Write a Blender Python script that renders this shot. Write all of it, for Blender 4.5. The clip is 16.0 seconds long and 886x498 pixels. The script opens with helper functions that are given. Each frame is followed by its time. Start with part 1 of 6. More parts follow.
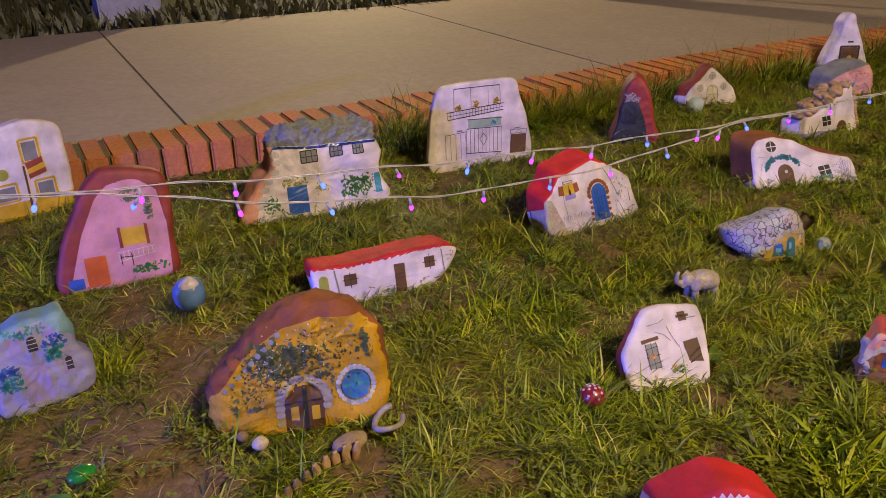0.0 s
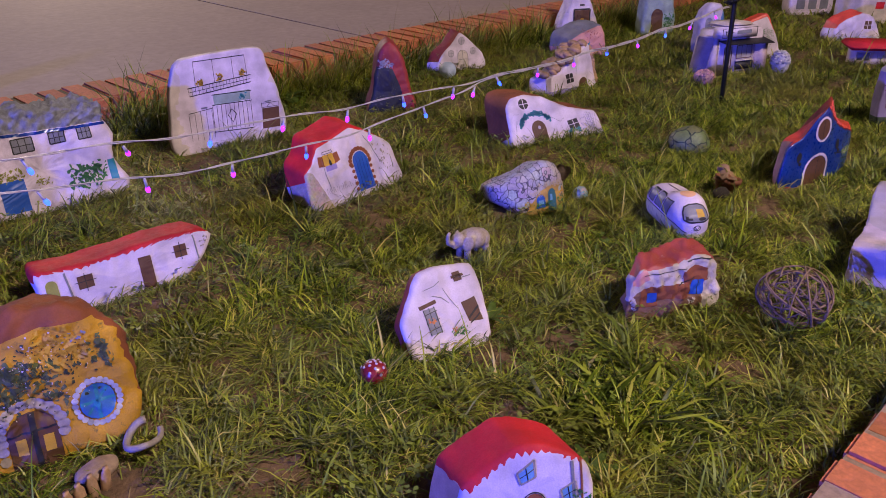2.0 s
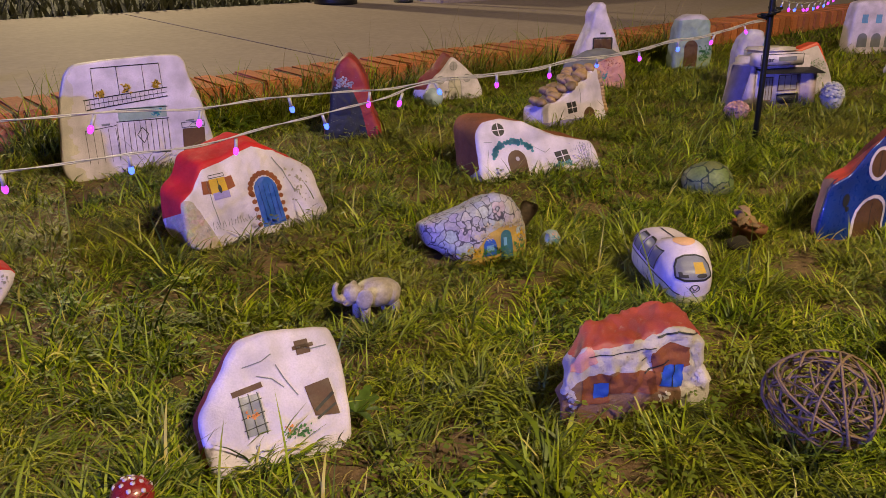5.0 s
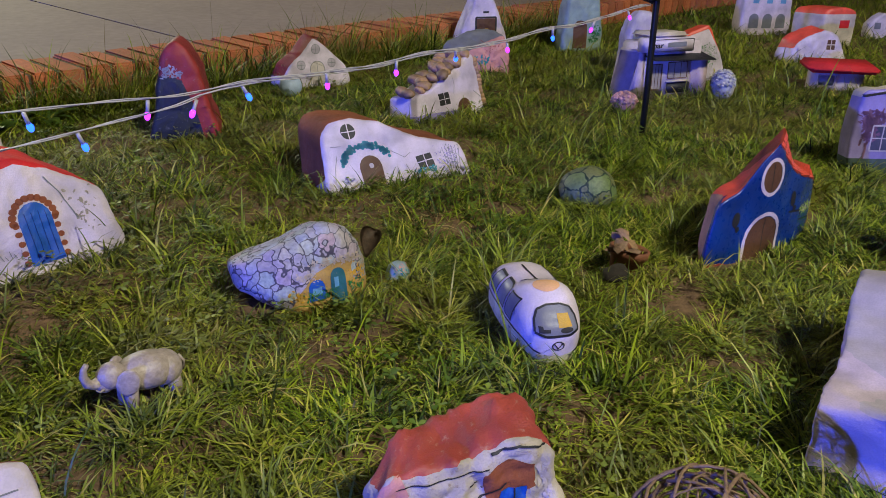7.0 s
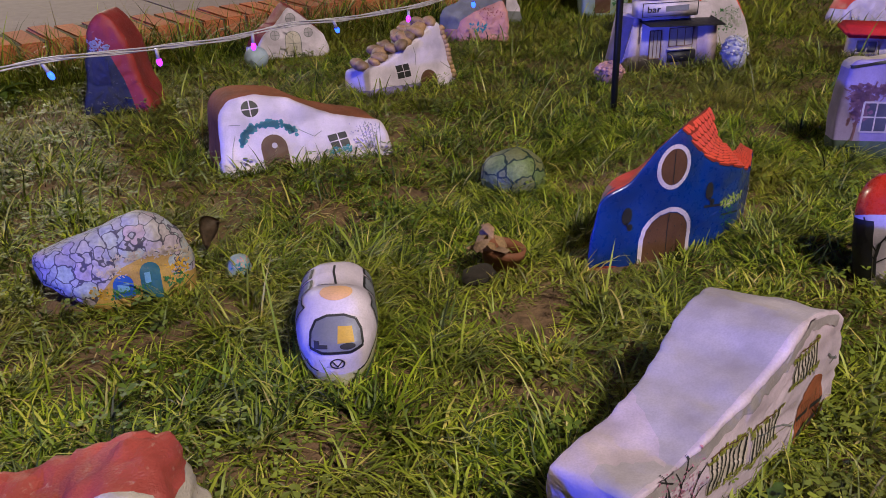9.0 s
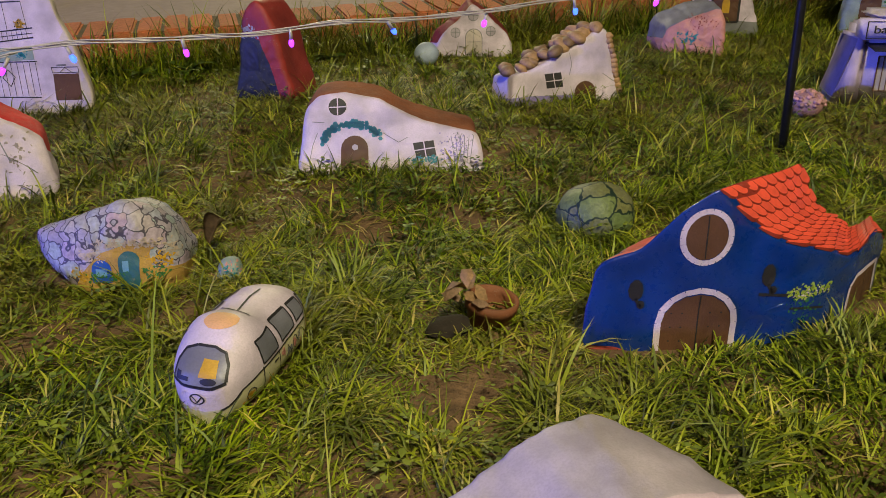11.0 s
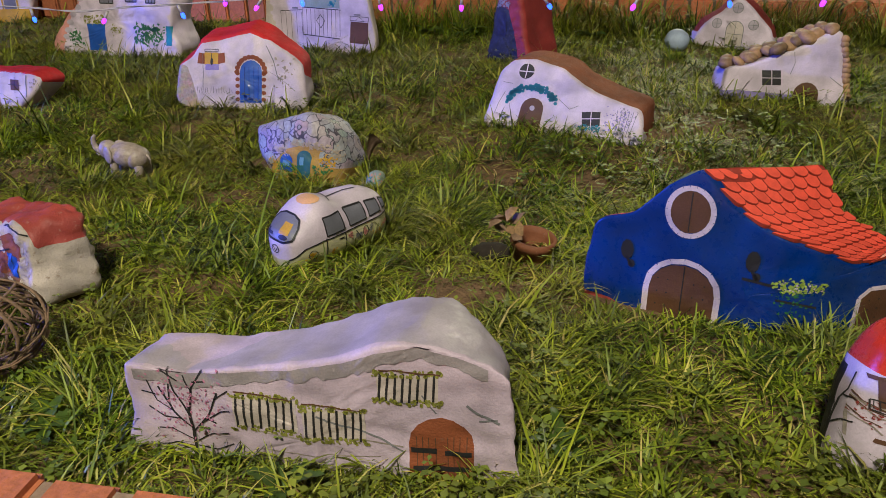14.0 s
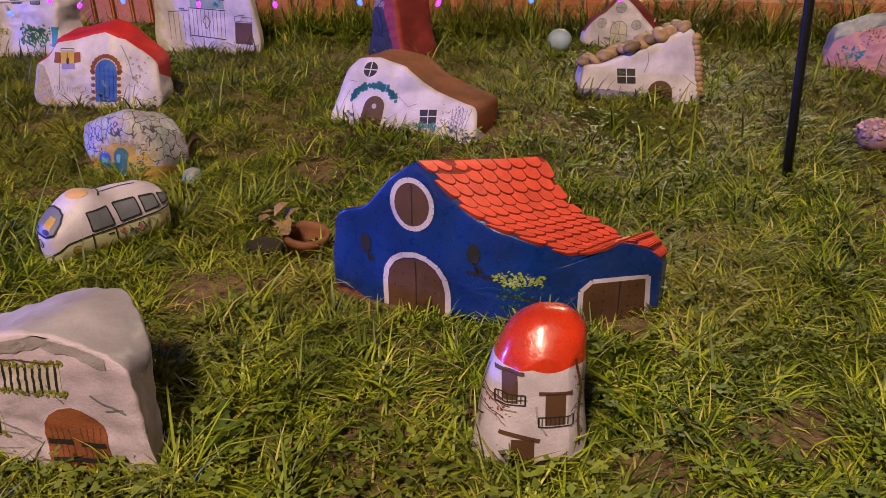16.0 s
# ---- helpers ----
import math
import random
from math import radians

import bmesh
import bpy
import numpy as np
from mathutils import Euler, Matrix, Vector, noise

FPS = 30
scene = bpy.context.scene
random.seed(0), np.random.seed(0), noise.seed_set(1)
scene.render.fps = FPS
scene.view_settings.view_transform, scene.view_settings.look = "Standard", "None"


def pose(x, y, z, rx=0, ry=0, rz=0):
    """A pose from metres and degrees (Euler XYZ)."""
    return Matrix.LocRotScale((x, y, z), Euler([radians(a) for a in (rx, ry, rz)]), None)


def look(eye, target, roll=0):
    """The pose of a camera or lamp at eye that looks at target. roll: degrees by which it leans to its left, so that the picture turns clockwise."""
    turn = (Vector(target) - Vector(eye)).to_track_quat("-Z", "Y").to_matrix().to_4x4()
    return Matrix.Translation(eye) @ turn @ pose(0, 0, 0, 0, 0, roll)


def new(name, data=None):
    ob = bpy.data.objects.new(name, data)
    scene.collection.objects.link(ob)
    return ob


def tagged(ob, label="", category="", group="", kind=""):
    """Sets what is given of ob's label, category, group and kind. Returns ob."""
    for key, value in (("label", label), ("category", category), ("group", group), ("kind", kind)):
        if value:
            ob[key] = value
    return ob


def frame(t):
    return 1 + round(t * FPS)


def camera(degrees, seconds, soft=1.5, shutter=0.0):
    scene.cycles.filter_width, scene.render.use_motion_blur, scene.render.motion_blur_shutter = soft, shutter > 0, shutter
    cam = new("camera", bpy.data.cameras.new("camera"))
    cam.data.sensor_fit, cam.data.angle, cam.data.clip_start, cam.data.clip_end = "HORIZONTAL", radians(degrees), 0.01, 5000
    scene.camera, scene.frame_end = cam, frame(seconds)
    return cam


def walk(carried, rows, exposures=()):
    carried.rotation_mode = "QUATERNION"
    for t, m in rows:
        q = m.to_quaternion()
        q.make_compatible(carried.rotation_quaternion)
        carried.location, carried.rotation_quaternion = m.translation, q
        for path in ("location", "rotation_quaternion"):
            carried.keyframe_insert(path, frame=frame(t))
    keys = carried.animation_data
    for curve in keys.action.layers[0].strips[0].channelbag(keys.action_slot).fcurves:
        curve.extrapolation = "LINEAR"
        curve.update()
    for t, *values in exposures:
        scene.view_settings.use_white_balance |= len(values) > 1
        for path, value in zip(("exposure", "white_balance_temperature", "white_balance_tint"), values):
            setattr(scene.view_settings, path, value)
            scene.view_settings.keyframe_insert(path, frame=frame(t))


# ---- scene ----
cam = camera(58.0, 16.0, 0.85)
METRES, EYE, TILT, LEAN, TURN = 3.0, 0.855, -24.675, 0.783, -28.5
ROWS = [
    (0.0, 0.0, 0.0, 0.0, -0.0, -0.0, 0.0),
    (0.5, -0.0044, 0.0016, -0.0016, -6.17, -0.42, 2.5),
    (1.0, -0.0056, 0.0059, -0.0043, -11.89, -0.99, 4.27),
    (1.5, -0.0035, 0.0134, -0.0072, -15.09, -1.53, 5.18),
    (2.0, 0.012, 0.0418, -0.0092, -16.1, -1.91, 5.94),
    (2.5, 0.0451, 0.0897, -0.0281, -16.44, -2.24, 6.42),
    (3.0, 0.0704, 0.1224, -0.0427, -16.01, -2.29, 6.36),
    (5.5, 0.163, 0.1959, -0.0146, -11.78, 3.13, 3.97),
    (6.0, 0.1815, 0.2187, -0.0069, -15.19, 2.52, 4.87),
    (6.5, 0.195, 0.2422, 0.0036, -17.51, 1.12, 5.21),
    (7.0, 0.2152, 0.2574, 0.0162, -18.41, -0.17, 5.29),
    (7.5, 0.2571, 0.2639, 0.0168, -18.49, -1.35, 5.3),
    (8.0, 0.3037, 0.2616, 0.0188, -15.53, -1.56, 5.0),
    (8.5, 0.3342, 0.2603, 0.0175, -13.2, -1.79, 4.73),
    (11.0, 0.5172, 0.3242, 0.0387, 10.96, -2.21, -4.6),
    (11.5, 0.546, 0.3206, 0.0406, 17.88, -3.15, -7.74),
    (12.0, 0.5642, 0.3161, 0.0283, 20.97, -4.02, -9.69),
    (12.5, 0.5903, 0.2949, 0.0226, 23.71, -4.82, -10.82),
    (13.0, 0.617, 0.2742, 0.0241, 26.78, -5.47, -12.63),
    (13.5, 0.6515, 0.294, 0.0319, 31.84, -6.6, -14.72),
    (14.0, 0.6793, 0.3131, 0.0426, 37.48, -8.01, -15.24),
    (14.5, 0.7108, 0.3359, 0.051, 38.16, -7.96, -15.46),
    (15.0, 0.7363, 0.3546, 0.0559, 38.13, -7.88, -15.13),
    (15.5, 0.7523, 0.3687, 0.058, 37.9, -7.83, -15.12),
    (16.0, 0.7721, 0.387, 0.0685, 37.79, -7.64, -15.18),
]
EXPOSURES = [  # the coloured flood changes its colour, and the film its balance: seconds, stops, kelvin, tint
    (0.0, 0.00, 11500, -20),
    (0.5, -0.08, 5300, -30),
    (1.0, -0.06, 6050, -36),
    (1.5, -0.10, 6800, 6),
    (2.0, -0.11, 6700, 6),
    (2.5, -0.06, 13500, -20),
    (3.0, 0.00, 9500, -20),
    (5.5, 0.00, 10500, -20),
    (6.0, 0.00, 9500, -15),
    (6.5, -0.06, 5500, -23),
    (7.0, -0.07, 6500, -28),
    (7.5, -0.05, 11500, -10),
    (8.0, -0.07, 8300, 1),
    (8.5, -0.07, 6350, -5),
    (11.0, -0.10, 9000, -30),
    (11.5, -0.10, 6450, 10),
    (12.0, -0.10, 6450, 13),
    (12.5, -0.15, 11500, -5),
    (13.0, -0.13, 9000, 1),
    (13.5, -0.10, 6700, -9),
    (14.0, -0.10, 6950, -25),
    (14.5, -0.08, 6850, 1),
    (15.0, -0.08, 6850, 7),
    (15.5, -0.05, 8400, -10),
    (16.0, -0.03, 8500, -8),
]
walk(cam, [(t, pose(0, 0, EYE, TILT, LEAN, TURN) @ pose(METRES * x, METRES * y, METRES * z, 90 + pitch, roll, yaw)) for t, x, y, z, yaw, pitch, roll in ROWS], EXPOSURES)

import collections

# ---------------------------------------------------------------- light
world = bpy.data.worlds.new("night")
scene.world = world
world.use_nodes = True
world.node_tree.nodes["Background"].inputs[0].default_value = (0.40, 0.33, 0.36, 1)
world.node_tree.nodes["Background"].inputs[1].default_value = 0.018


def lamp(name, kind, at, aim, power, color, size):
    data = bpy.data.lights.new(name, kind)
    data.energy, data.color = power, color
    if kind == "AREA":
        data.shape, data.size = "DISK", size
    else:
        data.shadow_soft_size = size
    if kind == "SPOT":
        data.spot_size, data.spot_blend = radians(120), 0.8
    ob = new(name, data)
    ob.matrix_world = look(at, aim)
    return ob


lamp("street_light", "AREA", (1.9, -2.9, 4.8), (1.4, 1.3, 0), 425, (1.0, 0.79, 0.78), 0.9)
lamp("street_light", "AREA", (-3.2, -3.4, 5.2), (1.0, 1.6, 0), 10, (1.0, 0.80, 0.78), 0.6)
lamp("walk_light", "AREA", (2.95, 7.95, 2.3), (3.6, 3.6, 0), 135, (1.0, 0.80, 0.72), 0.16)
lamp("led_flood", "SPOT", (-4.0, 0.3, 0.75), (2.0, 1.1, 0.0), 1900, (0.06, 0.085, 1.0), 0.06)


# ---------------------------------------------------------------- materials
MATS = {}


def node_mat(name):
    m = bpy.data.materials.new(name)
    m.use_nodes = True
    nt = m.node_tree
    return m, nt, nt.nodes["Principled BSDF"]


def add(nt, kind, **values):
    n = nt.nodes.new(kind)
    for key, value in values.items():
        n.inputs[key.replace("_", " ")].default_value = value
    return n


def mixed(nt, fac, a, b, blend="MIX"):
    n = nt.nodes.new("ShaderNodeMix")
    n.data_type, n.blend_type = "RGBA", blend
    for slot, value in ((0, fac), (6, a), (7, b)):
        if hasattr(value, "links"):
            nt.links.new(value, n.inputs[slot])
        else:
            n.inputs[slot].default_value = value if slot == 0 else (*value, 1)
    return n.outputs[2]


def ramp(nt, fac, *stops):
    n = nt.nodes.new("ShaderNodeValToRGB")
    e = n.color_ramp.elements
    while len(e) < len(stops):
        e.new(0.5)
    for slot, (p, c) in zip(e, stops):
        slot.position, slot.color = p, ((c, c, c, 1) if isinstance(c, (int, float)) else (*c, 1))
    nt.links.new(fac, n.inputs[0])
    return n.outputs[0]


def bumped(nt, bsdf, height, strength, distance):
    b = add(nt, "ShaderNodeBump", Strength=strength, Distance=distance)
    nt.links.new(height, b.inputs["Height"])
    nt.links.new(b.outputs[0], bsdf.inputs["Normal"])


def paint(key, color, rough=0.5, coarse=0.55, wear=0.25, worn=(0.36, 0.31, 0.27), gloss=0.0):
    """Brushed paint on a stone: blotches, brush streaks, chips that show the stone, a grainy relief."""
    if key in MATS:
        return MATS[key]
    m, nt, bsdf = node_mat(key)
    where = nt.nodes.new("ShaderNodeTexCoord").outputs["Object"]
    big = add(nt, "ShaderNodeTexNoise", Scale=16.0, Detail=4.0)
    mid = add(nt, "ShaderNodeTexNoise", Scale=95.0, Detail=6.0, Roughness=0.7)
    fine = add(nt, "ShaderNodeTexNoise", Scale=420.0, Detail=3.0)
    for n in (big, mid, fine):
        nt.links.new(where, n.inputs["Vector"])
    dark = tuple(c * 0.66 for c in color)
    light = tuple(min(1, c * 1.13 + 0.002) for c in color)
    base = mixed(nt, ramp(nt, big.outputs[0], (0.32, 0.0), (0.68, 1.0)), dark, light)
    base = mixed(nt, ramp(nt, fine.outputs[0], (0.35, 0.22), (0.6, 0.0)), base, tuple(c * 0.5 for c in color))
    chips = ramp(nt, mid.outputs[0], (0.63 - 0.10 * wear, 0.0), (0.70, min(1.0, 1.8 * wear)))
    nt.links.new(mixed(nt, chips, base, worn), bsdf.inputs["Base Color"])
    nt.links.new(ramp(nt, mid.outputs[0], (0.3, max(0.05, rough - 0.12)), (0.75, min(1, rough + 0.2))), bsdf.inputs["Roughness"])
    if gloss:
        bsdf.inputs["Coat Weight"].default_value, bsdf.inputs["Coat Roughness"].default_value = gloss, 0.12
    rise = nt.nodes.new("ShaderNodeMath")
    rise.operation = "ADD"
    nt.links.new(mid.outputs[0], rise.inputs[0])
    nt.links.new(fine.outputs[0], rise.inputs[1])
    bumped(nt, bsdf, rise.outputs[0], coarse * 0.5, 0.0022)
    MATS[key] = m
    return m


def cells(key, color, line, scale, width, rough=0.55):
    """Painted scales: pale cells parted by dark brush lines."""
    m, nt, bsdf = node_mat(key)
    where = nt.nodes.new("ShaderNodeTexCoord").outputs["Object"]
    warp = add(nt, "ShaderNodeTexNoise", Scale=40.0, Detail=2.0)
    vor = add(nt, "ShaderNodeTexVoronoi", Scale=scale, Randomness=0.42)
    vor.feature = "DISTANCE_TO_EDGE"
    tone = add(nt, "ShaderNodeTexVoronoi", Scale=scale, Randomness=0.42)
    fine = add(nt, "ShaderNodeTexNoise", Scale=160.0, Detail=5.0)
    for n in (warp, fine):
        nt.links.new(where, n.inputs["Vector"])
    bent = mixed(nt, 0.035, (0, 0, 0), (0, 0, 0), "ADD")
    mix = bent.node
    nt.links.new(where, mix.inputs[6])
    nt.links.new(warp.outputs["Color"], mix.inputs[7])
    nt.links.new(bent, vor.inputs["Vector"])
    nt.links.new(bent, tone.inputs["Vector"])
    base = mixed(nt, ramp(nt, fine.outputs[0], (0.3, 0.0), (0.7, 1.0)), tuple(c * 0.62 for c in color), color)
    base = mixed(nt, 0.22, base, (0.5, 0.5, 0.5), "MULTIPLY")
    nt.links.new(tone.outputs["Color"], base.node.inputs[7])
    nt.links.new(mixed(nt, ramp(nt, vor.outputs["Distance"], (width * 0.6, 1.0), (width, 0.0)), base, line), bsdf.inputs["Base Color"])
    bsdf.inputs["Roughness"].default_value = rough
    bumped(nt, bsdf, fine.outputs[0], 0.5, 0.003)
    return m


def plain(key, color, rough=0.5, metal=0.0, scale=60.0, relief=0.3, vary=0.35, depth=0.003, random_each=0.0):
    """A surface with grain at two scales."""
    if key in MATS:
        return MATS[key]
    m, nt, bsdf = node_mat(key)
    where = nt.nodes.new("ShaderNodeTexCoord").outputs["Object"]
    a = add(nt, "ShaderNodeTexNoise", Scale=scale, Detail=6.0, Roughness=0.65)
    b = add(nt, "ShaderNodeTexNoise", Scale=scale * 0.13, Detail=3.0)
    for n in (a, b):
        nt.links.new(where, n.inputs["Vector"])
    lo, hi = tuple(c * (1 - vary) for c in color), tuple(min(1, c * (1 + 0.7 * vary)) for c in color)
    base = mixed(nt, ramp(nt, a.outputs[0], (0.3, 0.0), (0.72, 1.0)), lo, hi)
    base = mixed(nt, ramp(nt, b.outputs[0], (0.35, 0.0), (0.65, vary)), base, tuple(c * 0.6 for c in color))
    if random_each:
        info = nt.nodes.new("ShaderNodeObjectInfo")
        base = mixed(nt, random_each, base, (1, 1, 1), "MULTIPLY")
        nt.links.new(ramp(nt, info.outputs["Random"], (0.0, (0.35, 0.33, 0.33)), (0.5, (0.9, 0.85, 0.8)), (1.0, (1.3, 1.15, 1.0))), base.node.inputs[7])
    nt.links.new(base, bsdf.inputs["Base Color"])
    bsdf.inputs["Roughness"].default_value, bsdf.inputs["Metallic"].default_value = rough, metal
    bumped(nt, bsdf, a.outputs[0], relief, depth)
    MATS[key] = m
    return m


def glow(key, color, strength):
    m, nt, bsdf = node_mat(key)
    bsdf.inputs["Base Color"].default_value = (*color, 1)
    bsdf.inputs["Emission Color"].default_value = (*color, 1)
    bsdf.inputs["Emission Strength"].default_value = strength
    bsdf.inputs["Roughness"].default_value = 0.25
    return m


def blade_material(key, stops, gloss, dull=(0.205, 0.172, 0.04)):
    m, nt, bsdf = node_mat(key)
    geo = nt.nodes.new("ShaderNodeNewGeometry")
    where = nt.nodes.new("ShaderNodeTexCoord").outputs["Object"]
    patch = add(nt, "ShaderNodeTexNoise", Scale=2.6, Detail=4.0)
    nt.links.new(where, patch.inputs["Vector"])
    base = ramp(nt, geo.outputs["Random Per Island"], *stops)
    base = mixed(nt, ramp(nt, patch.outputs[0], (0.40, 0.0), (0.70, 0.5)), base, dull)
    # clumps multiplied darker and brighter: light and shade of tufts put into colour
    clump_shade = add(nt, "ShaderNodeTexNoise", Scale=13.0, Detail=3.0)
    nt.links.new(where, clump_shade.inputs["Vector"])
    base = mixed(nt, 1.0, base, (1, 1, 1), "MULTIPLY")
    nt.links.new(ramp(nt, clump_shade.outputs[0], (0.33, (0.62, 0.66, 0.7)), (0.5, (1.10, 1.10, 1.06)), (0.68, (1.6, 1.52, 1.35))), base.node.inputs[7])
    nt.links.new(base, bsdf.inputs["Base Color"])
    bsdf.inputs["Roughness"].default_value = gloss
    bsdf.inputs["Specular IOR Level"].default_value = 0.35
    bsdf.inputs["Transmission Weight"].default_value = 0.0
    return m


WHITE = paint("white_paint", (0.70, 0.595, 0.73), 0.5, 0.5, 0.16, (0.46, 0.40, 0.39))
CREAM = paint("cream_paint", (0.64, 0.55, 0.52), 0.55, 0.6, 0.2)
LILACW = paint("lilac_white_paint", (0.62, 0.50, 0.63), 0.55, 0.55, 0.15, (0.50, 0.43, 0.44))
GREYW = paint("grey_white_paint", (0.51, 0.445, 0.54), 0.5, 0.35, 0.1)
RED = paint("red_paint", (0.60, 0.012, 0.026), 0.72, 0.4, 0.06, (0.3, 0.05, 0.04))
REDGLOSS = paint("glossy_red_paint", (0.72, 0.045, 0.02), 0.28, 0.25, 0.0, gloss=0.5)
DKRED = paint("dark_red_paint", (0.27, 0.035, 0.035), 0.55, 0.7, 0.15)
FADED = paint("faded_red_paint", (0.46, 0.080, 0.072), 0.5, 0.8, 0.3, (0.5, 0.30, 0.26))
ORANGE = paint("orange_tile_paint", (0.80, 0.10, 0.07), 0.4, 0.3, 0.03, (0.5, 0.1, 0.05))
GROUT = paint("dark_tile_joint", (0.30, 0.03, 0.02), 0.6, 0.5, 0.1)
TILE = plain("orange_tile", (0.82, 0.105, 0.075), 0.4, 0, 60, 0.2, 0.2, 0.002, random_each=0.2)
BLUE = paint("deep_blue_paint", (0.001, 0.034, 0.25), 0.3, 0.3, 0.0, gloss=0.7)
BRIGHT = paint("bright_blue_paint", (0.02, 0.10, 0.50), 0.45, 0.4, 0.05)
SKY = paint("pale_blue_paint", (0.16, 0.36, 0.62), 0.5, 0.4, 0.1)
BROWN = paint("brown_paint", (0.115, 0.05, 0.027), 0.6, 0.4, 0.15, (0.2, 0.12, 0.08))
RUST = paint("rust_brown_paint", (0.27, 0.075, 0.030), 0.8, 0.8, 0.2, (0.2, 0.13, 0.1))
DARK = paint("black_paint", (0.022, 0.02, 0.024), 0.55, 0.3, 0.05)
GREY = paint("grey_paint", (0.22, 0.22, 0.24), 0.6, 0.6, 0.15)
PANE = paint("grey_pane_paint", (0.21, 0.21, 0.26), 0.4, 0.2, 0.0)
PINK = paint("pink_paint", (0.62, 0.27, 0.36), 0.5, 0.5, 0.12)
SALMON = paint("salmon_paint", (0.66, 0.30, 0.27), 0.55, 0.8, 0.25, (0.6, 0.5, 0.45))
PURPLE = paint("purple_paint", (0.30, 0.24, 0.56), 0.5, 0.5, 0.1)
LILAC = paint("lilac_paint", (0.30, 0.28, 0.58), 0.55, 0.6, 0.2, (0.3, 0.4, 0.5))
TEAL = paint("teal_paint", (0.03, 0.24, 0.33), 0.5, 0.5, 0.15, (0.2, 0.4, 0.45))
YELLOW = paint("yellow_paint", (0.62, 0.36, 0.04), 0.5, 0.5, 0.1)
OCHRE = paint("ochre_paint", (0.58, 0.30, 0.022), 0.65, 1.2, 0.5, (0.16, 0.13, 0.04))
GREEN = paint("leaf_green_paint", (0.05, 0.19, 0.06), 0.55, 0.6, 0.2)
OLIVE = paint("olive_paint", (0.30, 0.30, 0.06), 0.6, 0.5, 0.2)
MINT = paint("mint_grey_paint", (0.30, 0.38, 0.36), 0.5, 0.7, 0.2)
TERRA = paint("terracotta", (0.24, 0.085, 0.04), 0.7, 0.5, 0.2)
SLATE = plain("slate_stone", (0.23, 0.235, 0.27), 0.75, 0, 70, 0.9, 0.5, 0.006)
FIELD = plain("field_stone", (0.36, 0.31, 0.27), 0.8, 0, 80, 0.8, 0.4, 0.004)
PEBBLE = plain("tan_pebble", (0.43, 0.28, 0.17), 0.6, 0, 90, 0.4, 0.35, 0.002, random_each=0.7)
PALEPEB = plain("pale_pebble", (0.55, 0.47, 0.42), 0.6, 0, 90, 0.4, 0.35, 0.002, random_each=0.6)
GREYPEB = plain("white_grey_pebble", (0.55, 0.56, 0.58), 0.5, 0, 90, 0.4, 0.4, 0.002, random_each=0.8)
PINKPEB = plain("pink_pebble", (0.62, 0.36, 0.40), 0.5, 0, 90, 0.4, 0.4, 0.002, random_each=0.7)
BRICK = plain("red_brick", (0.60, 0.20, 0.095), 0.8, 0, 75, 0.8, 0.34, 0.003, random_each=0.45)
MORTAR = plain("grey_mortar", (0.13, 0.10, 0.07), 0.9, 0, 90, 0.8, 0.35)
CONCRETE = plain("smooth_concrete", (0.35, 0.275, 0.255), 0.8, 0, 30, 0.25, 0.16, 0.002, random_each=0.15)
SOIL = plain("bed_soil", (0.20, 0.120, 0.066), 0.95, 0, 45, 1.0, 0.55, 0.012)
BARK = plain("dry_twig", (0.27, 0.17, 0.11), 0.75, 0, 160, 0.6, 0.5)
STRAW = plain("dry_leaf", (0.33, 0.20, 0.10), 0.8, 0, 120, 0.5, 0.5)
IRON = plain("black_iron", (0.018, 0.018, 0.02), 0.45, 0.4, 120, 0.3, 0.3)
WIRE = plain("clear_wire", (0.50, 0.46, 0.45), 0.3, 0.0, 120, 0.1, 0.2)
RESIN = plain("grey_resin", (0.44, 0.36, 0.33), 0.42, 0, 110, 0.35, 0.35)
# near-black lawn colour: the shade over it is part of the colour
HEDGE = plain("shaded_lawn", (0.035, 0.033, 0.018), 0.7, 0, 26, 1.0, 0.7, 0.03)
PLASTER = plain("grey_plaster", (0.38, 0.36, 0.38), 0.85, 0, 25, 0.4, 0.25)
SCALES = cells("painted_scale_roof", (0.52, 0.49, 0.58), (0.07, 0.06, 0.09), 42.0, 0.05)
SHELLG = cells("painted_turtle_shell", (0.22, 0.25, 0.11), (0.012, 0.03, 0.022), 21.0, 0.055)
BEIGE = cells("painted_masonry", (0.56, 0.45, 0.40), (0.40, 0.32, 0.29), 85.0, 0.08)
PINKLAMP = glow("pink_bulb", (0.36, 0.02, 1.0), 4.0)
BLUELAMP = glow("blue_bulb", (0.02, 0.06, 1.0), 6.5)


# ---------------------------------------------------------------- mesh helpers
def mesh_of(name, verts, faces, material, smooth=True):
    me = bpy.data.meshes.new(name)
    me.from_pydata([tuple(v) for v in verts], [], [tuple(f) for f in faces])
    me.materials.append(material)
    if smooth:
        me.polygons.foreach_set("use_smooth", [True] * len(me.polygons))
    me.update()
    return me


def from_bm(name, bm, material, smooth=True):
    me = bpy.data.meshes.new(name)
    bmesh.ops.recalc_face_normals(bm, faces=bm.faces)
    bm.to_mesh(me)
    bm.free()
    me.materials.append(material)
    if smooth:
        me.polygons.foreach_set("use_smooth", [True] * len(me.polygons))
    return me


def part(name, me, parent, label="", m=None):
    ob = new(name, me)
    ob.parent = parent
    if m is not None:
        ob.matrix_local = m
    if label:
        ob["label"] = label
    return ob


def thing(name, label, category, m, group="", kind=""):
    ob = tagged(new(name), label, category, group, kind)
    ob.empty_display_size = 0.05
    ob.matrix_world = m
    return ob


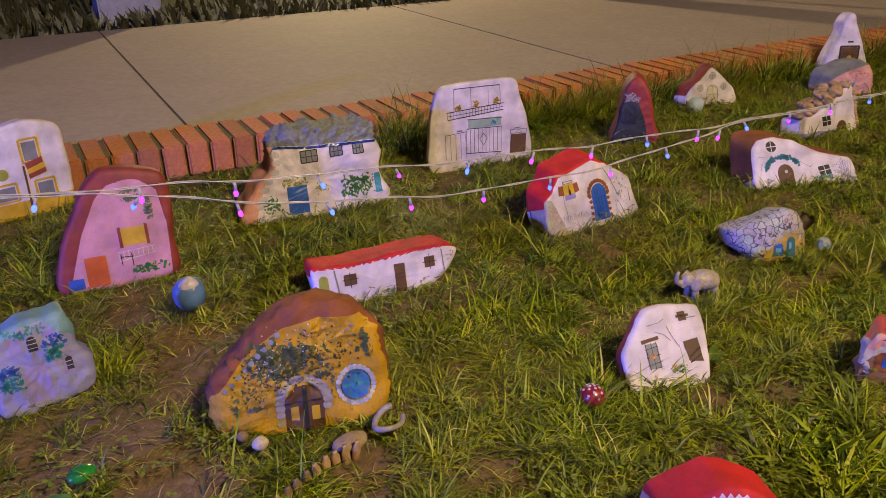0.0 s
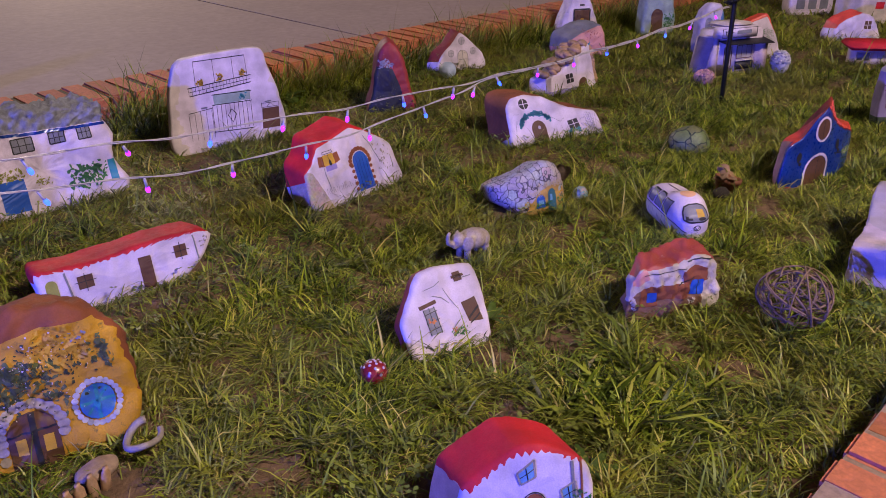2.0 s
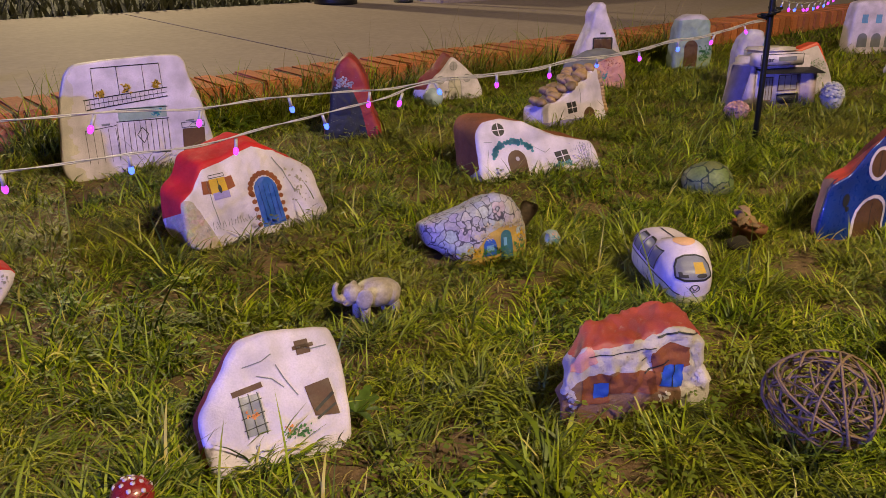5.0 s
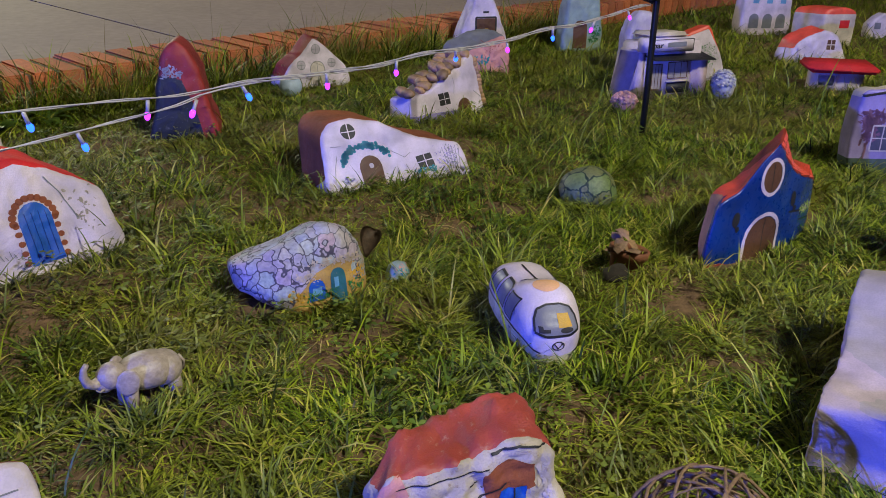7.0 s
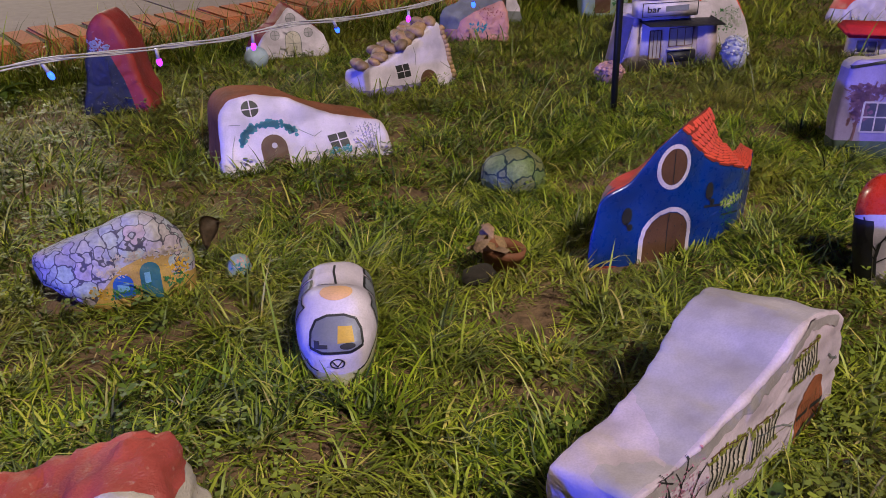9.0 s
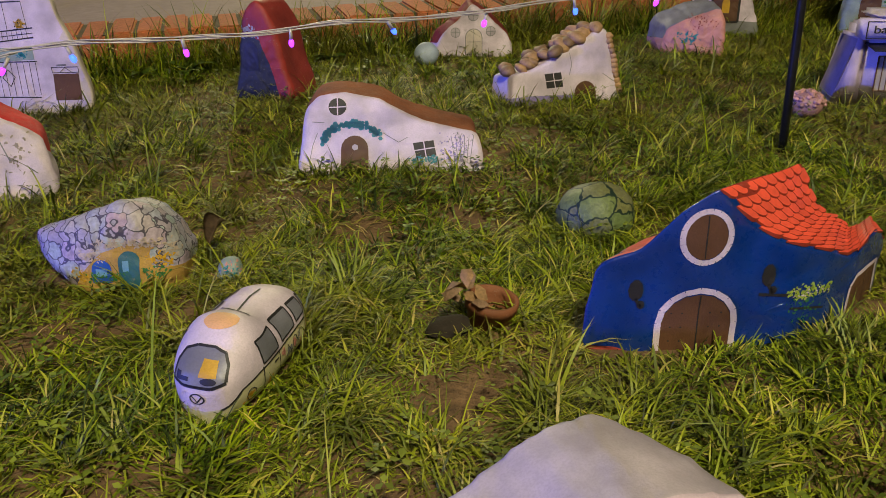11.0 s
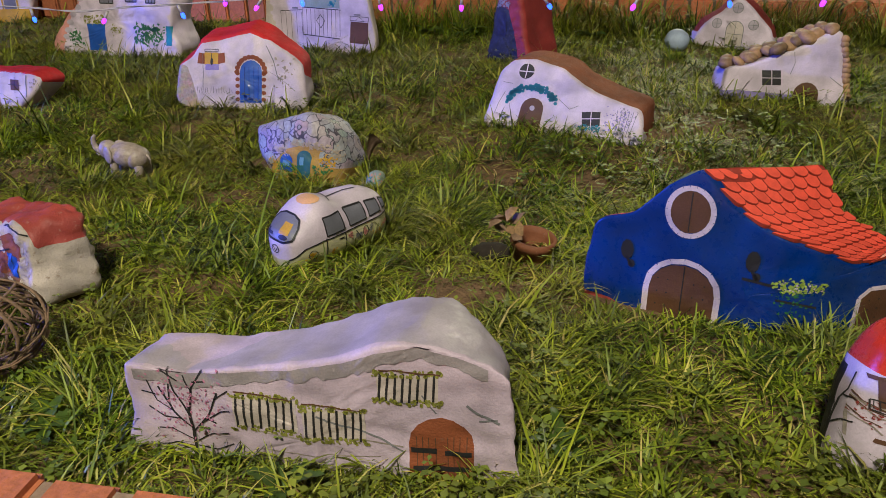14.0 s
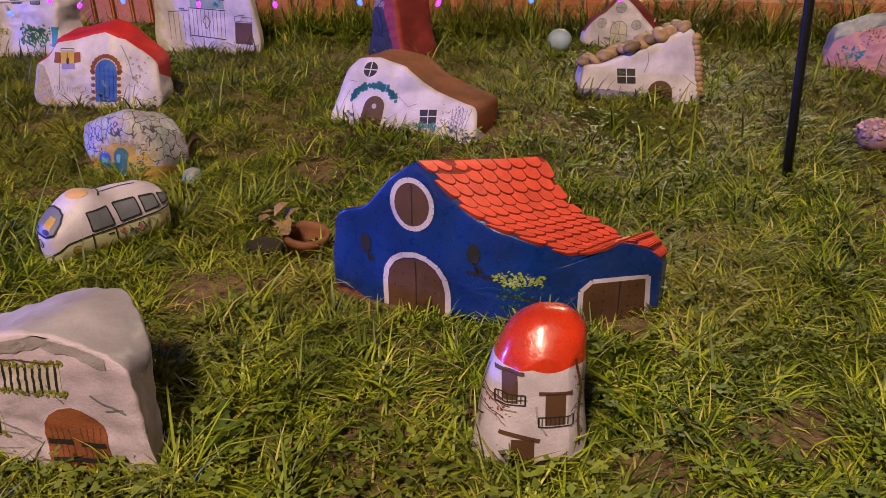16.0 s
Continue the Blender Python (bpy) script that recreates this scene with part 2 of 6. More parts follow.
def tube(bm, pts, radius, sides=6, taper=None):
    """A round bar along points."""
    pts = [Vector(p) for p in pts]
    rings = []
    for i, p in enumerate(pts):
        d = (pts[min(i + 1, len(pts) - 1)] - pts[max(i - 1, 0)]).normalized()
        a = d.orthogonal().normalized() if i == 0 else (rings_a - d * rings_a.dot(d)).normalized()
        rings_a = a
        b = d.cross(a)
        r = radius if taper is None else radius * (1 + (taper - 1) * i / (len(pts) - 1))
        rings.append([bm.verts.new(p + r * (math.cos(k * math.tau / sides) * a + math.sin(k * math.tau / sides) * b)) for k in range(sides)])
    for r0, r1 in zip(rings, rings[1:]):
        for k in range(sides):
            bm.faces.new((r0[k], r0[(k + 1) % sides], r1[(k + 1) % sides], r1[k]))
    bm.faces.new(rings[0])
    bm.faces.new(rings[-1])
    return bm


def box(bm, x0, x1, y0, y1, z0, z1, bevel=0.0):
    got = bmesh.ops.create_cube(bm, size=1.0)
    for v in got["verts"]:
        v.co = Vector((x0 + (v.co.x + 0.5) * (x1 - x0), y0 + (v.co.y + 0.5) * (y1 - y0), z0 + (v.co.z + 0.5) * (z1 - z0)))
    if bevel:
        edges = list({e for v in got["verts"] for e in v.link_edges})
        bmesh.ops.bevel(bm, geom=edges, offset=bevel, segments=2, affect="EDGES")
    return bm


def lump(name, radii, material, seed=0, rough=0.12, detail=3):
    """A pebble: a rounded, uneven lump."""
    bm = bmesh.new()
    bmesh.ops.create_icosphere(bm, subdivisions=detail, radius=1.0)
    off = Vector((seed * 3.7, seed * 1.3, seed * 2.1))
    for v in bm.verts:
        n = noise.noise(v.co * 1.3 + off) * rough + noise.noise(v.co * 3.1 + off) * rough * 0.4
        v.co = Vector(v.co[i] * radii[i] * (1 + n) for i in range(3))
    return from_bm(name, bm, material)


WHOLE = ("eave", "window_frame", "door_frame", "railing", "balcony", "gate", "window_edge", "windscreen_edge", "window_bar", "door_bars", "badge", "transom", "painted_twig")
SINGLE = ("window_bar", "window", "opening", "turret", "shutter", "door", "writing_bar", "small_window", "flag", "door_light", "door_band", "door_shadow_line", "plinth_seams", "painted_scene", "painted_pole", "crack", "wall_lamp", "flower_pot")
FOOT = []  # where stones stand: x, y, half length, half depth, turn


# ---------------------------------------------------------------- painted stones
def resample(pts, n):
    """A smooth closed line through the points, in n even steps."""
    p = np.array(pts, float)
    out = []
    for i in range(len(p)):
        a, b, c, d = p[i - 1], p[i], p[(i + 1) % len(p)], p[(i + 2) % len(p)]
        for t in np.linspace(0, 1, 12, endpoint=False):
            smooth = 0.5 * (2 * b + (c - a) * t + (2 * a - 5 * b + 4 * c - d) * t**2 + (3 * b - a - 3 * c + d) * t**3)
            out.append(0.45 * (b + (c - b) * t) + 0.55 * smooth)
    q = np.array(out + out[:1])
    s = np.r_[0, np.cumsum(np.hypot(*np.diff(q, axis=0).T))]
    at = np.linspace(0, s[-1], n, endpoint=False)
    return np.c_[np.interp(at, s, q[:, 0]), np.interp(at, s, q[:, 1])]


def split(V, T, field):
    """Cuts triangles along field = 0. Gives the vertices, the triangles inside and those outside."""
    inside = field > 0
    count = inside[T].sum(1)
    ins, outs = [tuple(t) for t in T[count == 3]], [tuple(t) for t in T[count == 0]]
    verts, cuts = [tuple(v) for v in V], {}

    def cut(a, b):
        key = (min(a, b), max(a, b))
        if key not in cuts:
            k = field[a] / (field[a] - field[b])
            verts.append(tuple(V[a] + k * (V[b] - V[a])))
            cuts[key] = len(verts) - 1
        return cuts[key]

    for t in T[(count == 1) | (count == 2)]:
        lone = inside[t].sum() == 1
        i = next(k for k in range(3) if inside[t[k]] == lone)
        a, b, c = t[i], t[(i + 1) % 3], t[(i + 2) % 3]
        ab, ac = cut(a, b), cut(a, c)
        (ins if lone else outs).append((a, ab, ac))
        (outs if lone else ins).extend([(ab, b, c), (ab, c, ac)])
    return np.array(verts), np.array(ins).reshape(-1, 3), np.array(outs).reshape(-1, 3)


def used(V, T):
    keep, back = np.unique(T, return_inverse=True)
    return V[keep], back.reshape(-1, 3)


class Stone:
    """A stone with an outline (mm, across and up) on its painted face, a depth behind it, and paint."""

    def __init__(self, name, label, at, yaw, lean, out, depth, material, splits=(), rnd=0.014, bulge=0.004, rough=0.0022,
                 shift=(0.0, 0.0), narrow=1.0, z=0.0, bend=0.0, shear=None, taper=None, group="painted stones in the bed", category="painted stone", n=96, body="wall", seed=None, crag=None, squeeze=(1.0, 0.0)):
        self.root = thing(name, label, category, pose(at[0], at[1], z, 0, 0, yaw) @ pose(0, 0, 0, -lean), group)
        seed = seed if seed is not None else at[0] * 7 + at[1] * 3
        self.squeeze = squeeze
        pts = [(u / 1000, (v * squeeze[0] + squeeze[1] if v > 18 else v - 28) / 1000) for u, v in out]
        ring = resample(pts, n)
        area = np.sum(ring[:, 0] * np.roll(ring[:, 1], -1) - np.roll(ring[:, 0], -1) * ring[:, 1])
        if area > 0:
            ring = ring[::-1]
        c = ring.mean(0)
        size = np.hypot(*(ring - c).T).mean()
        e = min(0.5, rnd / size)
        prof = [(k, -bulge * (1 - k * k)) for k in np.linspace(0.06, 1 - e, 13)]
        prof += [(1 - e * (1 - math.sin(a)), rnd * (1 - math.cos(a))) for a in np.linspace(0.3, math.pi / 2, 5)]
        prof += [(1.0, y) for y in np.linspace(rnd, depth - rnd, 6)[1:]]
        prof += [(1 - e * (1 - math.cos(a)), depth - rnd * (1 - math.sin(a))) for a in np.linspace(0.3, math.pi / 2, 4)]
        prof += [(k, depth) for k in (0.7 * (1 - e), 0.35)]
        V = []
        for k, y in prof:
            f = np.clip(y / depth, 0, 1)
            q = c + (ring - c) * k * (1 + (narrow - 1) * f) + np.array(shift) * f
            if shear:
                q[:, 0] += shear(q[:, 0] * 1000) * f
            V += [(u, y * (taper(u * 1000) if taper else 1.0) + (bend(u) if callable(bend) else bend * u * u), v) for u, v in q]
        V += [(c[0], -bulge, c[1]), (c[0] + shift[0], depth, c[1] + shift[1])]
        V = np.array(V)
        rows, T = len(prof), []
        for r in range(rows - 1):
            for i in range(n):
                a, b, d, g = r * n + i, r * n + (i + 1) % n, (r + 1) * n + (i + 1) % n, (r + 1) * n + i
                T += [(a, b, d), (a, d, g)]
        last = rows * n
        T += [(last, (i + 1) % n, i) for i in range(n)]
        T += [(last + 1, (rows - 1) * n + i, (rows - 1) * n + (i + 1) % n) for i in range(n)]
        T = np.array(T)
        if self.normals(V, T)[:n * 10, 1].mean() > 0:
            T = T[:, ::-1]
        self.finish(V, T, material, splits, rough, crag, body, seed)
        a = radians(yaw)
        half = (ring[:, 0].max() - ring[:, 0].min()) / 2
        mid = (ring[:, 0].max() + ring[:, 0].min()) / 2 + shift[0] / 2
        FOOT.append((at[0] + mid * math.cos(a) - depth / 2 * math.sin(a), at[1] + mid * math.sin(a) + depth / 2 * math.cos(a), half, depth / 2, a))

    def finish(self, V, T, material, splits, rough, crag, body, seed):
        """Roughens the stone and parts it by its paint."""
        N = self.normals(V, T)
        off = Vector((seed, seed * 0.7, -seed))
        for i in range(len(V)):
            p = Vector(V[i])
            V[i] += N[i] * rough * (noise.noise(p * 17 + off) + 0.55 * noise.noise(p * 47 + off) + 0.3 * noise.noise(p * 110 + off))
        if crag:
            for i in range(len(V)):
                if V[i, 2] * 1000 > crag[1]:
                    p = Vector(V[i])
                    V[i] += N[i] * crag[0] * (abs(noise.noise(p * 38 + off)) * 2 - 0.5 + 0.8 * noise.noise(p * 85 + off))
        self.V, self.T = V, T
        self.tri = V[T]
        self.N = self.normals(V, T)
        self.tn = np.cross(self.tri[:, 1] - self.tri[:, 0], self.tri[:, 2] - self.tri[:, 0])
        self.tn /= np.linalg.norm(self.tn, axis=1, keepdims=True) + 1e-12
        rest_v, rest = V, T
        for pname, pmat, field, plabel in splits:
            if not len(rest):
                break
            rest_v, ins, rest = split(rest_v, rest, field(rest_v[:, 0] * 1000, rest_v[:, 2] * 1000, rest_v[:, 1] * 1000))
            if len(ins):
                part(pname, mesh_of(pname, *used(rest_v, ins), pmat), self.root, plabel)
        part(body, mesh_of(body, *used(rest_v, rest), material), self.root)

    @staticmethod
    def normals(V, T):
        fn = np.cross(V[T[:, 1]] - V[T[:, 0]], V[T[:, 2]] - V[T[:, 0]])
        N = np.zeros_like(V)
        for k in range(3):
            np.add.at(N, T[:, k], fn)
        return N / (np.linalg.norm(N, axis=1, keepdims=True) + 1e-12)

    def mark(self, name, material, polys, lift=0.7, turn=0.0, label="", parent=None, up=0.0):
        """Paint of its own thickness on the face: convex shapes (mm) laid on the stone, seen from the side named by turn (degrees)."""
        R = np.array((Matrix.Rotation(radians(up), 3, "X") @ Matrix.Rotation(-radians(turn), 3, "Z")))
        W, NN = self.tri @ R.T, self.N[self.T] @ R.T
        facing = (self.tn @ R.T)[:, 1] < -0.2
        if 2 <= len(polys) <= 5 and name in SINGLE:
            return [self.mark(name, material, [poly], lift, turn, label, parent, up) for poly in polys][0]
        lo, hi = W[:, :, [0, 2]].min(1) * 1000, W[:, :, [0, 2]].max(1) * 1000
        verts, faces, known = [], [], {}
        for poly in polys:
            poly = np.array(poly, float) * (1, self.squeeze[0]) + (0, self.squeeze[1])
            x, y = poly[:, 0], poly[:, 1]
            if np.sum(x * np.roll(y, -1) - np.roll(x, -1) * y) < 0:
                poly = poly[::-1]
            near = facing & (lo <= poly.max(0)).all(1) & (hi >= poly.min(0)).all(1)
            for i in np.nonzero(near)[0]:
                shape = [np.r_[W[i, k], NN[i, k]] for k in range(3)]
                for a, b in zip(poly, np.roll(poly, -1, 0)):
                    d = b - a
                    sides = [d[0] * (p[2] * 1000 - a[1]) - d[1] * (p[0] * 1000 - a[0]) for p in shape]
                    cut = []
                    for k in range(len(shape)):
                        s0, s1, p0, p1 = sides[k - 1], sides[k], shape[k - 1], shape[k]
                        if (s0 >= 0) != (s1 >= 0):
                            cut.append(p0 + s0 / (s0 - s1) * (p1 - p0))
                        if s1 >= 0:
                            cut.append(p1)
                    shape = cut
                    if len(shape) < 3:
                        break
                if len(shape) >= 3:
                    ids = []
                    for p in shape:
                        key = tuple(np.round(p[:3], 5))
                        if key not in known:
                            known[key] = len(verts)
                            verts.append(tuple((p[:3] + p[3:] * lift / 1000) @ R))
                        if known[key] not in ids:
                            ids.append(known[key])
                    if len(ids) >= 3:
                        faces.append(ids)
        if not faces:
            return None
        if len(polys) == 1:
            home = list(range(len(verts)))

            def top(i):
                while home[i] != i:
                    home[i] = home[home[i]]
                    i = home[i]
                return i

            for ids in faces:
                for k in ids[1:]:
                    home[top(k)] = top(ids[0])
            roots = collections.Counter(top(ids[0]) for ids in faces)
            main = roots.most_common(1)[0][0]
            faces = [ids for ids in faces if top(ids[0]) == main]
            keep = sorted({k for ids in faces for k in ids})
            back = {k: i for i, k in enumerate(keep)}
            verts, faces = [verts[k] for k in keep], [[back[k] for k in ids] for ids in faces]
        ob = part(name, mesh_of(name, verts, faces, material), parent or self.root, label)
        if len(polys) > 5 and name not in WHOLE:
            ob["kind"] = "stuff"
        return ob

    def marks(self, name, material, polys, lift=0.7):
        for poly in polys:
            self.mark(name, material, [poly], lift)


class Loft(Stone):
    """A round stone: stations along its length (mm: place, half width, top), a squarish round section."""

    def __init__(self, name, label, at, yaw, stations, material, splits=(), waist=26.0, base=-24.0, power=2.6, rough=0.001, z=0.0,
                 group="painted stones in the bed", category="painted stone", body="wall", seed=1.0, steps=52, m=40, stretch=(1.0, 1.0, 1.0)):
        self.root = thing(name, label, category, pose(at[0], at[1], z, 0, 0, yaw) @ Matrix.Diagonal((*stretch, 1)), group)
        self.squeeze = (1.0, 0.0)
        us, ws, ts = (np.array(c, float) for c in zip(*stations))
        f = (1 - np.cos(np.linspace(0, math.pi, steps))) / 2
        smooth = us[0] + (us[-1] - us[0]) * (0.5 * f + 0.5 * np.linspace(0, 1, steps))
        kernel = np.array([1, 2, 3, 2, 1]) / 9
        V = []
        grid = np.linspace(us[0], us[-1], 160)

        def eased(values):
            y = np.interp(grid, us, values)
            return np.convolve(np.r_[[y[0]] * 2, y, [y[-1]] * 2], kernel, "valid")

        wide, high = np.interp(smooth, grid, eased(ws)), np.interp(smooth, grid, eased(ts))
        for u, w, t in zip(smooth, wide, high):
            mid = min(waist, 0.6 * t)
            for k in range(m):
                a = k * math.tau / m
                c, q = math.cos(a), math.sin(a)
                y = w * math.copysign(abs(c) ** (2 / power), c)
                v = mid + (t - mid if q > 0 else mid - base) * math.copysign(abs(q) ** (2 / power), q)
                V.append((u / 1000, y / 1000, v / 1000))
        T = []
        for r in range(steps - 1):
            for k in range(m):
                a, b, d, g = r * m + k, r * m + (k + 1) % m, (r + 1) * m + (k + 1) % m, (r + 1) * m + k
                T += [(a, d, b), (a, g, d)]
        first, last = len(V), len(V) + 1
        V += [tuple(np.mean(V[:m], 0)), tuple(np.mean(V[(steps - 1) * m:steps * m], 0))]
        T += [(first, k, (k + 1) % m) for k in range(m)] + [(last, (steps - 1) * m + (k + 1) % m, (steps - 1) * m + k) for k in range(m)]
        V, T = np.array(V), np.array(T)
        out = (self.normals(V, T) * (V - V.mean(0))).sum(1)
        if out.mean() < 0:
            T = T[:, ::-1]
        self.finish(V, T, material, splits, rough, None, body, seed)
        a = radians(yaw)
        mid = (us[0] + us[-1]) / 2000
        FOOT.append((at[0] + mid * math.cos(a), at[1] + mid * math.sin(a), (us[-1] - us[0]) / 2200 * stretch[0], ws.max() / 1150 * stretch[1], a))


def rect(u0, v0, u1, v1):
    return [(u0, v0), (u1, v0), (u1, v1), (u0, v1)]


def disc(u, v, r, r2=None, n=18):
    return [(u + r * math.cos(k * math.tau / n), v + (r2 or r) * math.sin(k * math.tau / n)) for k in range(n)]


def arch(u0, u1, v0, v1, n=9):
    """An upright door shape with a round head."""
    r, c = (u1 - u0) / 2, (u0 + u1) / 2
    h = min(r, v1 - v0)
    return [(u0, v0), (u1, v0)] + [(c + r * math.cos(a), v1 - h + h * math.sin(a)) for a in np.linspace(0, math.pi, n)]


def line(p, q, w):
    d = np.subtract(q, p)
    s = np.array([-d[1], d[0]]) / (np.hypot(*d) + 1e-9) * w / 2
    return [np.add(p, s), np.subtract(p, s), np.subtract(q, s), np.add(q, s)]


def lines(w, *pts):
    return [line(a, b, w) for a, b in zip(pts, pts[1:])]


def loop(shape, w):
    return [line(a, b, w) for a, b in zip(shape, shape[1:] + shape[:1])]


def over(*pts):
    """Paint from a line (mm) upwards, and over the top of the stone behind its front edge."""
    us, vs = zip(*pts)

    def field(u, v, y):
        return v - np.interp(u, us, vs)

    return field


def roofed(*pts, back=6, low=55, wave=0.0, pitch=16.0):
    """As over(), with the whole upper side behind the front edge; wave: a scalloped hem."""
    us, vs = zip(*pts)

    def field(u, v, y):
        hem = np.interp(u, us, vs) + wave * (np.abs(np.sin(u / pitch * math.pi)) - 0.5)
        return np.maximum(v - hem, np.minimum(y - back, v - low))

    return field


def sprig(rng, u, v, du, dv, n, r0=1.2, r1=3.2):
    """Dabs of a brush: small uneven touches, strewn thicker towards the middle."""
    dabs = []
    for _ in range(int(n * 1.7)):
        x, y = u + du * rng.uniform(-1, 1) * rng.uniform(0.5, 1.05), v + dv * rng.uniform(-1, 1) * rng.uniform(0.5, 1.05)
        a, b, t = rng.uniform(r0, r1) * 0.92, rng.uniform(0.35, 0.8), rng.uniform(0, 3.14)
        turns = sorted(rng.uniform(0, math.tau) for _ in range(7))
        ring = [(a * math.cos(k), a * b * math.sin(k)) for k in turns]
        dabs.append([(x + p * math.cos(t) - q * math.sin(t), y + p * math.sin(t) + q * math.cos(t)) for p, q in ring])
    return dabs


def pane_window(S, u0, v0, u1, v1, frame_mat, pane_mat, nu=2, nv=2, w=2.0, border=2.4):
    """A painted window: panes, and the frame and bars over them."""
    pane = S.mark("window", pane_mat, [rect(u0, v0, u1, v1)], 0.6)
    bars = loop(rect(u0, v0, u1, v1), border)
    bars += [line((u0 + (u1 - u0) * k / nu, v0), (u0 + (u1 - u0) * k / nu, v1), w) for k in range(1, nu)]
    bars += [line((u0, v0 + (v1 - v0) * k / nv), (u1, v0 + (v1 - v0) * k / nv), w) for k in range(1, nv)]
    S.mark("window_frame", frame_mat, bars, 1.1)
    return pane


# ---------------------------------------------------------------- setting
def sheet(name, x0, x1, y0, y1, nx, ny, height, material, label, category):
    xs, ys = np.linspace(x0, x1, nx), np.linspace(y0, y1, ny)
    verts = [(x, y, height(x, y)) for y in ys for x in xs]
    faces = [(j * nx + i, j * nx + i + 1, (j + 1) * nx + i + 1, (j + 1) * nx + i) for j in range(ny - 1) for i in range(nx - 1)]
    return tagged(new(name, mesh_of(name, verts, faces, material)), label, category, kind="structure")


NEAR, FAR = 0.283, 2.615  # inner faces of the two brick kerbs


def soil_height(x, y):
    p = Vector((x, y, 0))
    edge = min(1.0, max(0.0, min(y - NEAR, FAR - y) / 0.15))
    dip = 0.034 * math.exp(-((x - 2.35) ** 2 / 0.16 + (y - 1.15) ** 2 / 0.06)) + 0.016 * math.exp(-((x - 1.6) ** 2 / 0.3 + (y - 1.1) ** 2 / 0.09))
    dip += 0.016 * math.exp(-((x - 2.03) ** 2 / 0.02 + (y - 0.37) ** 2 / 0.004)) - 0.022 * math.exp(-((x - 2.53) ** 2 + (y - 0.43) ** 2) / 0.016)
    dip -= 0.028 * math.exp(-((y - NEAR) / 0.07) ** 2)
    return -0.024 - max(edge, 0.6) * dip + edge * (0.008 * noise.noise(p * 2.3) + 0.006 * noise.noise(p * 9)) + 0.004 * noise.noise(p * 31)


sheet("ground", -400, 400, -400, 400, 2, 2, lambda x, y: -0.12, SOIL, "dark earth that reaches to the horizon", "ground")
sheet("flower_bed", -3.0, 12.0, NEAR - 0.02, FAR + 0.02, 420, 70, soil_height, SOIL, "brown soil of a grassed bed between brick kerbs", "soil")

# near walk, on which the film was carried
near_walk = tagged(new("pavement", from_bm("pavement", box(bmesh.new(), -8, 14, -9, NEAR - 0.245, -0.11, 0.05), CONCRETE, False)),
                   "smooth grey concrete walk beside the bed", "pavement", kind="structure")
# far walk, in slabs with open joints
far_walk = tagged(new("pavement_far"), "pinkish concrete walk beyond the bed", "pavement", kind="structure")
JOINTS = [-6.0, -3.5, -1.5, 0.51, 2.42, 4.6, 6.8, 9.0, 12.0, 16.0]
BACK = 5.25
for a, b in zip(JOINTS, JOINTS[1:]):
    part("slab", from_bm("slab", box(bmesh.new(), a + 0.0014, b - 0.0014, FAR + 0.232, BACK, -0.1, 0.078, 0.004), CONCRETE, False), far_walk)
part("joint_filling", from_bm("joint_filling", box(bmesh.new(), -6, 16, FAR + 0.225, BACK - 0.01, -0.11, 0.0745), MORTAR, False), far_walk)

# lawn beyond the far walk, its shade put into near-black colours
rng = random.Random(3)
lawn_v, lawn_f = [], []
for k in range(9000):
    x, y = rng.uniform(-5, 12), BACK + 0.03 + 6.0 * rng.random() ** 2
    a, h, w = rng.uniform(0, math.tau), rng.uniform(0.05, 0.13), rng.uniform(0.008, 0.02)
    tip = (x + 0.06 * math.cos(a), y + 0.06 * math.sin(a) - 0.02, 0.07 + h)
    i = len(lawn_v)
    lawn_v += [(x - w, y, 0.05), (x + w, y, 0.05), (x + w * 0.6 + 0.02 * math.cos(a), y + 0.02 * math.sin(a), 0.06 + h * 0.6), tip]
    lawn_f += [(i, i + 1, i + 2), (i, i + 2, i + 3)]
sheet("lawn", -8, 20, BACK, 26, 60, 40, lambda x, y: 0.065 + 0.02 * noise.noise(Vector((x, y, 0)) * 1.7), HEDGE, "lawn beyond the walk, its shade put into a near-black colour", "lawn")
tagged(new("lawn_grass", mesh_of("lawn_grass", lawn_v, lawn_f, plain("shaded_lawn_blades", (0.05, 0.048, 0.02), 0.45, 0, 40, 0.1, 0.5), False)),
       "ragged grass edging the far lawn, shade put into its dark colour", "grass", kind="stuff")

pillar = thing("pillar", "pale grey plastered pillar at the edge of the far walk", "pillar", pose(0.745, 5.62, 0.06, 0, 0, 0))
part("shaft", from_bm("shaft", box(bmesh.new(), -0.19, 0.19, -0.12, 0.2, 0.02, 3.0, 0.012), PLASTER, False), pillar)
part("plinth", from_bm("plinth", box(bmesh.new(), -0.21, 0.21, -0.14, 0.22, -0.05, 0.045, 0.008), PLASTER, False), pillar)

bin_ = thing("litter_bin", "black round metal litter bin on the far walk", "litter bin", pose(3.85, 5.05, 0.078))
bm = bmesh.new()
tube(bm, [(0, 0, 0.0), (0, 0, 0.02), (0, 0, 0.5), (0, 0, 0.95)], 0.15, 24)
part("body", from_bm("body", bm, IRON), bin_)
bm = bmesh.new()
tube(bm, [(0, 0, 0.93), (0, 0, 0.99)], 0.165, 24)
part("rim", from_bm("rim", bm, IRON), bin_)

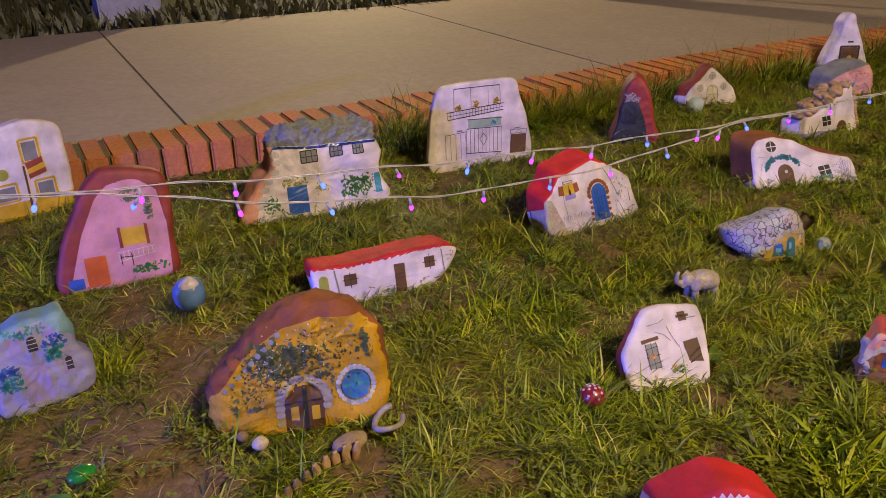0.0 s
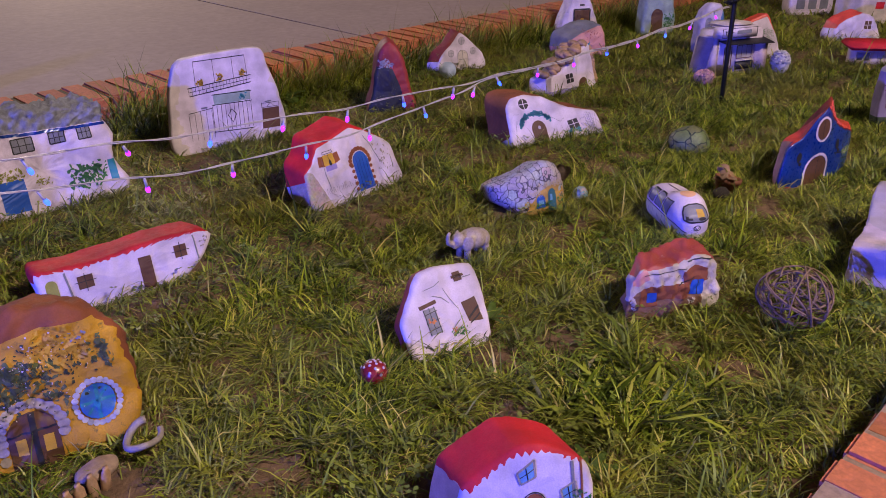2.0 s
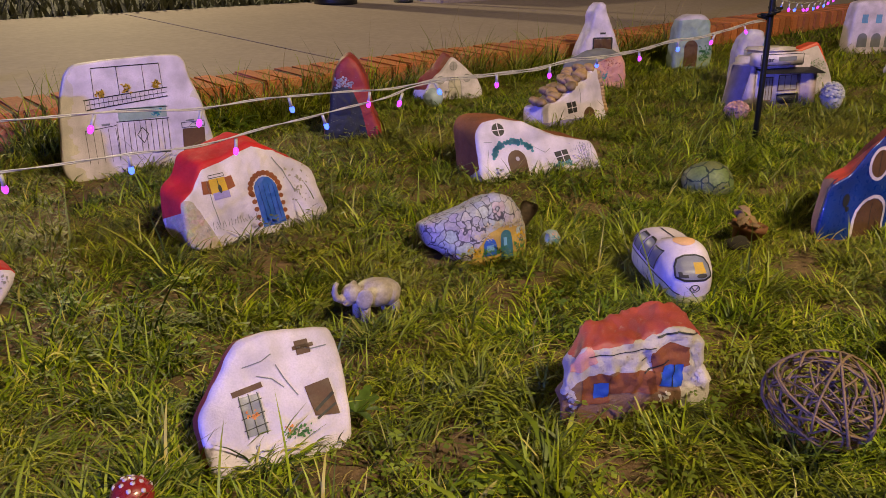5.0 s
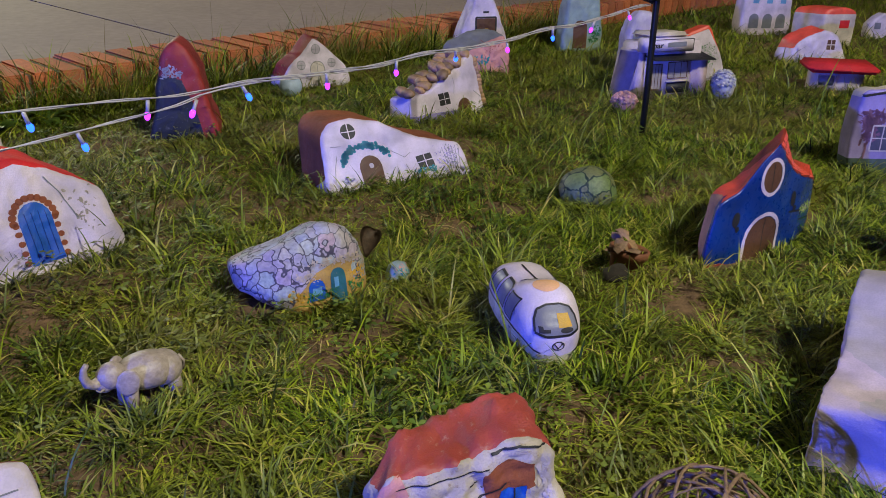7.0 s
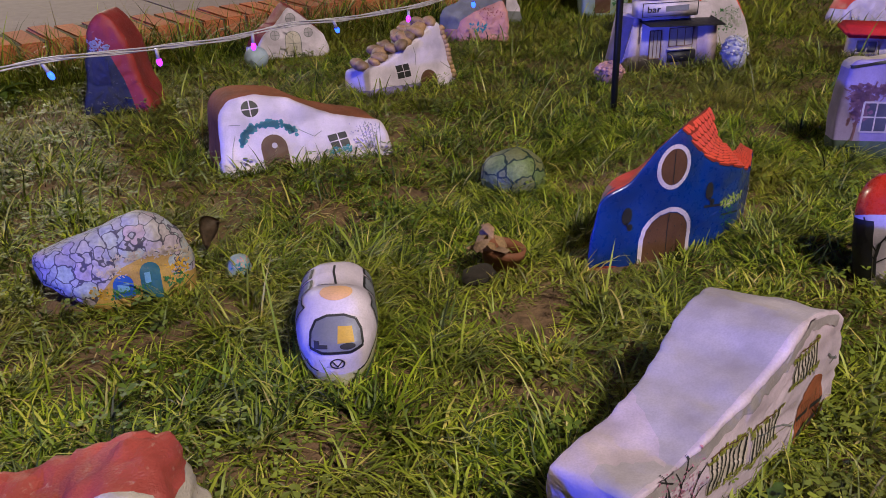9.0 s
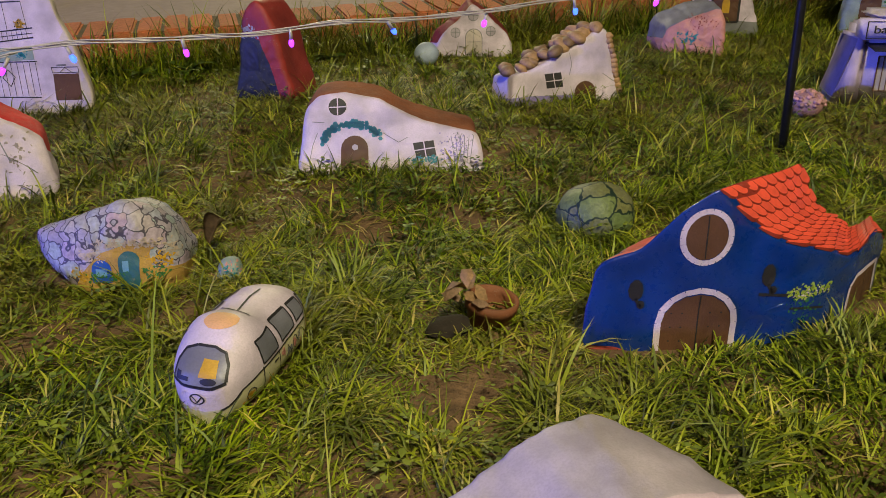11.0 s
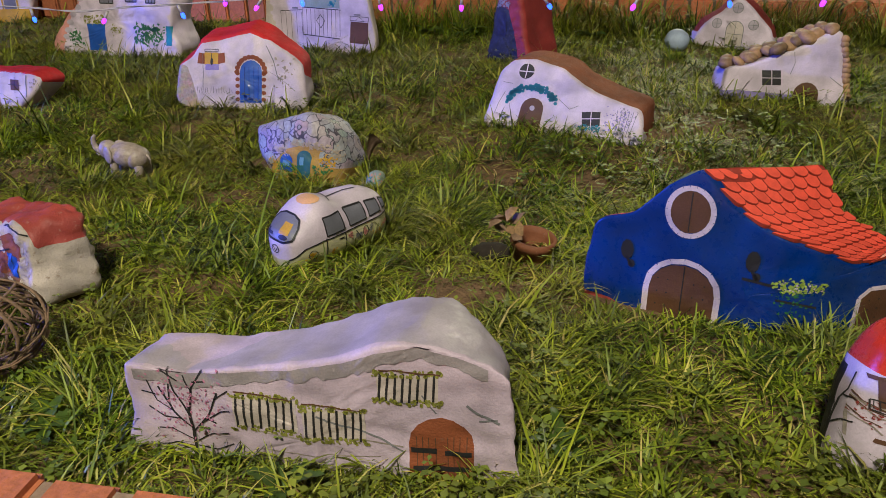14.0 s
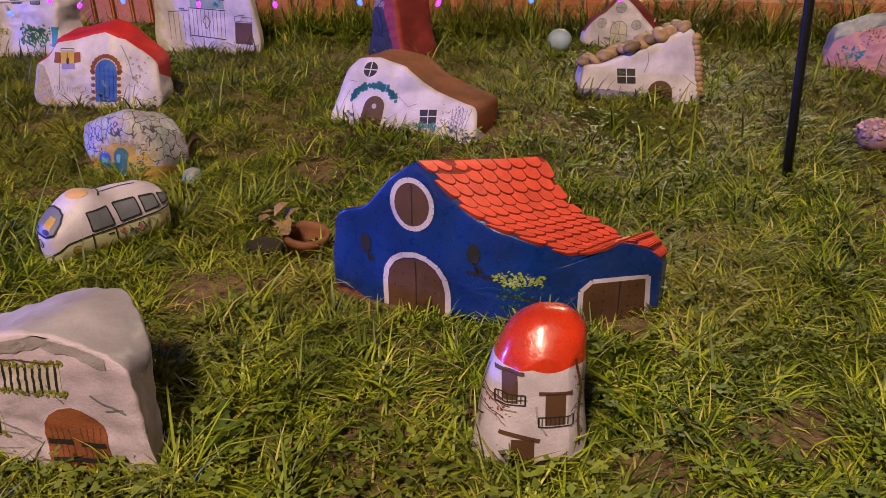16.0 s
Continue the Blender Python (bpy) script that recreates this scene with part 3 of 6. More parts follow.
post = thing("metal_post", "slim grey metal post beside a low wall", "post", pose(4.30, 4.86, 0.078))
bm = bmesh.new()
tube(bm, [(0, 0, -0.05), (0, 0, 2.6)], 0.028, 12)
part("shaft", from_bm("shaft", bm, plain("grey_steel", (0.33, 0.32, 0.33), 0.5, 0.5)), post)
bm = bmesh.new()
tube(bm, [(0, 0, 0.0), (0, 0, 0.012)], 0.07, 16)
part("foot_plate", from_bm("foot_plate", bm, IRON), post)

low_wall = tagged(new("wall_low", from_bm("wall_low", box(bmesh.new(), 4.42, 12.0, 4.86, 5.1, 0.0, 0.62, 0.01), PLASTER, False)),
                  "grey plastered low wall at the back of the walk", "wall", kind="structure")
tagged(new("step", from_bm("step", box(bmesh.new(), 4.45, 12.0, 4.62, 4.855, 0.0, 0.13, 0.01), CONCRETE, False)),
       "pale concrete step along the low wall", "step", kind="structure")


# ---------------------------------------------------------------- painted houses: the row nearest the path
rng = random.Random(11)

# blue house with a tiled roof
def ridge_shear(u):
    return 0.145 * np.interp(u, [-244, -222, -192, -107, 200], [0.52, 0.54, 0.60, 1.0, 0.02])


def ridge_taper(u):
    return np.interp(u, [40, 110, 200], [1.0, 0.8, 0.25])


def fold(x):
    """How far the front turns back towards its two ends."""
    return np.interp(x, [-0.25, -0.12, 0.0, 0.05, 0.075, 0.108, 0.18, 0.21], [0.031, 0.007, 0.0, 0.006, 0.016, 0.031, 0.086, 0.108])


S = Stone("painted_stone_house", "glossy deep blue stone house with orange tiles and brown doors", (2.45, 0.787), -8, 0,
          [(-230, -38), (-244, 93), (-192, 123), (-146, 174), (-108, 200), (-80, 171), (-46, 141), (-10, 123), (30, 112), (60, 101), (80, 89), (115, 87), (150, 96), (176, 82), (195, 57), (195, 14), (193, -30)],
          0.075, BLUE, [("roof_slope", ORANGE, lambda u, v, y: np.minimum(np.minimum(y - 1000 * fold(u / 1000) - 3, v - np.interp(u, [-230, -200, -120], [104, 112, 60])), -104 - u), "coral red painted slope"),
                        ("side_wall", paint("rough_side_paint", (0.46, 0.25, 0.18), 0.7, 1.0, 0.4, (0.2, 0.12, 0.09)), lambda u, v, y: np.minimum(np.minimum(y - 1000 * fold(u / 1000) - 16, -150 - u), 108 - v), "rough brownish side wall"),
                        ("roof", GROUT, lambda u, v, y: np.minimum(y - 1000 * fold(u / 1000) - 5, v - np.interp(u, [-230, -200, -120, 60, 150, 300], [108, 120, 60, 70, 66, 50])), "orange painted roof with black tile lines"),
                        ("plinth", FADED, lambda u, v, y: np.minimum(np.interp(u, [-250, -205, -165, -160], [-12, -14, -34, -80]) - v, 60 - y), "red painted brick plinth")],
          rnd=0.006, bulge=0.003, shift=(0.0, -0.004), shear=ridge_shear, taper=ridge_taper, bend=fold, z=-0.015, seed=2, n=120)
for poly, name in ((arch(-156, -70, -56, 62), "door"), (disc(-114, 139, 25, 29), "round_window"), ([(106, -20), (180, -24), (177, 39), (117, 46), (107, 36)], "side_door")):
    S.mark(name, BROWN, [poly], 0.7)
S.mark("door_frame", WHITE, loop(arch(-160, -66, -60, 68), 8), 1.2)
S.mark("window_frame", WHITE, loop(disc(-114, 139, 28.5, 33, 22), 7), 1.2)
S.mark("door_frame", WHITE, loop([(103, -22), (183, -27), (180, 42), (116, 50), (104, 38)], 6), 1.2)
S.mark("door_seams", DARK, [line((-112, -50), (-112, 60), 1.6), line((-114, 112), (-114, 166), 1.6), line((148, -20), (148, 42), 1.4)] +
       [disc(u, v, 1.3, n=6) for u in (-145, -132, -98, -84) for v in (-24, -4, 16, 36)] + [disc(u, v, 1.2, n=6) for u in (118, 130, 159, 168) for v in (4, 18, 32)], 1.0)
for u, v in ((-190, 68), (-30, 83)):
    S.mark("wall_lamp", DARK, [disc(u, v, 9, 15, 10), disc(u + 7, v - 20, 5, 6, 8)] + [line((u, v - 12), (u + 8, v - 24), 4)], 1.0)
S.mark("flower_spray", GREEN, sprig(rng, 24, 30, 26, 26, 34, 1.5, 3.5), 1.0)
S.mark("flower_spray", paint("yellow_green_paint", (0.42, 0.55, 0.10), 0.4, 0.3, 0.0), sprig(rng, 28, 56, 38, 11, 60, 1.6, 4.2), 1.6)
S.mark("flower_spray", WHITE, sprig(rng, 30, 54, 30, 8, 16, 1.2, 2.5), 2.0)
S.marks("flower_box", DARK, [line((-40, 58), (-2, 54), 4), line((4, 34), (54, 28), 3)], 1.0)
S.mark("plinth_seams", DARK, [line((-206, -50), (-206, -16), 1.2), line((-190, -50), (-190, -24), 1.2), line((-226, -34), (-166, -44), 1.2)], 1.6)
# roof tiles: rounded scales laid in rows on the slope, each its own piece
edge_u = [-106, -80, -46, -10, 30, 60, 80, 115, 150, 176, 190]
edge_v = [198, 171, 141, 123, 112, 101, 89, 87, 96, 82, 64]
along = np.r_[0, np.cumsum(np.hypot(np.diff(edge_u), np.diff(edge_v)))]
tile_shape = [(-0.49, -0.55), (-0.49, 0.52), (-0.40, 0.76), (-0.20, 0.93), (0.0, 0.97), (0.20, 0.93), (0.40, 0.76), (0.49, 0.52), (0.49, -0.55)]
tile_inner = [(-0.485, -0.55), (-0.475, 0.49), (-0.37, 0.71), (-0.185, 0.86), (0.0, 0.90), (0.185, 0.86), (0.37, 0.71), (0.475, 0.49), (0.485, -0.55)]


def roof_point(s, d, lift):
    """d: 0 at the front edge to 1 at the back; s: mm down the slope."""
    u, v = np.interp(s, along, edge_u), np.interp(s, along, edge_v)
    u2, v2 = np.interp(s + 3, along, edge_u), np.interp(s + 3, along, edge_v)
    n = np.array([-(v2 - v), u2 - u])
    n = n / (np.hypot(*n) + 1e-9)
    x = u / 1000 + ridge_shear(u) * d
    return (x + n[0] * lift, 0.075 * d * ridge_taper(x * 1000) + fold(x), v / 1000 - 0.004 * d + n[1] * lift)


for row in range(16):
    s0 = row * 21.5
    for col in range(8):
        d0 = (col + (0.5 if row % 2 else 0.0) + 0.4) / 8.4
        if d0 > 0.97 or s0 > along[-1] - 12:
            continue
        j = rng.uniform(-0.02, 0.02)
        wide = 0.97 / 8.4
        rim, face, bot = ([roof_point(max(0.0, s0 + b * 21.5), np.clip(d0 + (a + j) * wide, 0.01, 1.0), lift + rise * b) for a, b in shape]
                          for shape, lift, rise in ((tile_shape, 0.0018, 0.0022), (tile_inner, 0.0022, 0.0023), (tile_shape, -0.001, 0.0)))
        m = len(rim)
        me = mesh_of("tile", rim + bot + face, [tuple(range(2 * m, 3 * m))] + [(i, i + 1, 2 * m + i + 1, 2 * m + i) for i in range(m - 1)] +
                     [(i, i + 1, m + i + 1, m + i) for i in range(m - 1)], TILE, False)
        me.materials.append(GROUT)
        me.polygons.foreach_set("material_index", [0] + [1] * (2 * m - 2))
        part("tile", me, S.root)

# large white house
S = Stone("painted_stone_house", "large lilac-white stone house with pale grey roof and arched door", (1.963, 0.430), 3, 2,
          [(-201, -19), (-209, 38), (-206, 92), (-143, 89), (-66, 100), (-23, 107), (26, 119), (59, 134), (96, 141), (138, 133), (168, 122), (188, 106), (194, 41), (186, -31)],
          0.088, LILACW, [("roof", GREYW, roofed((-210, 96), (-138, 95), (-63, 104), (-21, 112), (27, 124), (58, 138), (95, 146), (137, 138), (172, 128), (210, 116), back=5, low=85), "smooth pale grey painted roof")],
          rnd=0.005, rough=0.0035, crag=(0.0014, -60), shift=(-0.004, -0.014), narrow=0.99, seed=5, z=-0.010, n=130, taper=lambda u: np.interp(u, [-210, -60, 40, 120, 150, 200], [1.05, 1.15, 1.4, 1.5, 1.15, 0.3]))
FOOT[-1] = (1.915, 0.478, 0.155, 0.044, radians(3))
FOOT.append((2.05, 0.500, 0.075, 0.055, radians(3)))
top_u, top_v = (-206, -143, -66, -23, 26, 59, 96, 138, 168, 188), (90, 87, 97, 104, 116, 130, 137, 129, 118, 102)
hem = [(u, np.interp(u, top_u, top_v) - 1, np.interp(u, top_u, top_v) - 10 - 3.5 * abs(math.sin(u / 11)) - 2.5 * math.sin(u / 27) - rng.uniform(0, 4)) for u in np.arange(-198, 172, 6.0)]
S.mark("eave", paint("eave_grey_paint", (0.34, 0.30, 0.33), 0.6, 0.6, 0.3, (0.5, 0.44, 0.47)), [[(a, c), (d, g), (d, e), (a, b)] for (a, b, c), (d, e, g) in zip(hem, hem[1:])], 0.9)
S.mark("door", RUST, [arch(90, 155, -54, 61)], 0.8)
S.mark("door_band", DARK, [line((92, 20), (118, 20), 7), line((126, 18), (153, 19), 6), line((94, -2), (150, -2), 6), line((100, -24), (152, -24), 4)], 1.4)
S.mark("door_planks", BROWN, [line((u, -46), (u, 38), 0.9) for u in (98, 104, 110, 117, 129, 135, 141, 148)], 1.1)
for u0, v0, u1, v1, n in ((-92, 30, -24, 68, 8), (-18, 24, 46, 60, 8), (60, 78, 120, 107, 8)):
    bars = [line((u0 + (u1 - u0) * (k + 0.3) / n + rng.uniform(-1, 1), v0 - 1), (u0 + (u1 - u0) * (k + 0.3) / n + 1.5, v1 + 1), 2.4) for k in range(n)]
    S.mark("window", CREAM, [rect(u0, v0, u1, v1)], 0.5)
    S.mark("railing", DARK, bars, 1.1)
    S.mark("greenery", OLIVE, [disc(rng.uniform(u0 - 4, u1 + 4), v + rng.uniform(-3.5, 3.5), rng.uniform(1.0, 2.4), n=6) for v in (v0 - 1, v1 + 1) for _ in range(60)], 1.3)
S.marks("lintel", BROWN, [line((u, v), (u + 60, v - 4), 1.4) for u, v in ((-90, 72), (-18, 66), (62, 112))], 1.4)
branch = lines(3.4, (-140, -20), (-139, 20), (-141, 48)) + lines(2.2, (-139, 22), (-158, 42), (-172, 70)) + lines(2.0, (-141, 40), (-155, 66), (-162, 92)) + \
    lines(2.2, (-140, 44), (-136, 70), (-122, 92)) + lines(1.8, (-139, 18), (-120, 40), (-108, 68)) + lines(1.5, (-139, 4), (-118, 18), (-100, 20)) + \
    lines(1.5, (-140, 8), (-162, 20), (-178, 18)) + lines(1.4, (-158, 42), (-176, 52), (-184, 76)) + lines(1.6, (-136, 66), (-144, 84)) + lines(1.6, (-124, 36), (-112, 32)) + \
    lines(1.8, (-150, 34), (-168, 34), (-186, 44)) + lines(1.6, (-162, 54), (-160, 74)) + lines(1.6, (-128, 30), (-106, 46), (-96, 48)) + lines(1.6, (-134, 78), (-120, 80)) + \
    lines(1.5, (-150, 78), (-168, 88)) + lines(1.6, (-138, -2), (-160, 2), (-174, -4)) + lines(1.6, (-138, 0), (-116, -4), (-98, 4)) + lines(1.5, (-112, 60), (-96, 72)) + lines(1.4, (-176, 60), (-192, 62))
S.mark("painted_tree", DARK, branch, 1.0)
S.mark("blossom", paint("blossom_paint", (0.50, 0.20, 0.33), 0.6, 0.3, 0.0), sprig(rng, -142, 52, 48, 46, 130, 1.0, 2.6), 1.2)
S.marks("painted_twig", GREY, lines(2.2, (-4, 52), (24, 42), (60, 30), (84, 16)) + lines(2.6, (148, 78), (160, 68), (180, 58)) + lines(1.8, (160, 60), (178, 62)) + lines(1.4, (66, 78), (100, 75)) + lines(1.4, (104, 86), (118, 66)), 0.8)
S.mark("stone_courses", FIELD, lines(1.6, (-70, 26), (-20, 22), (40, 26), (84, 22)) + lines(1.4, (-66, 4), (-10, 2), (60, 6)), 0.6)

# slim white tower with a red cap
S = Stone("painted_stone_tower", "slim white stone tower house with glossy red cap, brown windows", (2.526, 0.498), 10, 12,
          [(-55, 9), (-47, 64), (-35, 116), (-23, 147), (-9, 166), (11, 178), (37, 176), (54, 158), (56, 117), (55, 65), (55, 10)],
          0.080, WHITE, [("cap", REDGLOSS, lambda u, v, y: v - 103 - 0.06 * (u - 6) ** 2 / 20 + 3.0 * np.abs(np.sin(u / 11)) + 0.05 * y, "glossy red painted dome roof"),
                         ("back", DARK, lambda u, v, y: np.minimum(y - 46, 96 - v), "black painted back")],
          rnd=0.032, bulge=0.012, rough=0.001, narrow=0.92, squeeze=(0.75, 22.0), z=-0.006)
for u, v, w, h in ((-20, 84, 14, 38), (22, 58, 19, 42)):
    S.mark("shutter", BROWN, [rect(u - w / 2, v - h / 2, u + w / 2, v + h / 2), line((u - w / 2 - 6, v + h / 2), (u + w / 2 + 6, v + h / 2), 5)], 0.8)
    S.mark("balcony", DARK, loop(rect(u - w / 2 - 6, v - h / 2 - 2, u + w / 2 + 7, v - h / 2 + 11), 1.6) + [line((u - w / 2 - 3 + 4 * k, v - h / 2), (u - w / 2 - 3 + 4 * k, v - h / 2 + 10), 0.9) for k in range(7)], 1.3)
S.mark("door", BROWN, [rect(-19, -24, 3, 16), line((-30, 26), (8, 15), 6)], 0.8)
S.mark("painted_vine", FIELD, lines(2.0, (-44, 74), (-34, 67), (-18, 68), (-4, 70)) + lines(1.8, (-40, 66), (-28, 56), (-14, 54)) + lines(1.6, (-46, 50), (-30, 42), (-24, 34)) + lines(1.6, (-46, 60), (-48, 20)) + lines(1.8, (4, 62), (6, 40), (14, 24)) + lines(2.2, (48, 110), (44, 60), (46, 10)), 0.9)
S.mark("painted_vine", BROWN, lines(1.4, (-46, 84), (-38, 72), (-24, 66), (-8, 70)) + lines(1.2, (-44, 72), (-34, 62), (-20, 60)) + lines(1.2, (-48, 60), (-36, 48), (-26, 46)) + lines(2.4, (40, 120), (46, 80), (44, 40), (46, 0)) + lines(1.2, (46, 90), (52, 84)) + lines(1.2, (44, 60), (36, 52)), 1.1)
S.mark("buds", DKRED, sprig(rng, -32, 56, 14, 18, 22, 1.0, 2.0) + sprig(rng, 42, 80, 6, 50, 22, 0.8, 1.8), 1.3)
S.mark("buds", GREEN, sprig(rng, 46, 60, 5, 52, 24, 0.8, 1.8), 1.3)
S.mark("painted_tree", DARK, lines(4.0, (-58, -10), (-56, 30), (-50, 58)) + lines(2.4, (-56, 26), (-74, 50), (-82, 84)) + lines(2.2, (-54, 40), (-66, 72), (-68, 104)) + lines(2.2, (-52, 54), (-40, 76), (-38, 100)) +
       lines(2.0, (-56, 20), (-38, 36), (-24, 40)) + lines(1.8, (-70, 44), (-86, 52)) + lines(1.8, (-44, 66), (-28, 70)) + lines(1.6, (-64, 70), (-78, 84)), 1.0, turn=-70)

# camper van
S = Loft("painted_stone_van", "oval stone painted as a white and cream camper van", (1.795, 0.932), 57,
         [(-112, 4, 22), (-109, 17, 38), (-101, 28, 52), (-84, 36, 66), (-66, 40, 80), (-48, 42, 91), (-30, 43, 94), (-14, 43, 89), (2, 43, 82), (40, 43, 81), (76, 41, 77), (98, 34, 69), (110, 22, 56), (116, 5, 40)],
         paint("van_cream", (0.66, 0.62, 0.40), 0.5, 0.3, 0.08), [("cab", WHITE, lambda u, v, y: v - np.interp(u, [-112, -100, -84, -50, 20, 116], [2, 8, 24, 31, 34, 37]), "white painted upper body")], power=2.7, z=-0.016, stretch=(0.90, 1.2, 0.88))
for a in ([(-46, 70), (-10, 71), (-6, 39), (-44, 37)], [(2, 71), (42, 70), (44, 42), (6, 40)], [(50, 69), (77, 66), (80, 45), (52, 43)], [(85, 64), (106, 56), (109, 44), (87, 46)]):
    S.mark("window", PANE, [a], 0.7)
    S.mark("window_edge", DARK, loop(a, 2.4), 1.1)
S.mark("waistline", DARK, lines(2.4, (-106, 4), (-84, 24), (-50, 31), (20, 34), (116, 37)) + [line((-46, 34), (-44, -14), 2.0), line((-6, 33), (-4, -16), 2.0), line((-20, 24), (-9, 24), 2.6)], 1.0)
S.mark("flower_spray", SALMON, sprig(rng, 6, 22, 6, 6, 8, 2.5, 4.5) + sprig(rng, 40, 20, 5, 10, 9, 2.5, 4.5) + sprig(rng, 92, 18, 8, 8, 6, 2, 4), 1.0)
S.mark("flower_spray", YELLOW, sprig(rng, -74, 8, 10, 8, 10, 2, 4) + sprig(rng, -30, 4, 6, 6, 8, 2, 4) + sprig(rng, 66, 8, 12, 8, 8, 2, 4), 1.2)
S.mark("flower_spray", GREY, sprig(rng, 24, 12, 7, 9, 9, 2.5, 5) + sprig(rng, 54, 22, 4, 8, 6, 2, 3.5), 1.1)
S.mark("painted_stem", DARK, lines(1.3, (18, 28), (26, 16), (30, 4)) + lines(1.2, (44, 28), (50, 14)) + loop(disc(40, 19, 6, 10, 12), 1.2) + loop(disc(-72, 10, 8, 8, 12), 1.3), 1.4)
screen = [(-26, 42), (-25, 58), (-20, 69), (-9, 74), (9, 74), (20, 69), (25, 58), (26, 42), (14, 36), (-14, 36)]
S.mark("windscreen", PANE, [screen], 0.8, turn=-90)
S.mark("windscreen_edge", DARK, loop(screen, 2.2) + [line((-26, 41), (-14, 35), 3.4), line((-14, 35), (14, 35), 3.4), line((14, 35), (26, 41), 3.4)], 1.2, turn=-90)
S.mark("painted_scene", YELLOW, [[(1, 47), (2, 64), (16, 63), (18, 47)]], 1.2, turn=-90)
S.mark("painted_scene", DARK, [disc(11, 43, 8, 4, 12), rect(-22, 41, -17, 50), rect(-17, 41, -9, 46)], 1.3, turn=-90)
S.mark("badge", DARK, loop(disc(0, 20, 7, n=14), 1.6) + [line((-5, 24), (0, 15), 1.4), line((0, 15), (5, 24), 1.4)], 1.0, turn=-90)
for a in ([(52, 76), (20, 76), (18, 40), (48, 37)], [(12, 76), (-26, 76), (-28, 43), (10, 40)], [(-34, 75), (-66, 73), (-68, 45), (-36, 43)], [(-74, 66), (-98, 60), (-102, 46), (-76, 46)]):
    S.mark("window", PANE, [a], 0.8, turn=180)
    S.mark("window_edge", DARK, loop(a, 2.2), 1.1, turn=180)
S.mark("waistline", DARK, lines(2.2, (106, 6), (84, 24), (50, 31), (-20, 34), (-116, 37)), 1.0, turn=180)
S.mark("flower_spray", GREY, sprig(rng, 10, 14, 40, 12, 14, 1.5, 3) + [line((u, 6), (u + 3, 26), 1.6) for u in (-60, -34, -6, 22, 40)], 1.0, turn=180)
S.mark("sun_patch", paint("peach_paint", (0.80, 0.46, 0.26), 0.5, 0.3, 0.0), [disc(-38, 44, 17, 15)], 0.8, up=60)
S.mark("roof_line", DARK, lines(2.6, (-12, 26), (-2, 40), (4, 56)) + lines(2.2, (0, 40), (40, 42), (66, 40)), 0.8, up=60)

# brown and grey rough house
S = Stone("painted_stone_house", "rough grey brown stone house with faded red roof, blue windows", (1.374, 0.704), -27, 5,
          [(-92, -4), (-96, 40), (-84, 66), (-62, 84), (-21, 80), (23, 90), (53, 98), (88, 86), (102, 41), (108, 7)],
          0.085, paint("chalk_grey_paint", (0.58, 0.50, 0.46), 0.6, 1.2, 0.5, (0.28, 0.20, 0.15)),
          [("lower_wall", paint("umber_paint", (0.24, 0.12, 0.075), 0.65, 1.0, 0.35, (0.42, 0.33, 0.28)), lambda u, v, y: np.minimum(np.interp(u, [-100, -60, -20, 20, 60, 75], [26, 40, 44, 36, 30, -60]) + 5 * np.sin(u / 7.0) - v, 40 - y), "brown painted masonry"),
           ("roof", FADED, roofed((-110, 100), (-70, 84), (-60, 78), (-21, 80), (23, 90), (53, 99), (91, 92), (110, 80), back=7, low=66), "faded red painted roof")], rnd=0.012, rough=0.005, shift=(0.012, 0.010),
          taper=lambda u: np.interp(u, [-100, -40, 30], [0.30, 0.75, 1.0]), crag=(0.0045, 10))
for poly in ([(-74, 4), (-74, 40), (-52, 47), (-36, 44), (-36, 4)], [(-38, 16), (-38, 42), (0, 45), (26, 40), (30, 12)], [(20, 66), (46, 78), (74, 68), (76, 44), (24, 36)], [(14, 30), (34, 40), (36, 16), (18, 10)]):
    S.mark("stone_patch", RUST, [poly], 0.7)
S.mark("window", BRIGHT, [rect(-58, 12, -38, 33)], 1.3)
S.mark("door", BRIGHT, [[(34, 18), (64, 16), (66, 46), (38, 48)]], 1.3)
S.mark("window_bar", DARK, lines(1.6, (50, 17), (52, 47)), 1.7)
S.marks("crack", DARK, [line((rng.uniform(-78, 60), v), (rng.uniform(-78, 60) * 0.2 + 30, v + rng.uniform(-2, 5)), 1.2) for v in (70, 58, 52)] + lines(2.0, (10, 40), (44, 54)) + lines(1.8, (30, 84), (56, 91), (88, 82)), 1.4)
S.marks("quoin", CREAM, sprig(rng, -86, 20, 7, 26, 9, 3, 6) + sprig(rng, 40, 4, 12, 6, 5, 3, 5) + sprig(rng, 84, 40, 10, 28, 8, 3, 6), 0.9)
S.mark("chimney_patch", SALMON, [[(-90, 52), (-86, 66), (-62, 84), (-54, 62), (-78, 50)]], 0.9)

# polygonal white house
S = Stone("painted_stone_house", "upright many-sided white stone house with brown shutters and painted flowers", (0.985, 0.935), -10, 36,
          [(-76, -10), (-86, 41), (-54, 84), (-20, 121), (23, 127), (63, 122), (100, 113), (104, 72), (100, 38), (89, 0), (50, -22)],
          0.026, WHITE, [("back", DKRED, lambda u, v, y: y - 9, "dark red painted rim and back")], rnd=0.007, bulge=0.003, shift=(-0.006, 0.004))
S.mark("small_window", BROWN, [rect(46, 88, 64, 106), rect(42, 95, 70, 100)], 0.8)
S.mark("shutter_top", BROWN, [line((-44, 61), (-6, 65), 7)], 0.9)
S.mark("window", PANE, [rect(-38, 8, -12, 56)], 0.6)
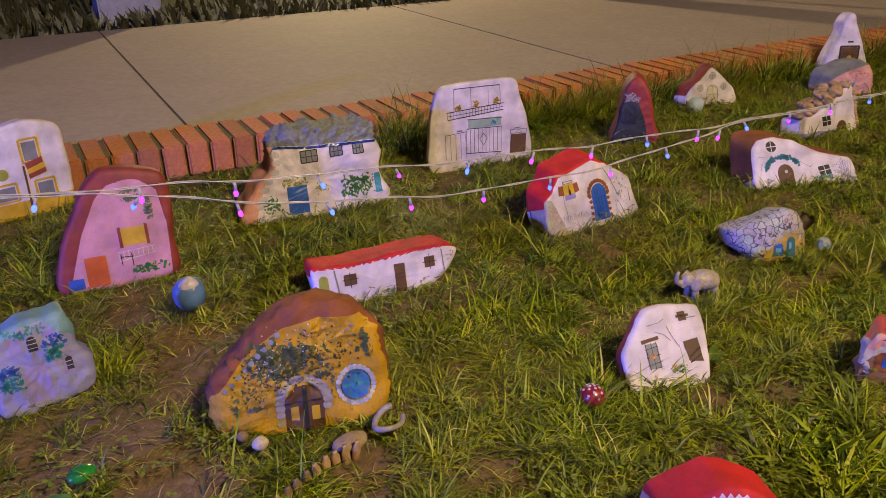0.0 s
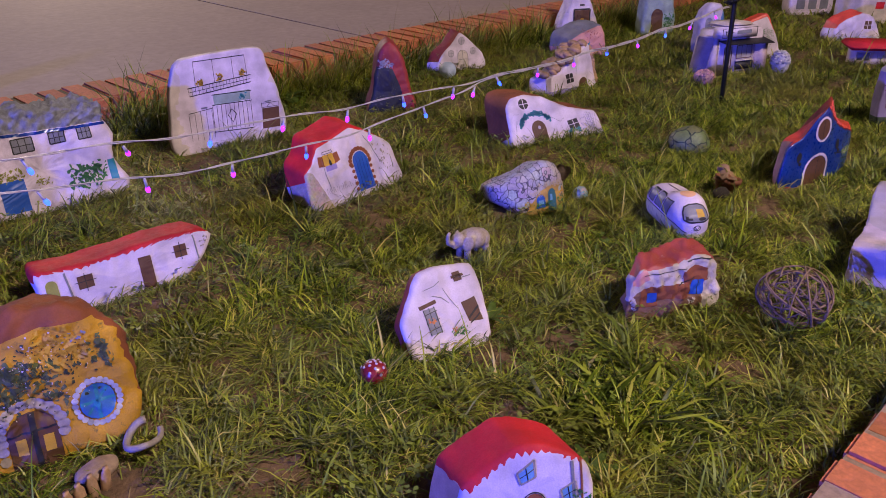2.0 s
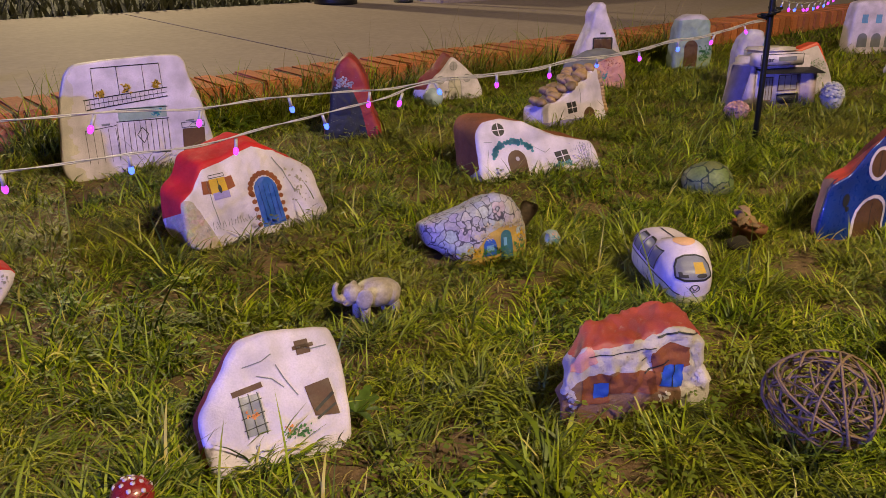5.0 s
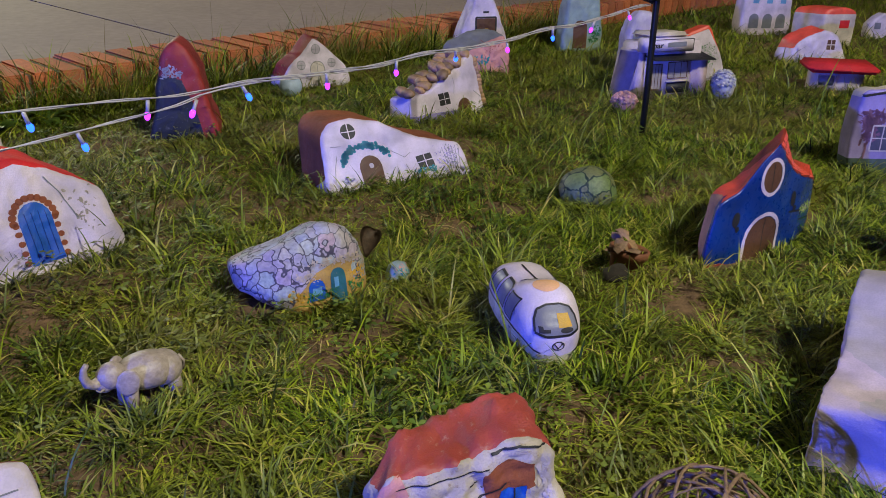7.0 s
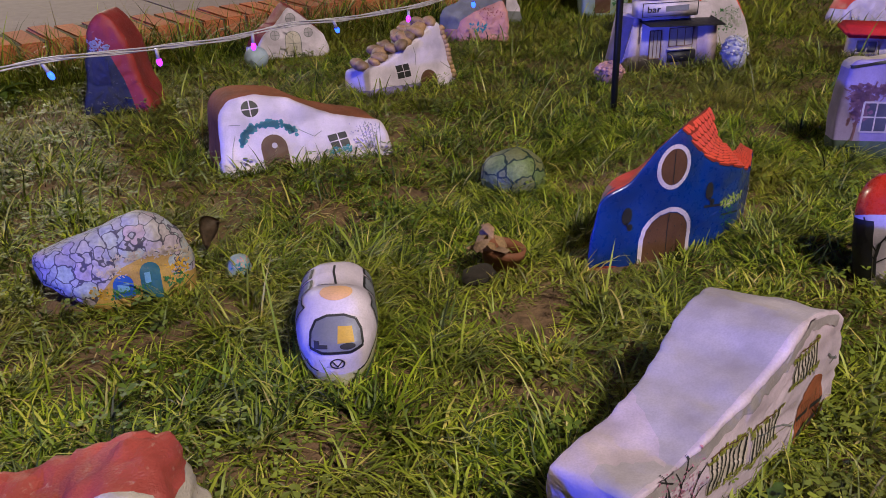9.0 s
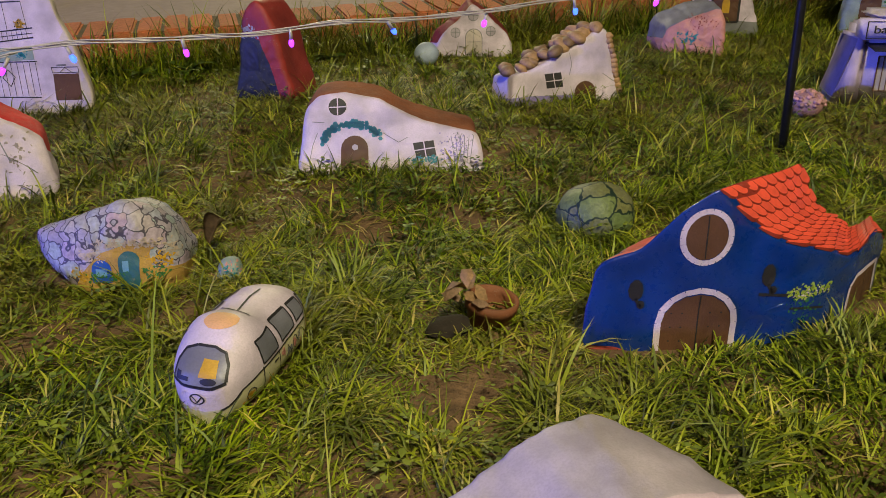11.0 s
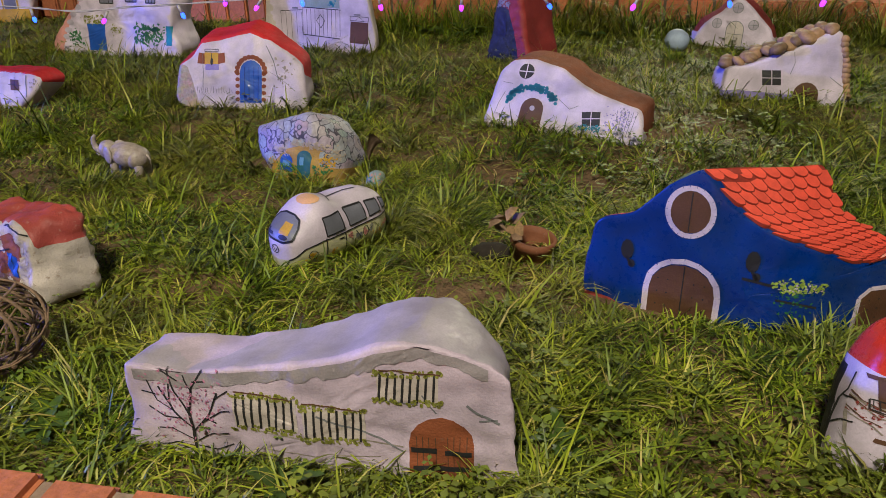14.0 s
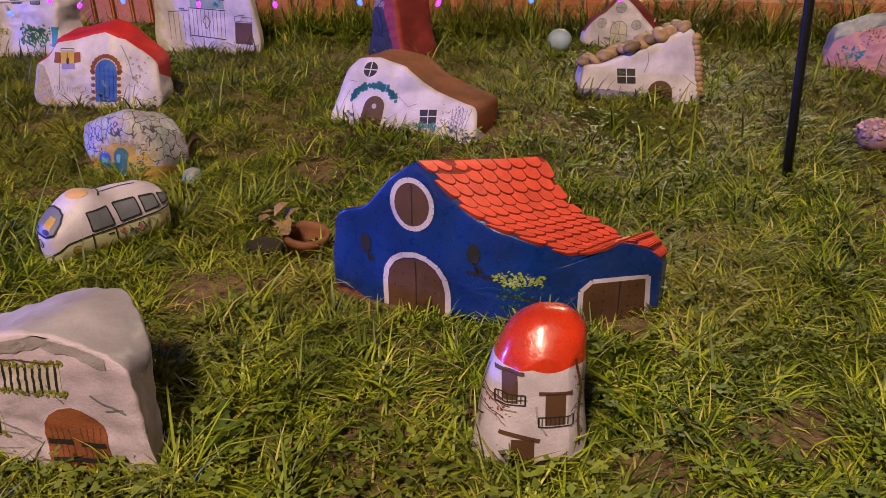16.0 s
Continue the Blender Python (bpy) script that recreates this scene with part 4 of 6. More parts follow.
S.mark("window_bar", DARK, [line((-40, v), (-10, v + 3), 1.2) for v in (16, 30, 46)] + [line((u, 6), (u, 58), 1.1) for u in (-37, -25, -14)], 1.1)
S.mark("door", BROWN, [[(44, 48), (77, 51), (80, 4), (48, 10)]], 0.8)
S.mark("door_shadow_line", DARK, [line((50, 16), (78, 32), 4), line((50, 6), (78, 18), 3)], 1.2)
S.mark("flower_spray", paint("orange_paint", (0.75, 0.22, 0.06), 0.5, 0.3, 0.0), sprig(rng, -26, 34, 9, 6, 7, 2, 3.5) + sprig(rng, 14, 4, 8, 5, 4, 2, 3), 1.4)
S.mark("leaves", GREEN, sprig(rng, 22, -2, 22, 8, 26, 1.5, 3.5), 1.2)
S.mark("crack", GREY, lines(1.6, (48, 98), (66, 92), (86, 92)) + lines(1.3, (-24, 90), (0, 92), (14, 98)) + lines(1.3, (16, 84), (22, 66), (34, 40)) + lines(1.3, (-10, 76), (8, 68), (20, 54)), 0.8)

# red roofed house by the near kerb
S = Stone("painted_stone_house", "white stone house with scalloped red roof and blue windows by kerb", (0.700, 0.545), -37, 12,
          [(-70, 10), (-66, 61), (-42, 84), (-14, 102), (8, 116), (35, 116), (62, 108), (86, 97), (103, 78), (110, 43), (106, 5)],
          0.078, WHITE, [("roof", RED, roofed((-70, 66), (-58, 58), (-36, 78), (-14, 94), (8, 106), (35, 107), (62, 100), (86, 90), (112, 76), back=8, low=66, wave=9, pitch=11), "red painted roof with a scalloped hem"),
                         ("side_wall", paint("peach_side_paint", (0.62, 0.36, 0.24), 0.6, 0.6, 0.15), lambda u, v, y: np.minimum(y - 8, -30 - u), "peach painted side wall")],
          rnd=0.009, shift=(-0.026, 0.010))
for q in ([(4, 82), (26, 99), (28, 76), (9, 66)], [(61, 54), (80, 64), (84, 40), (66, 33)]):
    S.mark("window", SKY, [q], 0.7)
    c = np.mean(q, 0)
    S.mark("window_frame", FIELD, loop(q, 3.0), 1.2)
    S.mark("window_bar", DARK, [line(np.add(q[0], q[1]) / 2, np.add(q[2], q[3]) / 2, 1.2), line(np.add(q[1], q[2]) / 2, np.add(q[3], q[0]) / 2, 1.2)], 1.1)
S.mark("door", RUST, [arch(13, 40, -20, 52)], 0.8)
S.mark("door_frame", DARK, loop(arch(12, 41, -22, 54), 1.6), 1.2)
S.mark("painted_pole", GREY, [line((76, 92), (80, 36), 4)], 0.9)
S.mark("painted_pole", RUST, [line((88, 92), (92, 20), 3)], 0.9)
S.mark("greenery", GREEN, sprig(rng, 90, 34, 14, 18, 26, 2, 4), 1.3)

# long white house with a red roof
S = Stone("painted_stone_house", "long low white stone house with scalloped red roof, dark windows", (0.660, 1.530), -6, 14,
          [(-148, -2), (-166, 60), (-158, 80), (-76, 74), (4, 78), (88, 84), (168, 82), (196, 62), (180, 34), (110, 6), (20, -14), (-80, -24)],
          0.095, WHITE, [("roof", RED, roofed((-200, 76), (-150, 72), (-76, 66), (4, 70), (88, 76), (168, 75), (210, 62), back=7, low=58, wave=7, pitch=13), "red painted roof with a ragged hem")],
          rnd=0.010, rough=0.003, shift=(0.0, 0.012), narrow=0.98, z=-0.010)
for u0, v0, u1, v1, name in ((-92, 26, -62, 52, "window"), (30, -12, 56, 56, "door"), (106, 34, 132, 60, "window")):
    S.mark(name, BROWN, [rect(u0, v0, u1, v1)], 0.8)
S.mark("window_bar", DARK, [line((-98, 40), (-56, 40), 1.4), line((-77, 20), (-77, 56), 1.4), line((100, 47), (138, 47), 1.4), line((119, 28), (119, 66), 1.4)], 1.2)
S.mark("painted_pole", GREY, [line((-112, 66), (-104, -10), 4), line((152, 72), (154, 20), 3)], 0.9)
S.marks("corner_stone", FIELD, sprig(rng, 172, 50, 12, 16, 8, 2, 4), 0.8)
S.mark("painted_door", OLIVE, [arch(-150, -128, -10, 58)], 0.8)

# red roof, blue door
S = Stone("painted_stone_house", "white stone house with red roof, bright blue door and yellow window", (1.345, 1.607), 5, 22,
          [(-158, 8), (-162, 76), (-130, 104), (-104, 142), (-59, 150), (-7, 162), (19, 167), (57, 153), (84, 134), (119, 109), (150, 81), (157, 35), (147, 2)],
          0.075, WHITE, [("roof", RED, roofed((-185, 68), (-134, 98), (-106, 134), (-59, 142), (-7, 155), (19, 160), (52, 147), (82, 140), (119, 118), (128, 130), back=5, low=62), "red painted roof"),
                         ("masonry", BEIGE, lambda u, v, y: np.minimum(np.interp(u, [-190, -140, -100], [96, 78, -40]) - v, 60 - y), "beige painted masonry corner")], rnd=0.007, rough=0.003, shift=(-0.004, 0.042))
S.mark("door", BRIGHT, [arch(-6, 49, -8, 94)], 0.8)
S.mark("door_planks", BLUE, [line((u, 0), (u, 78), 1.3) for u in (6, 17, 29, 40)], 1.2)
S.mark("door_bricks", RUST, [disc(21 + 35 * math.cos(a), 66 + 36 * math.sin(a), 7, 6, 8) for a in np.linspace(0.0, math.pi, 12)] + [disc(u, v, 6, 5, 8) for u in (-12, 54) for v in (0, 16, 32, 48, 62)], 0.7)
S.mark("window", YELLOW, [rect(-97, 82, -62, 112)], 0.8)
S.marks("shutter", RUST, [[(-116, 86), (-97, 84), (-97, 110), (-112, 112)], [(-62, 84), (-44, 88), (-46, 112), (-62, 110)]], 0.9)
S.mark("window_box", PURPLE, [rect(-95, 70, -60, 84)], 1.0)
S.mark("curtain", DARK, [disc(-78, 90, 4, 9, 8), line((-79, 110), (-79, 96), 1.4)], 1.2)
S.mark("painted_lantern", DARK, loop(rect(-96, 114, -62, 120), 1.2), 1.2)
S.mark("painted_grass", GREY, [line((u, 14), (u + rng.uniform(-4, 4), 14 + rng.uniform(6, 16)), 1.0) for u in range(-130, -14, 7)], 0.9)
S.marks("corner_stone", FIELD, sprig(rng, 100, 60, 34, 44, 20, 2, 6), 0.8)
S.marks("painted_pipe", GREY, lines(2.2, (58, 130), (76, 96), (90, 50)) + lines(1.6, (-102, 110), (-100, 20)), 0.9)

# house with a swooping brown roof
S = Stone("painted_stone_house", "white stone cottage under a swooping brown roof with round window", (2.138, 1.537), -15.4, 33,
          [(-182, -6), (-192, 52), (-184, 112), (-160, 141), (-106, 147), (-37, 134), (15, 103), (64, 83), (117, 70), (158, 54), (170, 16), (164, -16)],
          0.115, WHITE, [("roof", RUST, roofed((-205, 114), (-184, 118), (-160, 143), (-106, 150), (-37, 136), (15, 105), (64, 85), (117, 72), (175, 62), back=6, low=20), "rust brown painted roof")],
          rnd=0.008, rough=0.003, shift=(-0.004, 0.066), z=-0.012)
S.mark("round_window", DARK, [disc(-120, 118, 18, 18)], 0.8)
S.mark("window_bar", WHITE, [line((-120, 101), (-120, 136), 2.4), line((-137, 117), (-102, 118), 2.4)], 1.3)
S.mark("window", DARK, [[(28, 40), (69, 45), (74, 14), (35, 9)]], 0.8)
S.mark("window_bar", WHITE, [line((49, 44), (54, 11), 2.2), line((30, 25), (72, 30), 2.2)], 1.3)
S.mark("door", BROWN, [arch(-114, -60, -20, 58)], 0.8)
S.mark("door_light", GREYW, [disc(-86, 34, 6, n=10)], 1.2)
S.mark("climbing_plant", TEAL, [disc(-92 + 56 * math.cos(a) + rng.uniform(-5, 5), 46 + 36 * math.sin(a) + rng.uniform(-7, 7), rng.uniform(2.2, 5.5), n=6) for a in np.linspace(0.25, 3.1, 150)], 1.1)
S.mark("flower_spray", TEAL, sprig(rng, 50, 6, 34, 9, 60, 1.8, 4.0), 1.3)
S.mark("flower_spray", PURPLE, sprig(rng, 108, 30, 34, 30, 46, 1.4, 3.6), 1.3)
S.mark("painted_bush", GREY, sprig(rng, 122, 34, 28, 28, 40, 1.4, 3.2) + [line((110 + 6 * k, 0), (104 + 9 * k, 54), 1.2) for k in range(6)], 1.0)
S.mark("crack", GREY, lines(1.3, (-160, 66), (-170, 40), (-176, 10)) + lines(1.2, (-170, 88), (-146, 86)) + lines(1.2, (-30, 62), (0, 42), (18, 52)), 0.8)

# cottage with pebbles for a roof
S = Stone("painted_stone_house", "white wedge shaped stone cottage roofed with loose tan pebbles", (2.644, 1.853), 0, 12,
          [(-130, -6), (-138, 64), (-96, 74), (-33, 99), (32, 126), (90, 157), (114, 154), (128, 72), (141, -4)],
          0.10, WHITE, [("plinth", PURPLE, lambda u, v, y: np.interp(u, [-150, -110, 30, 50], [12, 14, 6, -60]) - v, "purple painted plinth")], rnd=0.008, shift=(-0.02, 0.0), z=-0.012)
S.mark("window", DARK, [[(-59, 63), (-16, 64), (-12, 29), (-55, 28)]], 0.8)
S.mark("window_bar", WHITE, [line((-37, 64), (-33, 28), 2.0), line((-57, 45), (-14, 46), 2.0)], 1.2)
S.mark("door", BROWN, [arch(17, 75, -20, 38)], 0.8)
S.mark("crack", GREY, lines(1.4, (10, 108), (14, 82), (6, 56)) + lines(1.4, (96, 52), (124, 32), (138, 26)), 0.8)
for k in range(34):
    f, d = rng.random(), rng.uniform(0.0, 0.085)
    u, v = -0.132 + 0.232 * f - 0.02 * d / 0.1, 0.068 + 0.092 * f
    r = rng.uniform(0.013, 0.023)
    part("pebble", lump("pebble", (r * 1.25, r, r * 0.7), PEBBLE, k, 0.15, 2), S.root, m=pose(u, d, v + 0.004 + 0.004 * rng.random(), rng.uniform(-15, 15), -20 + rng.uniform(-15, 15), rng.uniform(0, 180)))
for k in range(12):
    part("pebble", lump("pebble", (0.012, 0.009, 0.010), PEBBLE, 60 + k, 0.2, 2), S.root, m=pose(0.118 + 0.022 * k / 11, 0.004, 0.140 - 0.012 * k, 0, 0, 30 * k))

# scale roofed cottage
S = Stone("painted_stone_house", "domed stone house with lilac scale roof, ochre walls, blue windows", (1.600, 1.222), -20, 14,
          [(-98, 20), (-108, 62), (-51, 85), (4, 101), (48, 112), (82, 97), (108, 68), (124, 24), (112, -6), (60, -16), (-15, -10)],
          0.115, paint("tan_wall_paint", (0.50, 0.31, 0.09), 0.65, 1.2, 0.5, (0.22, 0.17, 0.10)), [("roof", SCALES, roofed((-120, -30), (-34, -22), (-12, 10), (14, 36), (50, 48), (92, 50), (130, 26), back=14, low=10), "lilac roof painted with dark scales")], rnd=0.026, rough=0.004, narrow=0.86, bend=2.4, z=-0.012)
S.mark("window", BRIGHT, [arch(0, 28, -8, 26)], 0.9)
S.mark("door", paint("dull_teal_paint", (0.03, 0.13, 0.20), 0.5, 0.6, 0.3, (0.3, 0.26, 0.2)), [arch(38, 66, -20, 38)], 0.9)
S.mark("window_light", SKY, [rect(6, 2, 22, 13)], 1.4)
S.mark("stone_trim", PALEPEB, sprig(rng, 56, 50, 54, 7, 60, 2.0, 4.6), 1.0)
S.mark("stone_trim", PALEPEB, sprig(rng, 0, 32, 20, 10, 20, 2.0, 4.0) + sprig(rng, 104, 36, 14, 12, 18, 2.0, 4.0), 1.0)
S.mark("flower_spray", YELLOW, sprig(rng, 92, 20, 20, 22, 24, 2, 4.5) + sprig(rng, -16, 4, 16, 10, 12, 2, 4), 1.2)
S.mark("flower_spray", GREEN, sprig(rng, 20, 0, 34, 10, 30, 1.6, 3.6) + sprig(rng, 84, 6, 20, 12, 22, 1.6, 3.6), 1.6)
S.mark("door_light", SKY, [rect(44, 8, 52, 24)], 1.4)

# ---------------------------------------------------------------- the row by the far kerb
# balcony house: a flat slab
S = Stone("painted_stone_house", "flat white slab painted as a townhouse with black balconies", (1.345, 2.205), -7, 4,
          [(-186, 2), (-194, 105), (-180, 194), (-138, 258), (108, 265), (134, 205), (162, 120), (165, 6)],
          0.026, CREAM, [("facade", WHITE, lambda u, v, y: np.minimum(3.0 - y, 400 - v) - 0.02 * np.abs(u) , "white painted facade")], rnd=0.006, bulge=0.001, rough=0.001, n=120)
S.mark("balcony", DARK, [line((-133, 172), (72, 186), 2.6), line((-128, 160), (70, 174), 1.6), line((-128, 148), (70, 164), 2.8), line((-105, 247), (58, 247), 2.4)] +
       [line((-130 + 11 * k, 148 + 0.8 * k), (-130 + 11 * k, 172 + 0.8 * k), 1.0) for k in range(18)] + [line((-105, 246), (-107, 176), 1.2), line((-46, 246), (-46, 178), 1.2), line((16, 247), (16, 182), 1.2), line((58, 247), (60, 186), 1.2)], 0.9)
for u, v in ((-92, 186), (-28, 192), (44, 196)):
    S.mark("flower_pot", YELLOW, sprig(rng, u, v, 12, 11, 16, 3, 6), 1.4)
    S.mark("flower_pot", DARK, sprig(rng, u, v, 12, 12, 7, 1.5, 3), 1.7)
S.mark("mural", MINT, [[(-58, 144), (62, 142), (62, 112), (-58, 112)]], 0.7)
S.mark("mural", TEAL, sprig(rng, 40, 126, 14, 10, 12, 3, 6), 1.0)
S.mark("gate", DARK, [line((-62, 143), (66, 138), 2.2), line((-64, 112), (66, 108), 2.2), line((-66, 30), (60, 22), 2.4), line((-140, 98), (-66, 104), 1.6)] +
       [line((-64 + 14 * k, 108), (-66 + 14 * k, 28), 1.2) for k in range(10)] + [line((-140 + 18 * k, 98), (-140 + 18 * k, 14), 1.0) for k in range(5)] +
       loop([(-4, 92), (10, 74), (-4, 52), (-18, 74)], 1.6), 1.0)
S.mark("door", BROWN, [[(97, 76), (155, 74), (152, 10), (92, 12)]], 0.9)
S.mark("transom", DARK, loop([(96, 92), (156, 90), (156, 77), (96, 79)], 1.4) + [line((112, 78), (126, 90), 1.2), line((126, 90), (140, 78), 1.2)], 0.9)
S.mark("writing_bar", GREY, [rect(-100, 106, -80, 111), rect(108, 94, 130, 98)], 0.9)

# slate roofed cottage
S = Stone("painted_stone_house", "white stone cottage with rugged slate roof, blue door, pink gable", (0.700, 2.080), -2, 10,
          [(-216, 7), (-165, 87), (-120, 128), (-114, 192), (-60, 226), (0, 228), (70, 222), (190, 212), (204, 172), (222, 134), (208, 76), (220, 5)],
          0.11, WHITE, [("roof", SLATE, over((-230, 195), (-114, 192), (-7, 181), (200, 172), (230, 172)), "rugged slate grey stone roof"),
                        ("gable", SALMON, lambda u, v, y: np.maximum(np.interp(v, [0, 90, 130, 200], [-176, -140, -104, -108]) - u, -400 * np.ones_like(u)), "pink painted gable")],
          rnd=0.014, rough=0.006, shift=(0.01, 0.022), crag=(0.014, 176), n=150)
S.marks("eave_line", BLUE, [line((-112, 188), (-7, 176), 7), line((-7, 176), (202, 167), 7)], 1.2)
for u0, v0, u1, v1 in ((-30, 134, 18, 168), (58, 140, 96, 168), (128, 138, 160, 170)):
    pane_window(S, u0, v0, u1, v1, DARK, PANE, 3, 2, 2, 3)
S.mark("door", BRIGHT, [rect(-82, -8, -22, 72)], 0.9)
S.mark("shutter", TEAL, [rect(186, 14, 206, 72)], 0.9)
S.mark("greenery", GREEN, sprig(rng, 130, 46, 52, 34, 90, 4, 9) + sprig(rng, -124, 30, 30, 30, 30, 3, 7), 1.3)
S.mark("greenery", OLIVE, sprig(rng, -60, 84, 50, 16, 40, 3, 6) + sprig(rng, 20, 56, 20, 20, 16, 2, 5), 1.5)
for v in (30, 50, 74, 98, 120, 145, 168):
    S.mark("quoin", GREYW, [disc(np.interp(v, [0, 90, 130, 200], [-180, -142, -106, -108]) + 6, v, 13, 9, 9)], 1.2)

# yellow house with a brown rim
S = Stone("painted_stone_house", "round ochre stone house with brown rim roof and blue round window", (0.322, 1.135), -18, 10,
          [(-142, 14), (-160, 74), (-118, 124), (-76, 170), (-13, 208), (45, 222), (101, 202), (144, 160), (164, 88), (163, 34), (137, 9), (24, -10)],
          0.10, OCHRE, [("roof", RUST, roofed((-175, 50), (-132, 70), (-84, 132), (-22, 172), (45, 187), (100, 184), (125, 190), (150, 198), back=7, low=50), "rust brown rim roof")], rnd=0.020, rough=0.007, narrow=0.93, crag=(0.004, 20))
S.mark("greenery", paint("moss_paint", (0.11, 0.13, 0.05), 0.8, 1.0, 0.3), sprig(rng, -30, 112, 62, 40, 90, 4, 11) + sprig(rng, 40, 100, 24, 50, 30, 3, 8) + sprig(rng, 112, 136, 18, 30, 26, 3, 7) + sprig(rng, -90, 50, 30, 30, 26, 3, 8), 1.6)
S.mark("flower_spray", YELLOW, sprig(rng, -84, 58, 44, 26, 60, 3, 7) + sprig(rng, 60, 150, 44, 30, 60, 3, 8), 2.2)
S.mark("pebble_inlay", GREYPEB, [disc(-124 + 12 * k, 70 + 11.5 * k, 5, n=8) for k in range(9)] + sprig(rng, -86, 26, 8, 6, 4, 3, 6) + sprig(rng, 86, 160, 20, 18, 8, 2, 4), 2.4)
S.mark("greenery", paint("dark_moss_paint", (0.05, 0.06, 0.025), 0.8, 1.0, 0.3), sprig(rng, -60, 90, 60, 50, 90, 1.5, 4.5) + sprig(rng, 40, 130, 60, 40, 80, 1.5, 4.5) + sprig(rng, 20, 110, 110, 60, 60, 1, 3), 1.9)
S.mark("pebble_inlay", CREAM, sprig(rng, 0, 110, 110, 70, 60, 0.8, 2.2) + sprig(rng, -60, 110, 40, 40, 26, 1, 2.4) + sprig(rng, 20, 150, 50, 30, 24, 1, 2.4), 2.2)
S.mark("door_arch", PALEPEB, [disc(6 + 42 * math.cos(a), 34 + 44 * math.sin(a), 9, 8, 9) for a in np.linspace(-0.2, math.pi + 0.2, 14)] + [disc(-36, v, 8, 8, 8) for v in (-4, 12)], 1.8)
S.mark("door", BROWN, [arch(-28, 40, -30, 66)], 1.0)
S.mark("door_planks", DARK, [line((8, -28), (8, 64), 8), line((-26, 34), (38, 38), 3)], 1.6)
S.marks("door_light", YELLOW, [rect(-18, 0, -4, 28), rect(18, 0, 32, 26)], 1.5)
S.mark("round_window", paint("window_blue_paint", (0.05, 0.17, 0.42), 0.4, 0.4, 0.1), [disc(98, 56, 25, 29)], 1.2)
S.mark("window_bar", TEAL, [line((98, 28), (98, 84), 5), line((74, 56), (122, 58), 5), line((82, 38), (114, 76), 4)], 1.7)
S.marks("window_stone", GREYPEB, [disc(98 + 31 * math.cos(a), 56 + 35 * math.sin(a), 5, n=8) for a in np.linspace(0, math.tau, 24, endpoint=False)], 2.2)

# pink house in a dark red frame
S = Stone("painted_stone_house", "tall pink stone house with dark red border and orange door", (0.127, 1.885), -3, 12,
          [(-132, 9), (-120, 81), (-76, 167), (-38, 232), (3, 264), (76, 258), (134, 238), (150, 184), (141, 73), (131, 10)],
          0.09, DKRED, [("facade", PINK, lambda u, v, y: np.minimum(np.minimum(np.interp(v, [-50, 10, 113, 199, 229, 260], [116, 123, 128, 117, 80, -200]) - u, u - np.interp(v, [-50, 10, 113, 199, 228, 260], [-116, -104, -66, -20, 14, 200])), 9 - y), "pink painted facade")],
          rnd=0.016, rough=0.003)
S.mark("door", paint("orange_door_paint", (0.60, 0.11, 0.03), 0.5, 0.4, 0.1), [rect(-70, -10, -22, 62)], 1.0)
S.mark("window", YELLOW, [rect(20, 76, 76, 118)], 1.0)
S.mark("window_frame", DKRED, [rect(14, 72, 21, 122), rect(75, 72, 82, 122)], 1.3)
S.mark("flower_trail", paint("sage_paint", (0.16, 0.19, 0.13), 0.6, 0.5, 0.2), sprig(rng, 60, 186, 30, 6, 18, 4, 8) + sprig(rng, 94, 160, 8, 34, 22, 4, 8) + sprig(rng, 52, 205, 26, 5, 10, 3, 6), 1.2)
S.mark("balcony", CREAM, [line((6, 62), (92, 66), 2), line((6, 40), (92, 50), 2)] + [line((8 + 11 * k, 40 + k), (8 + 11 * k, 64), 1.8) for k in range(8)], 1.0)
S.mark("bench", DARK, [line((12, 56), (12, 30), 2), line((36, 56), (36, 26), 2), line((12, 50), (40, 48), 2)], 1.0)
S.mark("greenery", GREEN, sprig(rng, 70, 14, 44, 12, 30, 4, 8), 1.2)
S.mark("blue_box", BRIGHT, [rect(-112, -10, -78, 16)], 1.2)

# house with a flag
S = Stone("painted_stone_house", "tall white stone house with yellow framed windows and a painted flag", (-0.047, 2.485), 14, 6,
          [(-140, 17), (-100, 171), (-40, 236), (50, 258), (137, 234), (152, 188), (132, 10)],
          0.06, WHITE, [("plinth", YELLOW, lambda u, v, y: np.minimum(30 - v, 20 - y), "yellow painted plinth")], rnd=0.010)
for u0, v0, u1, v1 in ((26, 142, 76, 204), (44, 30, 98, 82), (-66, 40, -6, 86)):
    S.mark("window", PANE, [rect(u0 + 6, v0, u1 - 6, v1 - 8)], 0.8)
    S.mark("window_frame", YELLOW, loop(rect(u0, v0 - 4, u1, v1), 6), 1.2)
S.mark("flag_pole", BROWN, [line((24, 130), (20, -10), 6)], 1.2)
S.mark("flag", DKRED, [[(30, 136), (78, 148), (80, 130), (32, 118)], [(32, 104), (82, 116), (82, 102), (32, 90)]], 1.3)
S.mark("flag", YELLOW, [[(32, 118), (80, 131), (82, 115), (32, 104)]], 1.4)
S.mark("crest", OLIVE, [disc(-36, 116, 17)], 1.0)

